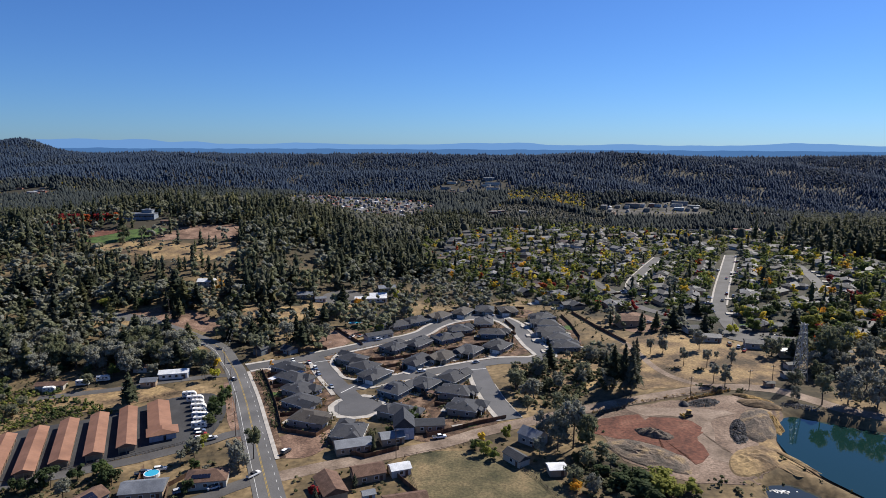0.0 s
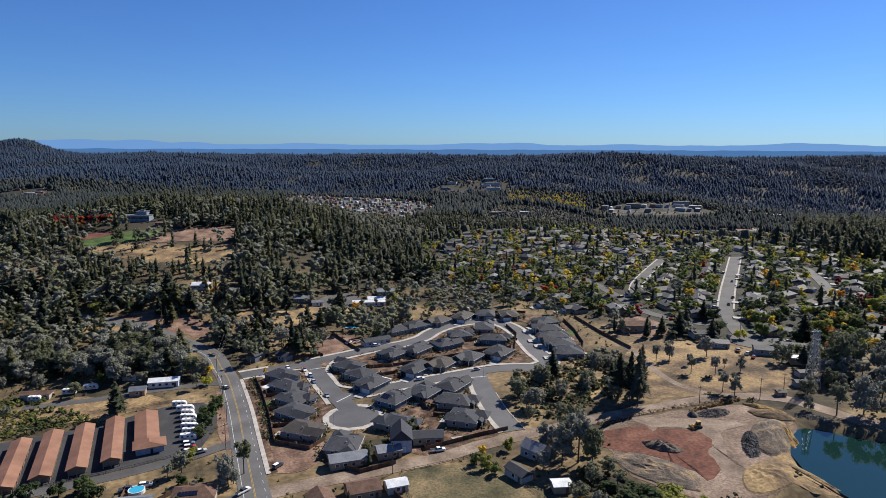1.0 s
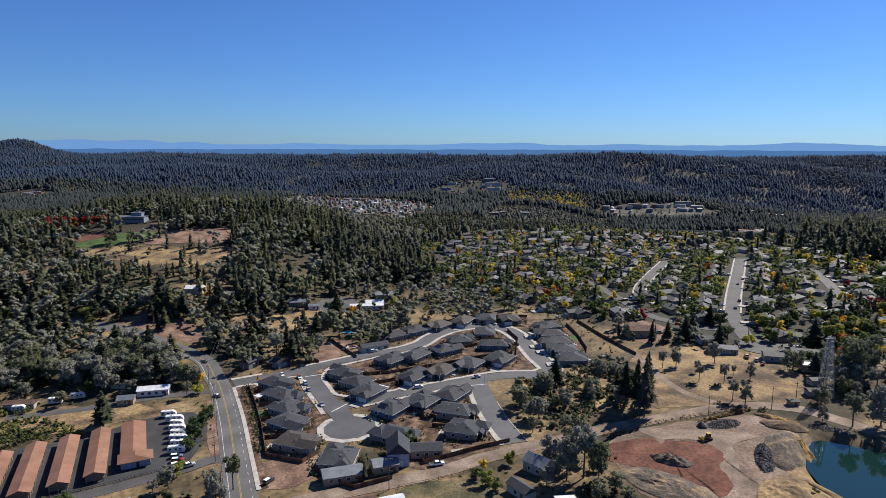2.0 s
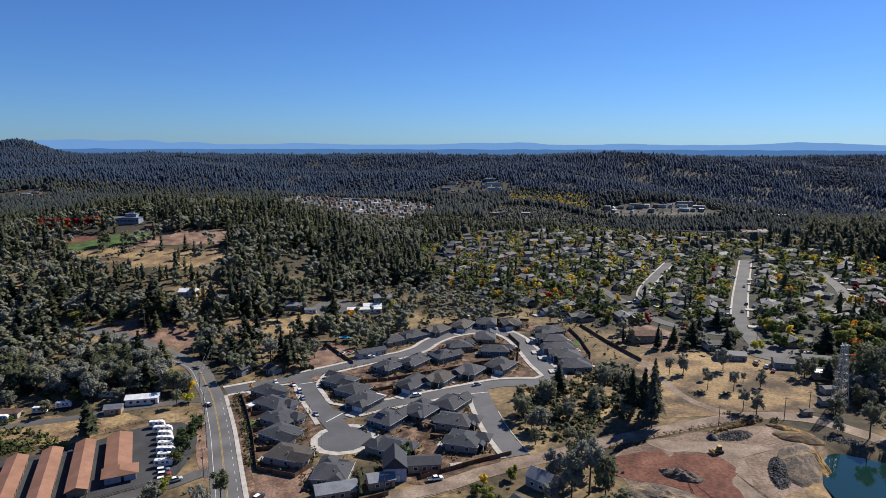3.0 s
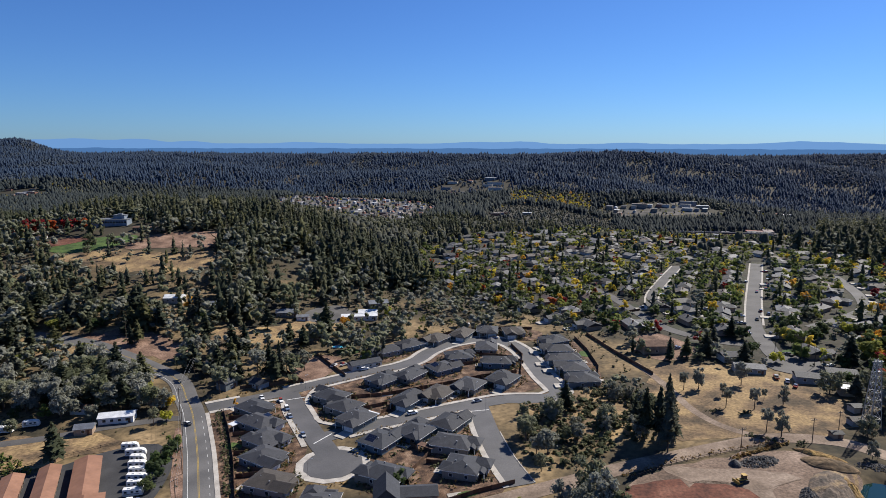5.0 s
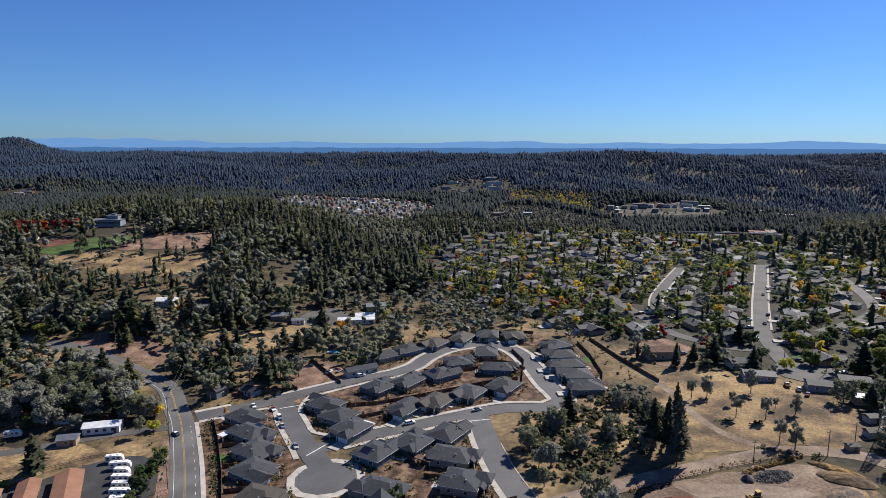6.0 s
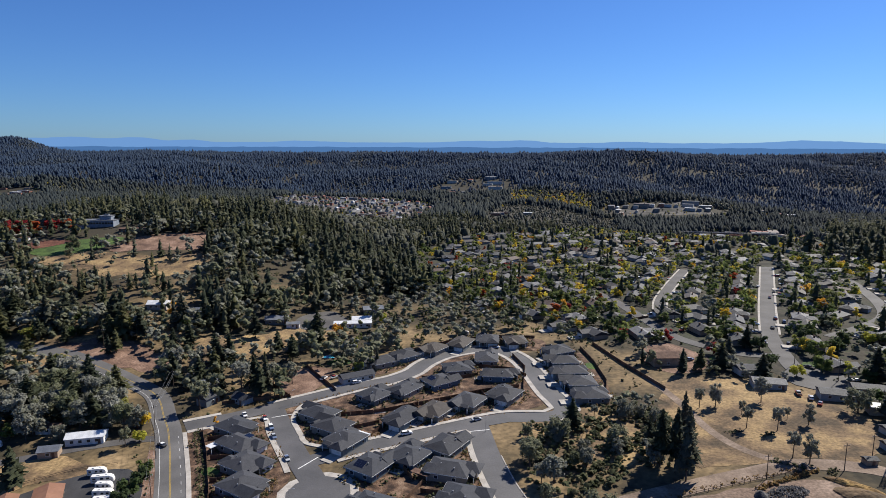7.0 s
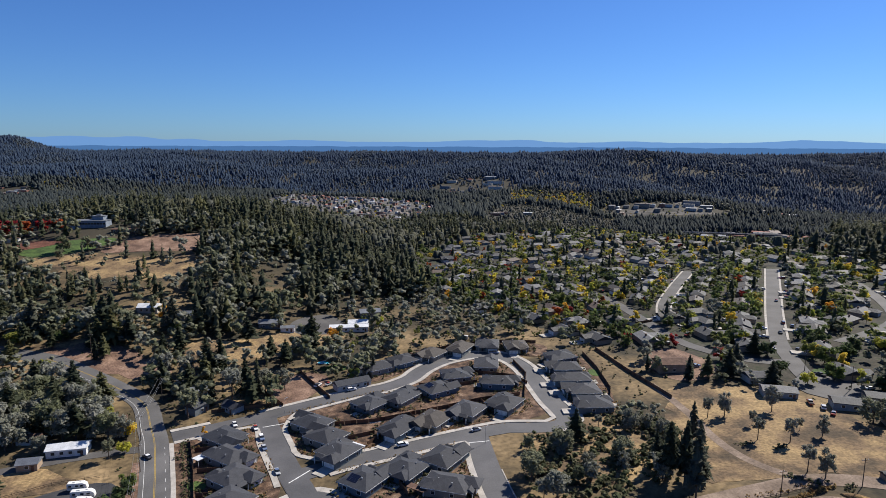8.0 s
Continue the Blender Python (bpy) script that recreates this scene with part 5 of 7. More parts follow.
# near and middle distance
x, y, u, v, g = scatter(3, -620, 420, 175, 640, 6.0)
ok = keep_out(x, y, 0.8)
x, y, u, v = x[ok], y[ok], u[ok], v[ok]
sub, grove = inside(x, y, SUBURB), inside(x, y, GROVE)
thin = np.zeros(len(x), bool)
for p in THIN:
    thin |= inside(x, y, p)
pn = patchy(x, y, 0.02)
pn2 = patchy(x, y, 0.008, 4.0)
budget = {"pine": 140, "oak": 165, "green": 110, "gold": 60, "red": 22}
for i in np.argsort(y):
    a, b = float(x[i]), float(y[i])
    r, w, n1, n2 = float(u[i]), float(v[i]), float(pn[i]), float(pn2[i])
    if any((a - p) ** 2 + (b - q) ** 2 < 9 for p, q, _ in TREES[-80:]):
        continue
    if sub[i]:
        if r > 0.5:
            continue
        kind = "green" if w < 0.46 else "oak" if w < 0.6 else "gold" if w < 0.77 else "pine" if w < 0.89 else "red" if w < 0.925 else "green"
        h = {"green": 10, "oak": 10, "gold": 8.5, "pine": 15, "red": 7.5}[kind] * (0.75 + 1.0 * r)
    elif grove[i]:
        if r > 0.3:
            continue
        kind, h = ("oak", 6 + 6 * w) if w < 0.95 else ("pine", 14)
    elif thin[i]:
        if r > (0.13 if b > 490 else 0.32 if a < -205 and b > 330 else 0.06):
            continue
        kind, h = ("oak", 6 + 6 * w) if w < 0.55 else ("pine", 8 + 9 * w)
    elif b < 300 and a > -110:
        if r > 0.06 or (a > 90 and b < 262) or (a > 40 and b > 262 and a < 135):
            continue
        kind, h = ("green", 4 + 3 * w) if w < 0.6 else ("oak", 6 + 4 * w)
    elif a < -110 and b < 300:
        if r > 0.16 + 0.3 * n1 + (0.25 if a < -205 else 0):
            continue
        kind, h = ("oak", 6 + 6 * w) if w < 0.7 else ("green", 4 + 4 * w)
    elif a < -60 and b < 430:
        if r > (0.8 if a < -205 else 0.6 if a < -175 else 0.36) + 0.6 * n1:
            continue
        kind, h = ("oak", 11 + 8 * w) if w < 0.74 else ("pine", 13 + 12 * r) if w < 0.9 else ("green", 6 + 4 * r)
    elif a < -100 or b > 560:
        if r > (0.34 if b < 560 else 0.55) + 0.55 * n1:
            continue
        kind, h = ("pine", 15 + 22 * r + 6 * w) if w + 0.5 * n2 < (0.34 if a < -195 and b < 480 else 0.56) else ("oak", 11 + 9 * w)
    elif a < 75:
        if r > 0.42 + 0.45 * n1 or (a > 50 and b < 440):
            continue
        kind, h = ("green", 3.5 + 4 * r) if w < 0.38 else ("oak", 9 + 7 * w) if w < 0.93 else ("pine", 13 + 8 * r)
    else:
        if r > (0.22 if a > 140 and b < 335 else 0.4):
            continue
        kind, h = ("oak", 8 + 10 * w) if w < 0.75 else ("pine", 12 + 10 * r)
    if -400 < a < -205 and 430 < b < 535:
        h = min(h, 17)
    if b < 520 and budget[kind] > 0:
        budget[kind] -= 1
        plant(kind, a, b, h, (1.05 if kind == "pine" else 0.92) + 0.25 * w)
    else:
        STUFF[kind + "_mid"].append((a, b, h, w))

# neighbourhood and woods further out
OPENINGS = ((430, 1740, 165, 80, 0.4), (505, 1370, 125, 110, 0.3), (-60, 1960, 130, 120, 0.2), (740, 1780, 70, 50, 0.2), (-1370, 1690, 120, 130, 0.3))
DARK_GROVE = [(-160, 1090), (-20, 1080), (-30, 1350), (-160, 1360)]
CHAPARRAL = [(-14, 1080), (150, 1060), (239, 1300), (285, 1640), (20, 1560), (-20, 1400)]
YELLOW_ROW = [(38, 1640), (242, 1690), (270, 1891), (44, 1874)]
RIVERSIDE = [(150, 900), (236, 810), (318, 705), (450, 980), (640, 1350), (380, 1350), (220, 1300), (100, 1060), (90, 960)]


def valley_wood(a, b, r, w, n2):
    """The sort and height of a tree in the valley beyond the houses, or nothing where the ground is open."""
    o = opening(a, b)
    if o:
        return ("gold" if w < 0.3 else "oak" if w < 0.8 else "green", 4 + 4 * w) if r < o else None
    if inside([a], [b], TOWN_AREA)[0]:
        return ("gold" if w < 0.16 else "red" if w < 0.26 else "green" if w < 0.5 else "oak", 5.5 + 4 * w) if r < 0.8 else None
    if inside([a], [b], DARK_GROVE)[0]:
        return "pine", 17 + 9 * r
    if inside([a], [b], CHAPARRAL)[0]:
        return ("oak", 3 + 3 * w) if w < 0.93 else ("pine", 11)
    if inside([a], [b], YELLOW_ROW)[0]:
        return ("gold", 8 + 5 * r) if w < 0.22 + 0.6 * n2 else ("oak", 7 + 5 * r)
    if inside([a], [b], RIVERSIDE)[0]:
        return ("oak" if w < 0.7 else "green" if w < 0.8 else "gold" if w < 0.9 else "pine", 5 + 4 * w) if r < 0.6 else None
    return False


def opening(a, b):
    """Share of trees kept in the town's clearings; 0 outside them."""
    for cx, cy, rx, ry, keep in OPENINGS:
        if ((a - cx) / rx) ** 2 + ((b - cy) / ry) ** 2 < 1:
            return keep
    return 0


x, y, u, v, g = scatter(4, -1000, 720, 640, 1150, 8.8)
ok = np.ones(len(x), bool)
for a, b, r in HOUSES:
    ok &= (x - a) ** 2 + (y - b) ** 2 > (r * 0.8) ** 2
for pts, w in ROADS[10:]:
    ok &= to_line(x, y, smooth_line(pts, 8)) > w / 2 + 2
for p in BARE[-4:]:
    ok &= ~inside(x, y, p)
x, y, u, v = x[ok], y[ok], u[ok], v[ok]
sub, pn2 = inside(x, y, SUBURB), patchy(x, y, 0.008, 4.0)
for a, b, r, w, s, n2 in zip(x.tolist(), y.tolist(), u.tolist(), v.tolist(), sub.tolist(), pn2.tolist()):
    if s:
        if r > 0.52:
            continue
        kind = "green" if w < 0.4 else "oak" if w < 0.6 else "gold" if w < 0.76 else "pine" if w < 0.88 else "red" if w < 0.92 else "green"
        h = {"green": 10, "oak": 10, "gold": 8.5, "pine": 16, "red": 7}[kind] * (0.8 + 0.6 * r)
    else:
        if r > 0.93:
            continue
        v_ = valley_wood(a, b, r, w, n2)
        if v_ is None:
            continue
        if not v_:
            v_ = ("pine", (13 + 12 * r + 4 * w) * (1 if a < -230 else 1.25 if a > 240 else 0.85)) if w + 0.6 * n2 < (0.85 if a > 280 else 0.7) else ("oak", 9 + 7 * w) if w < 0.97 or b < 760 else ("gold", 8)
        kind, h = v_
        if b > 860 and -40 < a < 180:
            h *= 0.65
    STUFF["oak_far" if kind == "oak" and b > 700 else kind + "_mid"].append((a, b, h, w))
x, y, u, v, g = scatter(6, -1700, 1300, 1150, 1900, 10.5)
ok = np.ones(len(x), bool)
for a, b in TOWN_XY:
    ok &= ~((np.abs(x - a) < 15) & (y > b - 34) & (y < b + 9))
x, y, u, v = x[ok], y[ok], u[ok], v[ok]
pn2 = patchy(x, y, 0.006, 4.0)
for a, b, r, w, n2 in zip(x.tolist(), y.tolist(), u.tolist(), v.tolist(), pn2.tolist()):
    v_ = valley_wood(a, b, r, w, n2)
    if v_ is None:
        continue
    if not v_:
        v_ = ("pine", 11 + 9 * r + 4 * w) if w + 0.7 * n2 < 0.72 else ("oak", 8 + 6 * r) if w < 0.965 else ("gold", 8)
    STUFF[v_[0] + ("_far" if v_[0] in ("pine", "oak") else "_mid")].append((a, b, v_[1], w))
x, y, u, v, g = scatter(7, -3100, 2450, 1900, 3560, 10.5)
pn, pn2, pn3 = patchy(x, y, 0.0045, 2.0), patchy(x, y, 0.02, 5.0), patchy(x, y, 0.011, 8.0)
for a, b, r, w, n1, n2, n3 in zip(x.tolist(), y.tolist(), u.tolist(), v.tolist(), pn.tolist(), pn2.tolist(), pn3.tolist()):
    if (opening(a, b) and r > 0.2) or r > 0.9 + 0.4 * n3:
        continue
    if n1 + 0.6 * n2 > 0.22 + 0.2 * w:
        STUFF["oak_hill"].append((a, b, 9 + 6 * r, w))
    else:
        STUFF["pine_hill"].append((a, b, (9 + 7 * r * r + 7 * w * w) * (1 + 0.6 * n3), w))
# low brush
x, y, u, v, g = scatter(8, -420, 260, 180, 560, 4.7)
ok = keep_out(x, y, -0.5)
x, y, u, v = x[ok], y[ok], u[ok], v[ok]
pn, sub, grove = patchy(x, y, 0.03, 2.0), inside(x, y, SUBURB), inside(x, y, GROVE)
thin = np.zeros(len(x), bool)
for p in THIN:
    thin |= inside(x, y, p)
for a, b, r, w, n1, s, gr, th in zip(x.tolist(), y.tolist(), u.tolist(), v.tolist(), pn.tolist(), sub.tolist(), grove.tolist(), thin.tolist()):
    if a > 40 and b > 258 and b < 300 and a < 150:
        continue
    if r < (0.25 if s else 0.8 + n1 if a < -185 and b < 300 else 0.75 if gr else 0.05 if th else 0.42 + 0.9 * n1):
        STUFF["shrub"].append((a, b, 1.0 + 1.6 * w * w + (0.8 if gr else 0), w))


SHRUBBERY = [(-237, 275), (-222, 282), (-198, 277), (-172, 263), (-168, 254), (-182, 247), (-198, 240), (-215, 225), (-250, 240)]
HEDGE = [(-180, 196), (-166, 204), (-151, 209), (-139, 210), (-130, 200), (-140, 192), (-156, 188), (-175, 186)]
LOT_SLOPE = [(30, 226), (43, 231), (50, 214), (64, 201), (70, 194), (45, 190), (33, 200)]
x, y, u, v, g = scatter(12, -260, 80, 180, 345, 2.6)
clear = keep_out(x, y, -2.0)
for area, share, tall in ((SHRUBBERY, 0.7, 2.6), (HEDGE, 0.6, 2.2), (GROVE, 0.5, 3.6), (LOT_SLOPE, 0.75, 2.8)):
    pick = inside(x, y, area) & (u < share + 0.7 * patchy(x, y, 0.07, 6.0)) & (clear | (area is LOT_SLOPE))
    for a, b, w in zip(x[pick].tolist(), y[pick].tolist(), v[pick].tolist()):
        STUFF["shrub" if area is not SHRUBBERY else "bush"].append((a, b, tall * (0.4 + 0.7 * w), w))


def wood(name, rows, models, full, mat, label, category="trees"):
    """All trees of one sort in one mesh, joined."""
    rows = np.array(rows)
    g = np.random.default_rng(len(rows))
    V, F, T, base = [], [], [], 0
    pick = g.integers(0, len(models), len(rows))
    for k, (v, f) in enumerate(models):
        r = rows[pick == k]
        if not len(r):
            continue
        a = g.random(len(r)) * 6.2832
        s = r[:, 2] / full
        wide = s * g.uniform(0.85, 1.25, len(r))
        c, n = np.cos(a) * wide, np.sin(a) * wide
        X = r[:, 0, None] + c[:, None] * v[None, :, 0] - n[:, None] * v[None, :, 1]
        Y = r[:, 1, None] + n[:, None] * v[None, :, 0] + c[:, None] * v[None, :, 1]
        Z = (heights(r[:, 0], r[:, 1]) - 0.2)[:, None] + s[:, None] * v[None, :, 2]
        V.append(np.stack([X, Y, Z], -1).reshape(-1, 3))
        F.append((f[None] + (base + np.arange(len(r)) * len(v))[:, None, None]).reshape(-1, 3))
        T.append(np.repeat(g.random(len(r)), len(v)))
        base += len(r) * len(v)
    V, F, T = np.concatenate(V), np.concatenate(F), np.concatenate(T)
    me = bpy.data.meshes.new(name)
    me.vertices.add(len(V))
    me.vertices.foreach_set("co", V.ravel())
    me.loops.add(F.size)
    me.loops.foreach_set("vertex_index", F.ravel().astype(np.int32))
    me.polygons.add(len(F))
    me.polygons.foreach_set("loop_start", np.arange(0, F.size, 3, dtype=np.int32))
    me.update()
    at = me.attributes.new("tint", "FLOAT", "POINT")
    at.data.foreach_set("value", T.astype(np.float32))
    me.materials.append(mat)
    me.validate()
    return tagged(new(name, me), label, category, kind="stuff")


def far_pine(seed, h=20.0):
    """A few ragged tiers."""
    g = np.random.default_rng(seed)
    v, f = [], []
    for lo, hi, r in ((0.05, 0.7, 7.0), (0.42, 1.0, 5.0)):
        k = len(v)
        n = 5
        off = g.random() * 6
        for i in range(n):
            q = r * g.uniform(0.65, 1.2)
            v.append((q * math.cos(off + 6.2832 * i / n), q * math.sin(off + 6.2832 * i / n), h * (lo + g.uniform(-0.05, 0.05))))
        v.append((g.uniform(-0.3, 0.3), g.uniform(-0.3, 0.3), h * hi))
        f += [(k + i, k + (i + 1) % n, k + n) for i in range(n)]
    return np.array(v), np.array(f)


wood("pine_wood", STUFF["pine_mid"], [joined(pine_crown(70 + k, 36, 20, (7.6, 6.4, 8.6)[k % 3], 1.2, 0.06), cone_core(70 + k, 18, (3.0, 2.6, 3.6)[k % 3], 0.04, 4, 6)) for k in range(12)], 20.0, M["pine_wood"], "dense dark pine wood on the slopes")
wood("oak_wood", STUFF["oak_mid"], [round_crown(80 + k, 44, 11, 4.4, 0.1, 7, 0.85, 1.0, 0.9) for k in range(8)], 11.0, M["oak_wood"], "grey-green oak woodland")
def hill_oak(seed, h=11.0):
    """A lumpy low crown of two overlapping domes."""
    g = np.random.default_rng(seed)
    v, f = [], []
    for d in range(2):
        cx, cy, r, k = g.uniform(-2.5, 2.5), g.uniform(-2.5, 2.5), g.uniform(2.6, 4.2), len(v)
        v += [(cx + r * math.cos(1.2566 * i + d), cy + r * math.sin(1.2566 * i + d), h * g.uniform(0.15, 0.4)) for i in range(5)]
        v += [(cx + 0.6 * r * math.cos(1.2566 * i + d + 0.6), cy + 0.6 * r * math.sin(1.2566 * i + d + 0.6), h * g.uniform(0.7, 0.95)) for i in range(5)]
        for i in range(5):
            j = (i + 1) % 5
            f += [(k + i, k + j, k + 5 + i), (k + j, k + 5 + j, k + 5 + i)]
        f += [(k + 5, k + 6, k + 7), (k + 5, k + 7, k + 8), (k + 5, k + 8, k + 9)]
    return np.array(v), np.array(f)


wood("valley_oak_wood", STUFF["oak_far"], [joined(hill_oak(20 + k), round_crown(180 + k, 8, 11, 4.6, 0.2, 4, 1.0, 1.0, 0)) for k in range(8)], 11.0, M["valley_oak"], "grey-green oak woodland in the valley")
wood("garden_trees", STUFF["green_mid"], [round_crown(90 + k, 52, 8, 4.2, 0.08, 7, 0.85, 1.0, 0.55) for k in range(5)], 8.0, M["green_wood"], "green garden trees between distant houses")
wood("yellow_trees", STUFF["gold_mid"], [round_crown(95 + k, 48, 8, 4.0, 0.08, 7, 0.85, 1.0, 0.55) for k in range(5)], 8.0, M["gold_wood"], "yellow autumn trees between distant houses")
wood("red_trees", STUFF["red_mid"], [round_crown(99 + k, 80, 7.5, 3.0, 0.12, 8, 0.75) for k in range(4)], 7.5, M["red_wood"], "red autumn trees between distant houses")
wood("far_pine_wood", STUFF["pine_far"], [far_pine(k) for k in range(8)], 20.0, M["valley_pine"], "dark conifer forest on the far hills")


def hill_pine(seed, h=20.0):
    """Two ragged skirts of four faces, for a hillside of tens of thousands."""
    g = np.random.default_rng(seed)
    v, f = [], []
    for lo, hi, r in ((-0.05, 0.72, 7.5), (0.4, 1.0, 4.6)):
        k, off = len(v), g.random() * 6
        v += [(r * q * math.cos(off + 1.5708 * i), r * q * math.sin(off + 1.5708 * i), h * (lo + g.uniform(-0.04, 0.04))) for i, q in enumerate(g.uniform(0.65, 1.2, 4))]
        v.append((g.uniform(-0.6, 0.6), g.uniform(-0.6, 0.6), h * hi))
        f += [(k + i, k + (i + 1) % 4, k + 4) for i in range(4)]
    return np.array(v), np.array(f)


# both hill woods carry the haze in their foliage colour
wood("hill_pine_wood", STUFF["pine_hill"], [hill_pine(k) for k in range(10)], 20.0, M["far_pine"], "dark conifer forest covering the far hills, with blue haze in its colour")
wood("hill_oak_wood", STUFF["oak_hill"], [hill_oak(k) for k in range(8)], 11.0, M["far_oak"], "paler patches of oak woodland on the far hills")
wood("green_brush", STUFF["bush"], [round_crown(190 + k, 26, 2.4, 2.0, 0.0, 4, 0.5) for k in range(6)], 2.4, M["green_wood"], "dense green thicket on the bank behind the storage yard", "shrubs")
wood("brush", STUFF["shrub"], [round_crown(110 + k, 18, 1.6, 1.5, 0.0, 3, 0.42) for k in range(6)], 1.6, M["shrub"], "low olive-green brush and shrubs", "shrubs")


# ---------- the storage yard ----------
def storage(w, length, office=False):
    """A long low storage building: ridge along y, roll-up doors between piers down both sides, an open porch at the near end."""
    b = new("storage_building")
    g = Geo().box(0, 0, -1.5, w - 1.0, length, 4.3)
    for s in (-1, 1):
        g.add([(-(w - 1) / 2, s * length / 2, 2.8), ((w - 1) / 2, s * length / 2, 2.8), (0, s * length / 2, 3.9)], [(0, 1, 2), (2, 1, 0)])
    part("wall", g, M["beige"], b)
    part("roof", Geo().hip(0, -0.6, 2.8, length + 2.6, w + 0.4, 1.35, 0.0, 0.12, 90), M["orange_roof"], b, "faded orange metal roof")
    door = Geo().box(0, 0, 0, 0.08, 2.5, 2.2)
    for k in range(4):
        door.box(0, 0, 0.25 + 0.5 * k, 0.14, 2.5, 0.05)
    door = door.mesh("roller_door", M["brown_roof"])
    pier = Geo().box(0, 0, -1.2, 0.3, 0.35, 4.0).mesh("pier", M["beige"])
    n = int(length / 3.1)
    for k in range(n):
        y = -length / 2 + 1.6 + k * 3.1
        for s in (-1, 1):
            part("roller_door", door, None, b, "", pose(s * (w - 1) / 2, y, 0.05))
            part("pier", pier, None, b, "", pose(s * ((w - 1) / 2 + 0.08), y + 1.55, 0))
    for x in (-w / 2 + 0.8, 0, w / 2 - 0.8):
        part("porch_post", Geo().box(x, -length / 2 - 1.6, -1.2, 0.3, 0.3, 4.0), M["beige"], b)
    if office:
        part("office_wall", Geo().box(0.8, -length / 2 - 1.2, -1.5, w + 1.2, 6.0, 4.4), M["blue_wall"], b, "pale blue office front")
        part("office_roof", Geo().hip(0.8, -length / 2 - 1.2, 2.9, 8.6, w + 3.4, 1.6, 2.2, 0.15, 90), M["orange_roof"], b, "hipped orange office roof")
        part("door", Geo().box(1.5, -length / 2 - 4.25, 0, 1.0, 0.12, 2.1), M["glass"], b)
    return b


big = storage(9.0, 32.0, True)
big.matrix_basis = pose(-143.5, 252, height(-143.5, 252), 0, 0, 30)
tagged(big, "wide storage office building with an orange roof", "storage building", "storage buildings")
small = storage(7.0, 39.0)
for k, (x, y) in enumerate(((-152, 242), (-161, 235), (-170.5, 228.5), (-178.5, 220.5), (-187.5, 213.5))):
    m = pose(x, y, height(x, y), 0, 0, 29.5)
    ob = small if k == 0 else copy_thing(small, m)
    ob.matrix_basis = m
    tagged(ob, "long narrow storage building with a faded orange metal roof", "storage building", "storage buildings")


# ---------- vehicles ----------
def wheels(v, xs, half, r):
    for x in xs:
        for s in (-1, 1):
            part("wheel", Geo().rod((0, -0.12, 0), (0, 0.12, 0), r, 10), M["tyre"], v, "", pose(x, s * half, r))


def loft(sections):
    """A hull through cross-sections along x: (x, half width at the sill, half width at the top, z low, z high)."""
    g, vs, fs = Geo(), [], []
    for x, a, b, z0, z1 in sections:
        vs += [(x, -a, z0), (x, -a * 1.02, (z0 + z1) / 2), (x, -b, z1), (x, b, z1), (x, a * 1.02, (z0 + z1) / 2), (x, a, z0)]
    for k in range(len(sections) - 1):
        fs += [(k * 6 + i, k * 6 + (i + 1) % 6, (k + 1) * 6 + (i + 1) % 6, (k + 1) * 6 + i) for i in range(6)]
    fs += [(5, 4, 3, 2, 1, 0), tuple((len(sections) - 1) * 6 + i for i in range(6))]
    return g.add(vs, fs)


def car(kind):
    v = new("car" if kind < 2 else "pickup_truck")
    if kind == 0:
        part("body", loft([(-2.3, 0.75, 0.65, 0.45, 0.85), (-2.1, 0.88, 0.8, 0.3, 0.95), (1.2, 0.9, 0.82, 0.28, 0.95), (2.1, 0.85, 0.72, 0.3, 0.78), (2.3, 0.7, 0.6, 0.42, 0.7)]), M["car"], v)
        part("cabin_glass", loft([(-1.6, 0.8, 0.7, 0.92, 0.96), (-1.0, 0.8, 0.62, 0.92, 1.36), (0.4, 0.8, 0.62, 0.92, 1.38), (1.2, 0.8, 0.72, 0.9, 0.95)]), M["glass"], v)
        part("roof", loft([(-1.0, 0.64, 0.5, 1.34, 1.42), (0.35, 0.64, 0.5, 1.36, 1.44)]), M["car"], v)
    elif kind == 1:
        part("body", loft([(-2.3, 0.8, 0.75, 0.45, 1.0), (-2.2, 0.92, 0.86, 0.35, 1.1), (1.1, 0.94, 0.88, 0.33, 1.1), (2.2, 0.9, 0.78, 0.35, 0.98), (2.4, 0.75, 0.65, 0.45, 0.85)]), M["car"], v)
        part("cabin_glass", loft([(-2.2, 0.84, 0.74, 1.06, 1.12), (-1.9, 0.84, 0.7, 1.06, 1.6), (0.3, 0.84, 0.7, 1.06, 1.62), (1.2, 0.84, 0.76, 1.05, 1.1)]), M["glass"], v)
        part("roof", loft([(-1.9, 0.72, 0.6, 1.58, 1.68), (0.25, 0.72, 0.6, 1.6, 1.68)]), M["car"], v)
    else:
        part("body", loft([(-2.8, 0.9, 0.88, 0.55, 1.05), (-0.6, 0.94, 0.9, 0.45, 1.08), (1.4, 0.94, 0.88, 0.45, 1.12), (2.6, 0.9, 0.8, 0.45, 1.05), (2.8, 0.78, 0.7, 0.55, 0.9)]), M["car"], v)
        part("load_bed", Geo().box(-1.75, 0, 1.04, 1.9, 1.5, 0.1), M["tyre"], v, "dark load bed")
        part("cabin_glass", loft([(-0.7, 0.84, 0.74, 1.06, 1.6), (0.8, 0.84, 0.72, 1.06, 1.64), (1.5, 0.84, 0.76, 1.05, 1.12)]), M["glass"], v)
        part("roof", loft([(-0.7, 0.76, 0.62, 1.6, 1.7), (0.7, 0.74, 0.62, 1.62, 1.7)]), M["car"], v)
    wheels(v, (-1.4, 1.4), 0.82, 0.33)
    return v


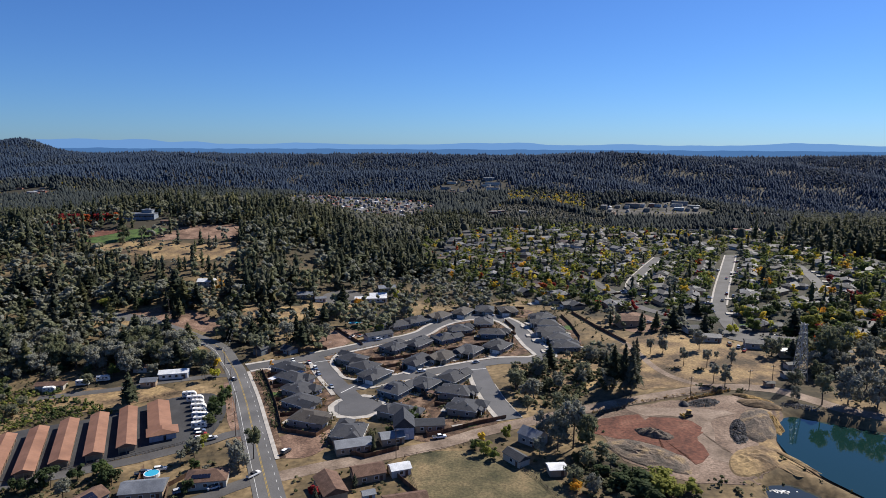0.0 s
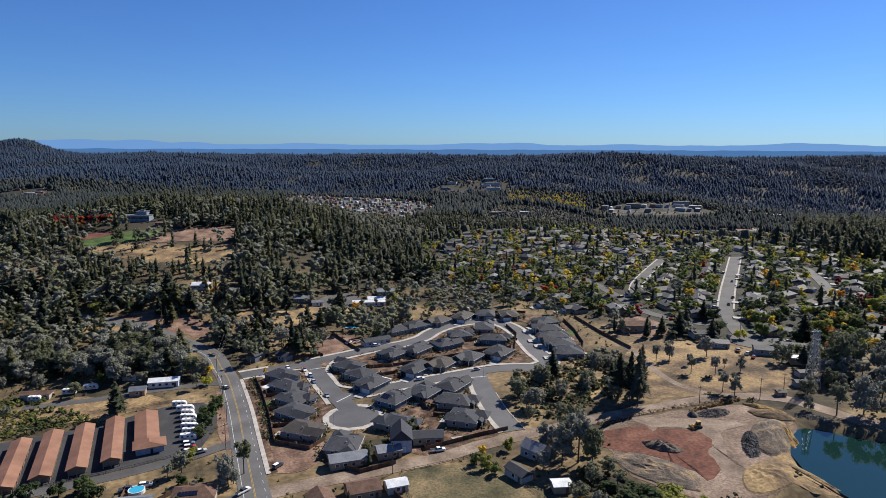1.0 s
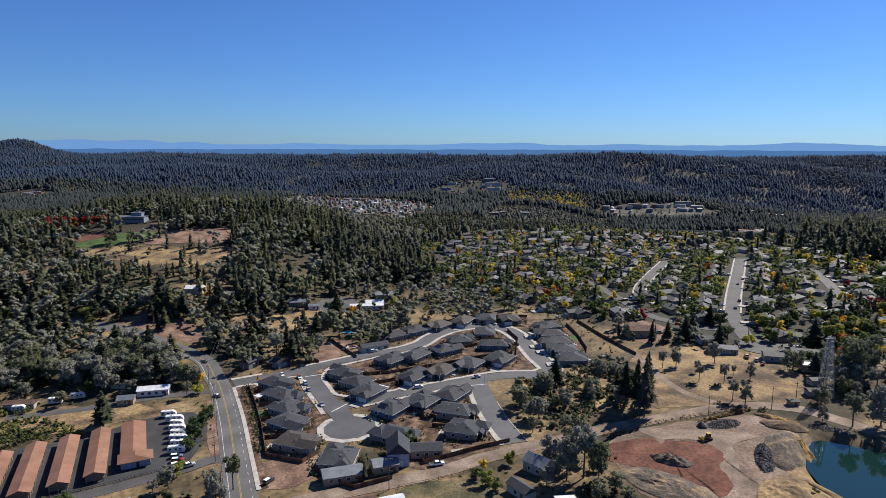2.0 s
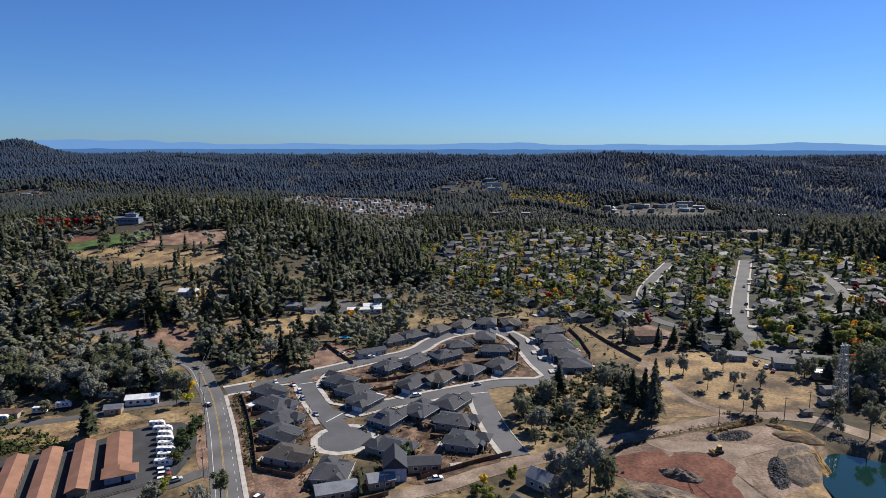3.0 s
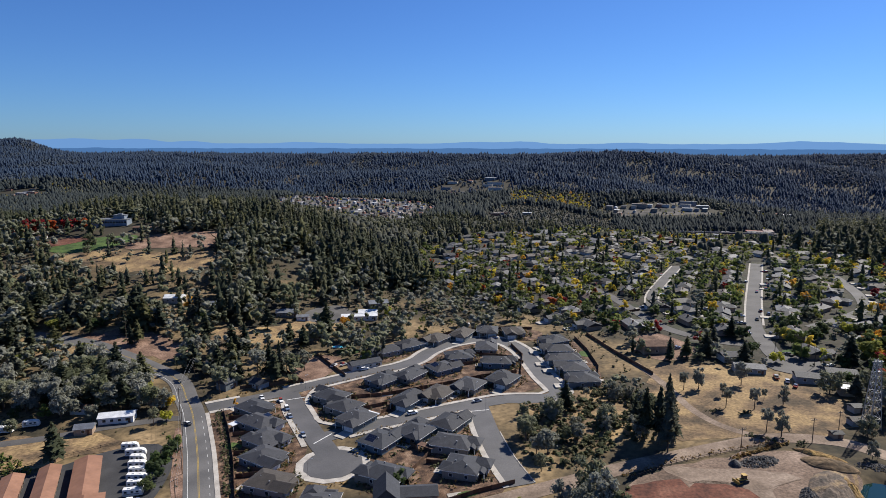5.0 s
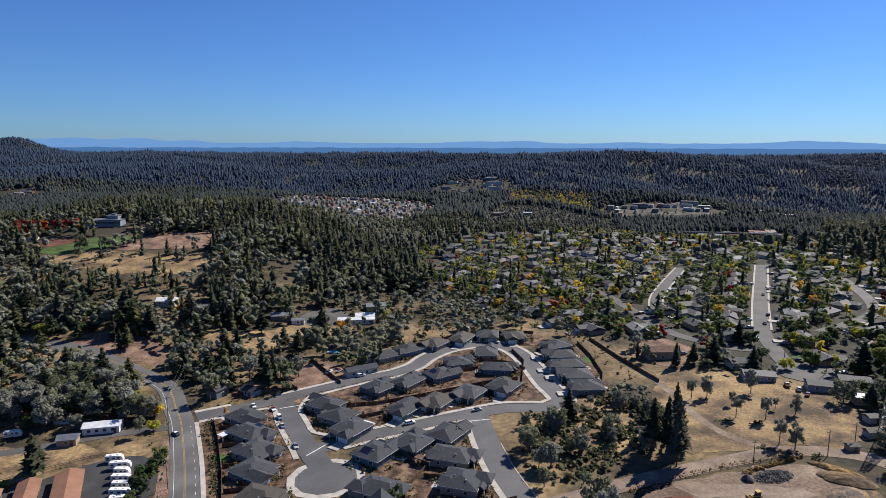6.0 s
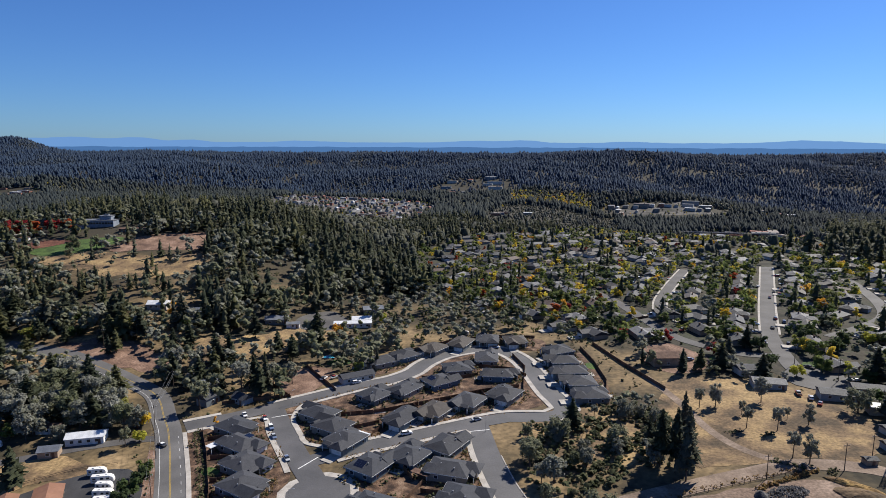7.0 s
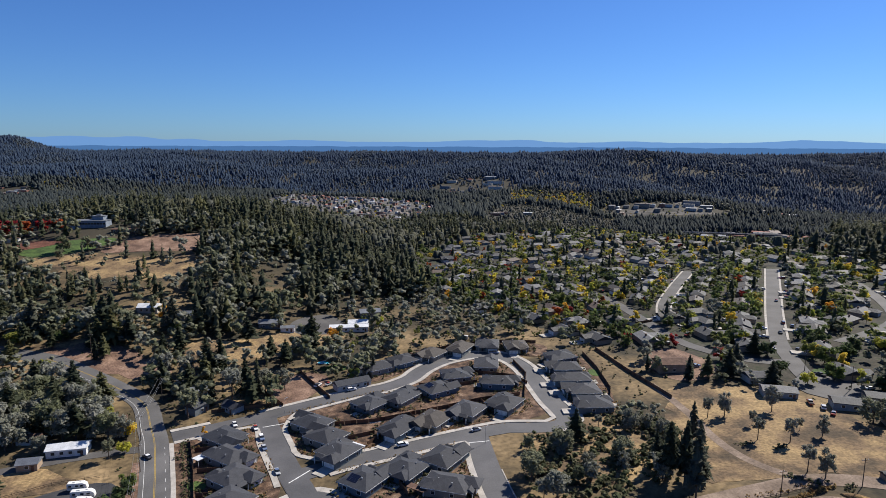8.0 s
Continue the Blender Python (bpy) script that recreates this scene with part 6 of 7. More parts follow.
CARS = [car(k) for k in range(3)]
CAR_LABEL = ("sedan parked on the ground", "sport utility vehicle parked outdoors", "pickup truck parked outdoors")


def park(kind, x, y, turn, label="", lift=0.14):
    """Stands a car on a level x, y."""
    m = pose(x, y, height(x, y) + lift, 0, 0, turn)
    ob = CARS[kind]
    if ob.name in USED:
        ob = copy_thing(ob, m)
    else:
        USED.add(ob.name)
        ob.matrix_basis = m
    tagged(ob, label or CAR_LABEL[kind], "car", "parked vehicles")


for k, x, y, t in ((0, -99, 329, -60), (1, -93, 320, -60), (0, -89, 312, -60), (0, -77.5, 294, -60), (1, -35, 315.5, 28), (0, -7, 329, 30)):
    park(k, x, y, t, "car parked along the kerb of the new street")
for k, x, y, t in ((2, -19, 239, 20), (1, -86, 377, 70), (0, -81, 379, 60), (1, -68, 372, 35), (2, 0, 425, 0), (0, -131, 302, 150), (2, -84, 208, 60), (1, -78, 226, 65), (0, 10, 427, -10)):
    park(k, x, y, t)
for k, x, y, t in ((0, -109, 331.5, -60), (2, -113, 236, 40), (1, -106, 196, 40), (0, -95, 199, 40), (2, -126, 208, 30), (1, -121, 211, 20), (2, 101, 402, 20), (1, 122, 416, -40), (0, 166, 458, 75), (1, 176, 478, 75), (0, 168, 372, 10), (2, 135, 356, 80), (1, 138, 351, 70), (0, 139, 345, 60), (0, 92, 500, 75), (1, 150, 430, 75), (0, 195, 533, 68), (2, 205, 550, 68), (1, 226, 590, 68), (0, 143, 602, 65)):
    park(k, x, y, t, lift=0.2)
crng = random.Random(21)
for a, b in cells[:38]:
    if b < 640:
        park(crng.randrange(3), a + crng.choice((-11, 11)), b + crng.uniform(-4, 4), crng.uniform(0, 360), lift=0.06)


def motorhome(l):
    v = new("motorhome")
    part("body", loft([(-l / 2, 1.1, 1.05, 0.6, 3.0), (-l / 2 + 0.2, 1.2, 1.15, 0.5, 3.2), (l / 2 - 1.6, 1.2, 1.15, 0.5, 3.2), (l / 2 - 0.4, 1.18, 1.05, 0.5, 2.6), (l / 2, 1.05, 0.9, 0.55, 1.6)]), M["rv"], v)
    part("stripe", Geo().box(-0.3, 0, 1.2, l - 1.8, 2.46, 0.3), M["new_wall"], v, "coloured side stripe")
    for x in (-l / 3, 0, l / 4):
        part("window", Geo().box(x, 0, 1.8, 1.1, 2.47, 0.7), M["glass"], v)
    part("roof_unit", Geo().box(-l / 6, 0, 3.18, 1.0, 0.9, 0.3), M["trim"], v, "white roof air conditioner")
    part("roof_unit", Geo().box(l / 6, 0.2, 3.18, 0.7, 0.6, 0.2), M["trim"], v, "white roof vent")
    wheels(v, (-l / 4, l / 3), 1.08, 0.4)
    return v


rv = motorhome(8.0)
for k, (x, y, t) in enumerate(((-143, 279, 15), (-138, 274.5, 12), (-134.5, 270, 10), (-132, 265.5, 10), (-129.5, 261, 8), (-127, 256.5, 10), (-125, 252, 12), (-123, 247, 14), (-214, 279, 20), (-203, 288, 15), (-196, 294, 20))):
    size = (0.8, 0.95, 0.7, 0.85, 0.75, 0.9, 0.7, 0.8, 0.7, 0.75, 0.8)[k]
    m = pose(x, y, height(x, y) + 0.07, 0, 0, t + 4 * math.sin(k * 2.1)) @ Matrix.Diagonal((size, 0.85, 0.9, 1))
    ob = rv if k == 0 else copy_thing(rv, m)
    ob.matrix_basis = m
    tagged(ob, "white motorhome parked in a row on the yard" if k < 8 else "white camper trailer parked beside the lane", "motorhome", "parked motorhomes")
for x, y, t in ((-119, 240, 20), (-121, 243, 20), (-117.5, 236.5, 30)):
    park(1, x, y, t, "dark vehicle parked at the yard's edge", 0.08)


# ---------- fences ----------
board_panel = Geo().box(0, 0, 0, 2.4, 0.06, 1.75)
board_panel = board_panel.mesh("panel", M["fence"])
post_mesh = Geo().box(0, 0, -0.6, 0.14, 0.14, 2.5).mesh("post", M["fence"])
rail_panel = Geo().box(0, 0, 0.35, 2.4, 0.05, 0.12).box(0, 0, 0.9, 2.4, 0.05, 0.12).mesh("rail", M["pole"])
rail_post = Geo().box(0, 0, -0.5, 0.12, 0.12, 1.7).mesh("post", M["pole"])
mesh_panel = Geo().box(0, 0, 0.1, 2.4, 0.02, 1.9).mesh("panel", M["chain"])


def fence(pts, label, panel=board_panel, post=post_mesh, name="wooden_fence"):
    f = thing(name, label, "fence", "garden fences")
    for (x0, y0), (x1, y1) in zip(pts, pts[1:]):
        n = max(1, round(math.hypot(x1 - x0, y1 - y0) / 2.4))
        turn = math.degrees(math.atan2(y1 - y0, x1 - x0))
        for k in range(n):
            u = (k + 0.5) / n
            x, y = x0 + (x1 - x0) * u, y0 + (y1 - y0) * u
            part(panel.name.split(".")[0], panel, None, f, "", pose(x, y, height(x, y) - 0.05, 0, 0, turn))
            if k % 2:
                continue
            u = k / n
            x, y = x0 + (x1 - x0) * u, y0 + (y1 - y0) * u
            part("post", post, None, f, "", pose(x, y, height(x, y), 0, 0, turn))


BROWN = "brown board garden fence between house plots"
for line in ([(-121, 316), (-110, 296), (-98, 272), (-86, 245)], [(-86, 245), (-70, 240), (-66, 248)], [(-115, 308), (-100, 313)], [(-107, 293), (-93, 296)], [(-100, 277), (-87, 279)], [(-92, 260), (-80, 263)],
             [(-122, 380), (-95, 352)], [(-100, 394), (-76, 362)], [(-124, 342), (-96, 354)], [(-76, 400), (-48, 420), (-22, 440), (0, 446), (24, 444)],
             [(-70, 333), (-50, 337), (-36, 344), (-20, 352), (-6, 360), (12, 366)], [(-36, 344), (-32, 337)], [(-20, 352), (-17, 345)], [(-6, 360), (-3, 351)], [(-12, 396), (10, 389), (16, 380)], [(-36, 378), (-20, 376), (-8, 382)], [(-48, 362), (-36, 372)], [(14, 364), (16, 392), (10, 412)],
             [(-63, 318), (-48, 326)], [(-24, 240), (-4, 252), (8, 258)], [(-24, 240), (-30, 262), (-24, 278)], [(-24, 272), (-18, 271), (-6, 272)], [(-38, 298), (-28, 280)], [(-24, 304), (-20, 290)], [(50, 350), (54, 372), (52, 400), (48, 424)], [(56, 431), (66, 398), (79, 362)], [(-64, 236), (-58, 228), (-46, 222), (-34, 229)], [(100, 486), (72, 470), (58, 440)],
             [(-106, 212), (-112, 200), (-108, 190)], [(-128, 212), (-124, 200)], [(-36, 214), (-22, 196), (-34, 186)], [(-48, 214), (-46, 200)]):
    fence(line, BROWN)
for row in (WEST, INNER, INNER_NORTH[:4], NORTH, EAST_ROW, EAST[:3]):
    for (x0, y0, t0, k0), (x1, y1, t1, k1) in zip(row, row[1:]):
        if abs(t0 - t1) < 30:
            a, mx_, my_ = radians((t0 + t1) / 2), (x0 + x1) / 2, (y0 + y1) / 2
            fence([(mx_ + 2 * math.sin(a), my_ - 2 * math.cos(a)), (mx_ - 9 * math.sin(a), my_ + 9 * math.cos(a))], BROWN)
fence([(-31, 223), (-13, 231), (-5, 235), (4, 227), (19, 206), (26, 190)], "weathered post and rail fence round the dry paddock", rail_panel, rail_post, "rail_fence")
fence([(-31, 223), (-22, 196), (-16, 182)], "weathered post and rail fence round the dry paddock", rail_panel, rail_post, "rail_fence")
fence([(48, 262), (66, 273), (86, 281), (106, 288)], "low wire fence along the dirt road", rail_panel, rail_post, "rail_fence")
fence([(-206, 236), (-184, 255), (-154, 281), (-140, 287)], "dark wire fence behind the storage yard", rail_panel, rail_post, "wire_fence")
fence([(-176, 199), (-141, 219), (-127, 229), (-117, 237)], "dark wire fence in front of the storage yard", rail_panel, rail_post, "wire_fence")


# ---------- poles, wires and the lattice mast ----------
POLES = []


def utility_pole(x, y, h, turn=0.0, arm=True):
    p = thing("utility_pole", "weathered wooden utility pole with a crossarm" if arm else "plain weathered wooden pole", "pole", "utility poles", pose(x, y, height(x, y), 0, 0, turn))
    part("pole", Geo().rod((0, 0, -1.5), (0, 0, h), 0.17, 7, 0.11), M["pole"], p)
    if arm:
        part("crossarm", Geo().box(0, 0, h - 0.9, 2.6, 0.12, 0.14), M["pole"], p)
        for k in (-1.2, -0.5, 0.5, 1.2):
            part("insulator", Geo().rod((k, 0, h - 0.76), (k, 0, h - 0.5), 0.06, 6), M["trim"], p)
    POLES.append((x, y, h, turn))


for x, y, h, t in ((-34, 222, 12, 20), (-104, 240, 11, 60), (-113, 262, 11, 62), (-128, 292, 11, 62), (-141, 315, 11, 40), (-152, 352, 11, 40), (92, 283, 9, 20), (120, 289, 10, 20), (134, 298, 9, 20), (151, 396, 11, 20), (160, 372, 11, 20), (-212, 392, 12, 20), (-90, 214, 11, 60), (40, 560, 11, 0), (112, 470, 10, 20)):
    utility_pole(x, y, h, t)


def wire(a, b, sag, label):
    pts = []
    for k in range(17):
        u = k / 16
        pts.append([a[i] + (b[i] - a[i]) * u for i in range(3)])
        pts[-1][2] -= sag * 4 * u * (1 - u)
    ring = ((0, 0.025), (0.022, -0.0125), (-0.022, -0.0125))
    vs = [(p[0] + u, p[1], p[2] + w) for p in pts for u, w in ring]
    fs = [(3 * k + i, 3 * k + (i + 1) % 3, 3 * k + 3 + (i + 1) % 3, 3 * k + 3 + i) for k in range(16) for i in range(3)]
    g = Geo().add(vs, fs)
    tagged(part("overhead_wire", g, M["steel"]), label, "wire", "overhead wires")


def arm_end(k, off):
    x, y, h, t = POLES[k]
    c, s = math.cos(radians(t)), math.sin(radians(t))
    return (x + c * off, y + s * off, height(x, y) + h - 0.5)


for chain in ((12, 1, 2, 3, 4, 5),):
    for a, b in zip(chain, chain[1:]):
        for off in (-1.2, 0.5, 1.2):
            wire(arm_end(a, off), arm_end(b, off), 0.6, "thin overhead power line between poles")

TX, TY, TH = 148, 302, 28.0
tower = thing("lattice_mast", "tall galvanised steel lattice mast beside the pond", "mast", "", pose(TX, TY, height(TX, TY), 0, 0, 12))


def mast_corner(k, z):
    w = 2.5 - 1.7 * z / TH
    return ((-1, 1, 1, -1)[k % 4] * w, (-1, -1, 1, 1)[k % 4] * w, z)


for k in range(4):
    part("leg", Geo().rod(mast_corner(k, -1), mast_corner(k, TH), 0.17, 5), M["steel"], tower)
z = 0.0
while z < TH - 1:
    step = 4.4 - 2.6 * z / TH
    for k in range(4):
        part("brace", Geo().rod(mast_corner(k, z), mast_corner(k + 1, z + step), 0.09, 4), M["steel"], tower)
        part("brace", Geo().rod(mast_corner(k + 1, z), mast_corner(k, z + step), 0.09, 4), M["steel"], tower)
        part("strut", Geo().rod(mast_corner(k, z + step), mast_corner(k + 1, z + step), 0.05, 4), M["steel"], tower)
    z += step
for zz in (TH - 1, TH - 5):
    part("crossarm", Geo().box(0, 0, zz, 5.0, 0.2, 0.2), M["steel"], tower)


# ---------- the graded lot ----------
def mound(name, x, y, rx, ry, h, turn, mat, label, seed, rough_amp=0.25, steep=1.0):
    g, n, rings = Geo(), 26, 8
    c, s = math.cos(radians(turn)), math.sin(radians(turn))
    vs = []
    for j in range(rings):
        q = 1 - j / rings
        for i in range(n):
            a = 6.2832 * i / n
            w = q * (1 + 0.22 * noise.noise((math.cos(a) * 1.5 + seed, math.sin(a) * 1.5, seed)))
            u, v = rx * w * math.cos(a), ry * w * math.sin(a)
            px, py = x + c * u - s * v, y + s * u + c * v
            z = h * (1 - q * q) ** steep * (1 + rough_amp * noise.noise((px * 0.5, py * 0.5, seed))) + (0.12 * rough_amp * h * noise.noise((px * 1.7, py * 1.7, seed)) if j else 0)
            vs.append((px, py, height(px, py) + z - (0.5 if j == 0 else -0.05)))
    vs.append((x, y, height(x, y) + h))
    fs = [(j * n + i, j * n + (i + 1) % n, (j + 1) * n + (i + 1) % n, (j + 1) * n + i) for j in range(rings - 1) for i in range(n)]
    fs += [((rings - 1) * n + i, (rings - 1) * n + (i + 1) % n, rings * n) for i in range(n)]
    return tagged(part(name, g.add(vs, fs), mat), label, "mound", "earth mounds on the graded lot")


mound("earth_mound", 110, 253, 8, 18, 2.9, -25, M["spoil"], "broad earth mound covered in dry grass", 2.0)
mound("earth_mound", 96, 222, 8, 14, 1.6, -40, M["dry_grass"], "low tan grassy earth bank beside the pond", 5.0, 0.5)
mound("grass_bank", 117, 251, 3.8, 17, 2.4, 6, M["gold_bank"], "bank of golden dry grass above the pond", 21.0, 0.5)
mound("grass_bank", 118, 279, 2.6, 10, 1.2, 48, M["gold_bank"], "low bank of golden dry grass beside the track", 23.0, 0.5)
mound("earth_mound", 66, 243, 4.0, 8, 2.0, 60, M["spoil"], "long low heap of grey-tan soil", 7.0, 0.7)
mound("earth_mound", 60, 226, 9, 19, 1.2, 46, M["spoil"], "low ridge of rough graded soil", 9.0, 0.7)
mound("earth_mound", 118, 214, 3.5, 24, 1.6, 33, M["dry_grass"], "grassy dam between the two ponds", 12.0)
mound("earth_mound", 118, 272, 5, 10, 1.8, 60, M["dry_grass"], "dry grass bank above the pond", 14.0)


def rubble(name, x, y, rx, ry, h, turn, n, seed, label):
    """A heap of broken rock, piece upon piece."""
    g, q = Geo(), random.Random(seed)
    c, s = math.cos(radians(turn)), math.sin(radians(turn))
    for k in range(n):
        a, r = q.uniform(0, 6.2832), math.sqrt(q.random())
        u, v = rx * r * math.cos(a), ry * r * math.sin(a)
        px, py = x + c * u - s * v, y + s * u + c * v
        size = q.uniform(0.25, 0.8)
        z = height(px, py) + h * (1 - r * r) * q.uniform(0.7, 1.0)
        vs = [(px + size * q.uniform(0.5, 1) * dx, py + size * q.uniform(0.5, 1) * dy, z + size * q.uniform(0.4, 0.9) * dz) for dx, dy, dz in ((1, 0, 0), (0, 1, 0), (-1, 0, 0), (0, -1, 0), (0.2, 0.2, 0.8), (-0.1, 0, -1.2))]
        g.add(vs, [(0, 1, 4), (1, 2, 4), (2, 3, 4), (3, 0, 4), (1, 0, 5), (2, 1, 5), (3, 2, 5), (0, 3, 5)])
    return tagged(part(name, g, M["rock"]), label, "rubble", kind="stuff")


rubble("rock_pile", 95, 274, 4, 7.5, 1.4, -70, 420, 3, "pile of broken grey rock on the graded lot")
rubble("rock_face", 100, 246, 3.5, 12, 2.2, -20, 700, 4, "dark broken rock on the side of the mound")
rubble("rock_pile_2", 66, 245, 1.6, 5, 1.7, 60, 90, 6, "dark stones along the soil heap")
rubble("rock_pile_3", 134, 270, 3, 8, 0.6, 70, 150, 8, "grey rocks along the pond bank")
mound("earth_mound", 86, 272, 2.2, 2.6, 2.0, 0, M["rock"], "small dark heap of soil", 16.0)


def bulldozer(x, y, turn):
    b = thing("bulldozer", "yellow crawler bulldozer parked on bare earth", "bulldozer", "", pose(x, y, height(x, y) + 0.12, 0, 0, turn))
    for s in (-1, 1):
        part("track", loft([(-1.9, 0.25, 0.25, 0.3, 0.7), (-1.5, 0.25, 0.25, 0, 1.0), (1.5, 0.25, 0.25, 0, 1.0), (1.9, 0.25, 0.25, 0.3, 0.7)]), M["tyre"], b, "dark steel crawler track", pose(0, s * 0.95, 0))
    part("hull", loft([(-1.6, 0.7, 0.65, 0.5, 1.3), (0.2, 0.7, 0.65, 0.5, 1.4), (1.9, 0.6, 0.5, 0.6, 1.5)]), M["machine"], b)
    part("cab", Geo().box(-0.6, 0, 1.3, 1.4, 1.3, 1.3), M["glass"], b, "dark cab windows")
    part("cab_roof", Geo().box(-0.6, 0, 2.6, 1.7, 1.6, 0.15), M["machine"], b)
    part("blade", Geo().box(2.6, 0, 0.1, 0.2, 3.2, 1.1), M["machine"], b)
    for s in (-1, 1):
        part("arm", Geo().box(1.7, s * 1.25, 0.45, 2.0, 0.15, 0.2), M["machine"], b)
    part("exhaust", Geo().rod((0.9, 0.3, 1.3), (0.9, 0.3, 2.4), 0.07, 6), M["tyre"], b)


bulldozer(84, 260, 200)


# ---------- pools, patios and small things ----------
def pool(x, y, rx, ry, turn, label, above=0.0):
    p = thing("swimming_pool", label, "pool", "swimming pools", pose(x, y, height(x, y) + 0.1, 0, 0, turn))
    n = 24
    rim, top = Geo(), Geo()
    ring = lambda k, q, z: (rx * q * math.cos(6.2832 * k / n), ry * q * math.sin(6.2832 * k / n), z)
    vs = [ring(k, q, z) for q, z in ((1.12, -0.4), (1.12, above + 0.12), (1.0, above + 0.12), (1.0, -0.2)) for k in range(n)]
    rim.add(vs, [(a * n + k, a * n + (k + 1) % n, (a + 1) * n + (k + 1) % n, (a + 1) * n + k) for a in range(3) for k in range(n)])
    part("rim", rim, M["white_roof"] if above else M["concrete"], p)
    top.add([ring(k, 1.0, above + 0.05) for k in range(n)], [tuple(range(n))])
    part("pool_water", top, M["pool"], p, "bright blue pool water")


pool(-122, 207, 2.5, 2.5, 0, "round above-ground pool with blue water", 1.1)
pool(-91, 411, 4.5, 2.6, 20, "kidney-shaped blue swimming pool in a garden")
pool(64, 455, 4.2, 2.4, -10, "small blue garden swimming pool")
for x, y, rx, ry, t in ((-84, 402, 7, 5, 20), (-38, 188, 4, 3, 0), (50, 395, 3, 5, 10), (-8, 251, 4, 2, 20), (-103, 284, 3, 4, 60), (118, 405, 6, 4, 0), (128, 390, 7, 4, 20), (160, 395, 6, 4, 0)):
    patch("lawn_%d" % (int(abs(x)) + 1), [(x + rx * math.cos(a) * math.cos(radians(t)) - ry * math.sin(a) * math.sin(radians(t)), y + rx * math.cos(a) * math.sin(radians(t)) + ry * math.sin(a) * math.cos(radians(t))) for a in np.linspace(0, 6.2832, 9)[:-1]], 0.13, M["lawn"], "small bright green garden lawn", "lawn", closed_step=2.0)


def patio_cover(x, y, turn, w, d, mat, label):
    p = thing("patio_cover", label, "patio cover", "patio covers", pose(x, y, height(x, y), 0, 0, turn))
    part("top", Geo().box(0, 0, 2.5, w, d, 0.15), mat, p)
    for a in (-1, 1):
        for b in (-1, 1):
            part("post", Geo().box(a * (w / 2 - 0.2), b * (d / 2 - 0.2), -0.8, 0.15, 0.15, 3.3), M["trim"], p)


patio_cover(-108, 301, 62, 8, 3.6, M["white_roof"], "white flat patio cover behind a house")
patio_cover(-52, 311, -28, 6, 3, M["white_roof"], "white flat patio cover behind a house")
patio_cover(-25, 281, 152, 7, 3, M["brown_roof"], "brown flat patio cover behind a house")
backs = [(-12, 250, 20), (-50, 338, 20), (-63, 246, 15)]
for row in (WEST, EAST, INNER, INNER_NORTH, EAST_ROW):
    for x, y, turn, kind in row:
        a = radians(turn)
        off = GARAGE[kind][2] * 0.55 + 1.9
        backs.append((x - off * math.sin(a) + (kind - 1.5) * 1.5 * math.cos(a), y + off * math.cos(a) + (kind - 1.5) * 1.5 * math.sin(a), turn))
for x, y, t in backs:
    s_ = Geo().box(0, 0, -0.3, 5, 3.4, 0.45)
    tagged(part("patio_slab", s_, M["concrete"], None, "", pose(x, y, height(x, y), 0, 0, t)), "pale concrete garden patio", "patio", "garden patios")
for x, y, t in ((104, 393, 10), (-18, 452, 0)):
    tr = thing("box_trailer", "white enclosed box trailer on bare ground", "trailer", "", pose(x, y, height(x, y) + 0.06, 0, 0, t))
    part("body", loft([(-2.4, 1.0, 0.95, 0.5, 2.4), (2.0, 1.0, 0.95, 0.5, 2.4), (2.4, 0.8, 0.7, 0.6, 2.2)]), M["rv"], tr)
    wheels(tr, (-0.4, 0.4), 0.95, 0.3)
# street lamps
for x, y, t in ((-92, 345, 60), (-58, 300, 120), (-8, 335, 60), (-3, 318, 60), (-66, 262, 0), (14, 424, 0)):
    lp = thing("street_lamp", "slim grey street lamp beside the pavement", "lamp", "street lamps", pose(x, y, height(x, y) + 0.2, 0, 0, t))
    part("pole", Geo().rod((0, 0, -0.5), (0, 0, 6.5), 0.08, 6, 0.05), M["steel"], lp)
    part("arm", Geo().rod((0, 0, 6.4), (1.6, 0, 6.7), 0.05, 5), M["steel"], lp)
    part("lamp_head", Geo().box(1.7, 0, 6.62, 0.7, 0.25, 0.12), M["steel"], lp)
# garden plants in the new planting beds
small_bed, gold_bed = [], []
brng = random.Random(9)
for row in (WEST, SOUTH, EAST, INNER, INNER_NORTH, NORTH, EAST_ROW):
    for x, y, turn, kind in row:
        for k in range(90):
            a = brng.uniform(0, 6.2832)
            r = brng.uniform(7.2, 12)
            (small_bed if k % 5 else gold_bed).append((x + r * math.cos(a), y + r * math.sin(a), brng.uniform(0.6, 2.1), brng.random()))


def off_paths(rows):
    """The plants that stand clear of streets, pavements and houses."""
    sb = np.array(rows)
    keep = np.ones(len(sb), bool)
    for pts, w in ROADS:
        keep &= to_line(sb[:, 0], sb[:, 1], smooth_line(pts, 6)) > w / 2 + 0.8
    for x, y, r in HOUSES:
        keep &= (sb[:, 0] - x) ** 2 + (sb[:, 1] - y) ** 2 > 42
    return sb[keep].tolist()


wood("golden_garden_plants", off_paths(gold_bed), [round_crown(200 + k, 12, 1.4, 0.8, 0.0, 3, 0.3) for k in range(4)], 1.4, M["straw"], "rust and gold garden grasses between the new houses", "grass")
wood("garden_shrubs", off_paths(small_bed), [round_crown(130 + k, 9, 1.6, 1.0, 0.0, 2, 0.4) for k in range(4)], 1.6, M["shrub"], "small shrubs in the new planting beds", "shrubs")

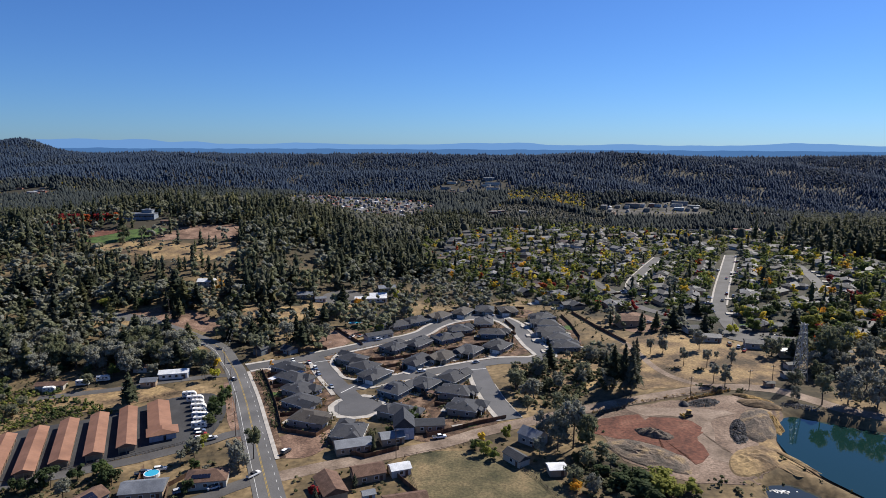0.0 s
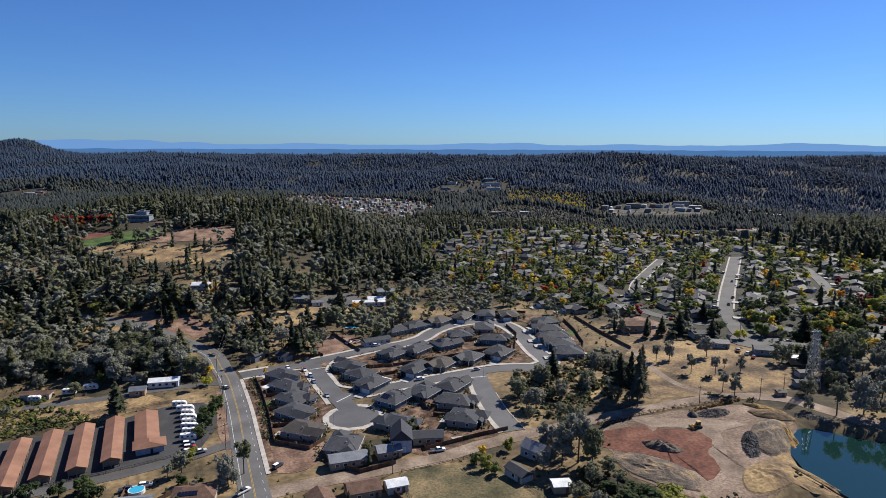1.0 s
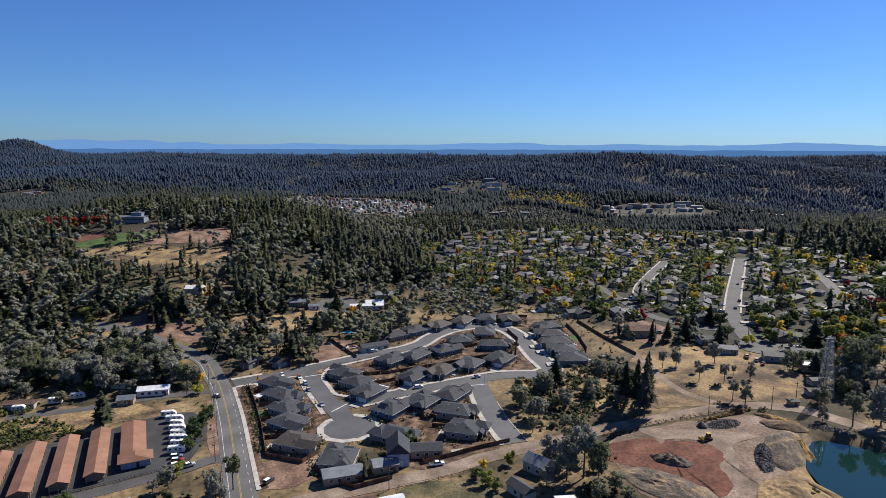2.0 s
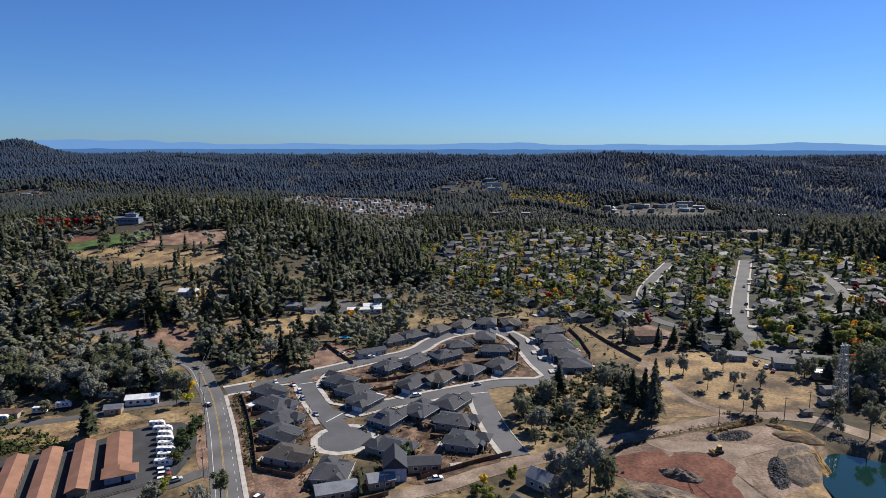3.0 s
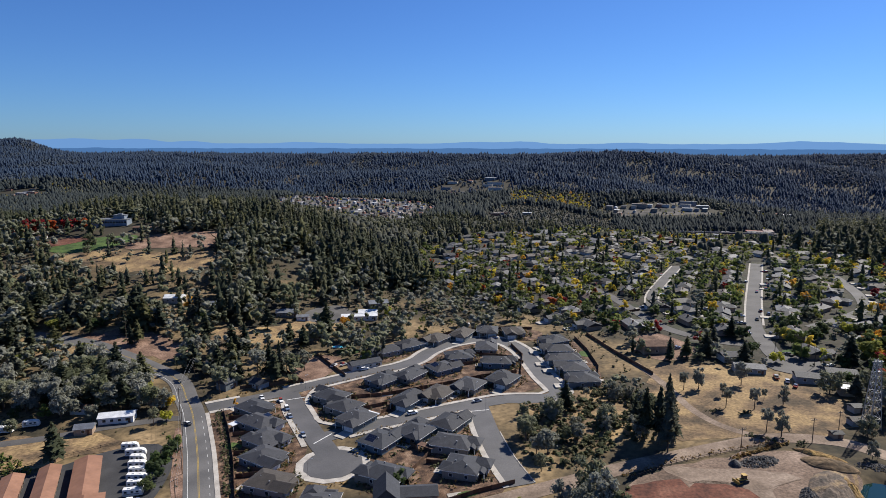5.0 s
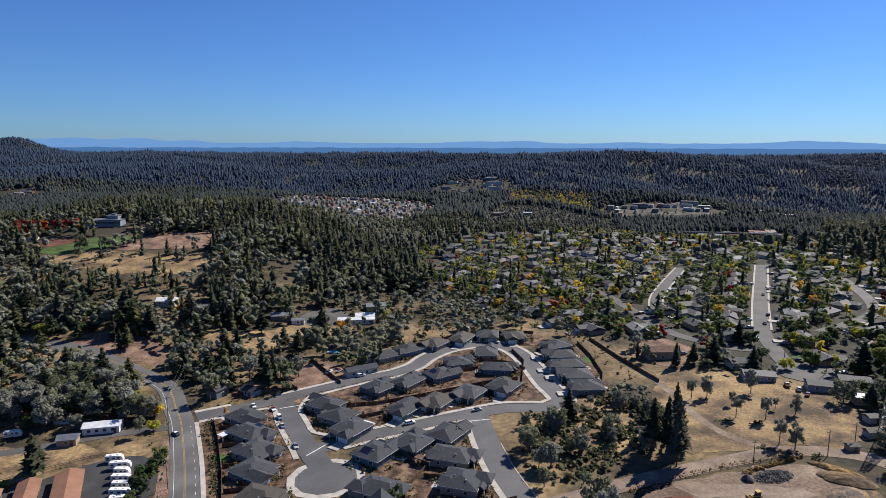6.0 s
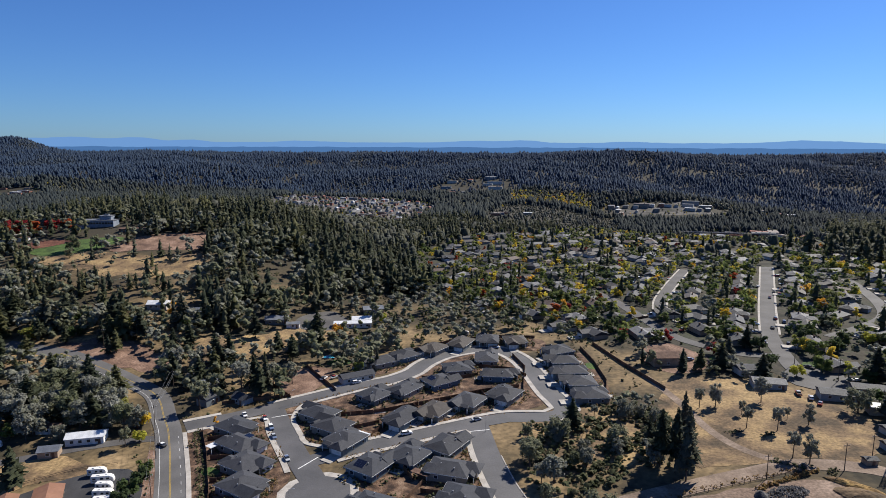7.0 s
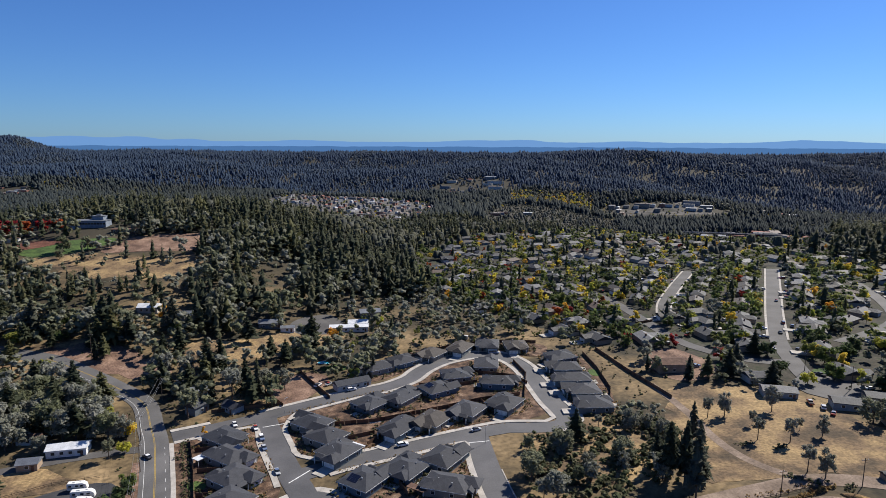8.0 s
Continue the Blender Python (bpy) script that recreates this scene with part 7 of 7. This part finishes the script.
# plants along the main road and golden grasses by the pavements
strip, tufts = [], []
for pts, off in (([(-121, 316), (-110, 296), (-98, 272), (-88, 250)], -3.2), ([(-121, 316), (-110, 296), (-98, 272), (-88, 250)], -1.6)):
    for x, y in smooth_line(pts, 1.3):
        strip.append((x + off * 0.87 + brng.uniform(-0.5, 0.5), y + off * 0.48 + brng.uniform(-0.5, 0.5), brng.uniform(0.7, 1.7), brng.random()))
for pts, off in (([(-122, 336), (-106, 347), (-98, 352)], 0), ([(-90, 345), (-62, 366), (-52, 371)], 0), ([(-62, 306), (-34, 322), (-12, 333)], 0), ([(-56, 296), (-36, 306), (-14, 318)], 0), ([(13, 372), (14, 396), (8, 412)], 0), ([(-69, 258), (-60, 255), (-50, 258)], 0), ([(-12, 312), (-9.5, 298), (-5, 277)], 0), ([(-76, 268), (-77, 280)], 0), ([(-80, 296), (-92, 316)], 0), ([(46, 264), (66, 275), (106, 290)], 0)):
    for x, y in smooth_line(pts, 1.1):
        for k in range(2):
            tufts.append((x + brng.uniform(-1.3, 1.3), y + brng.uniform(-1.3, 1.3), brng.uniform(0.5, 1.2), brng.random()))
wood("roadside_shrubs", strip, [round_crown(140 + k, 20, 1.6, 1.1, 0.0, 4, 0.36) for k in range(4)], 1.6, M["shrub"], "dark shrubs between the road and the garden fence", "shrubs")
wood("ornamental_grass", tufts, [round_crown(150 + k, 14, 1.4, 0.8, 0.0, 3, 0.3) for k in range(4)], 1.4, M["straw"], "golden ornamental grasses beside the pavements", "grass")

# hedge of tall dry grass along the track, and heaps of cut brush in the field
hedge = [(87 + 24 * k / 70 + brng.uniform(-0.7, 0.7), 276.5 + 12 * k / 70 + brng.uniform(-0.7, 0.7), brng.uniform(0.9, 1.7), brng.random()) for k in range(71)]
wood("tall_grass", hedge, [round_crown(160 + k, 20, 1.4, 0.9, 0.0, 4, 0.34) for k in range(4)], 1.4, M["straw"], "hedge of tall golden dry grass along the track", "grass")
heaps = [(94, 319), (105, 317), (100, 295), (106, 291), (116, 287)]
slash = [(a + brng.gauss(0, 1.7), b + brng.gauss(0, 1.0), brng.uniform(0.7, 1.3), brng.random()) for a, b in heaps for k in range(9)]
wood("brush_heap", slash, [round_crown(170 + k, 22, 1.2, 1.1, 0.0, 4, 0.36) for k in range(4)], 1.2, M["shrub"], "low heaps of cut dark brush in the dry field", "shrubs")

# foam below the inflow of the lower pond
foam, q = Geo(), random.Random(31)
for k in range(60):
    fx, fy, fr = 99 + q.gauss(0, 1.6), 206 - abs(q.gauss(0, 1.0)), q.uniform(0.15, 0.4)
    foam.add([(fx + fr * math.cos(a), fy + fr * math.sin(a), LOWER_Z + 0.03 + 0.002 * k) for a in (0, 1.26, 2.5, 3.8, 5.0)], [(0, 1, 2, 3, 4)])
tagged(part("foam", foam, M["white_line"]), "white foam where water enters the lower pond", "foam", kind="stuff")
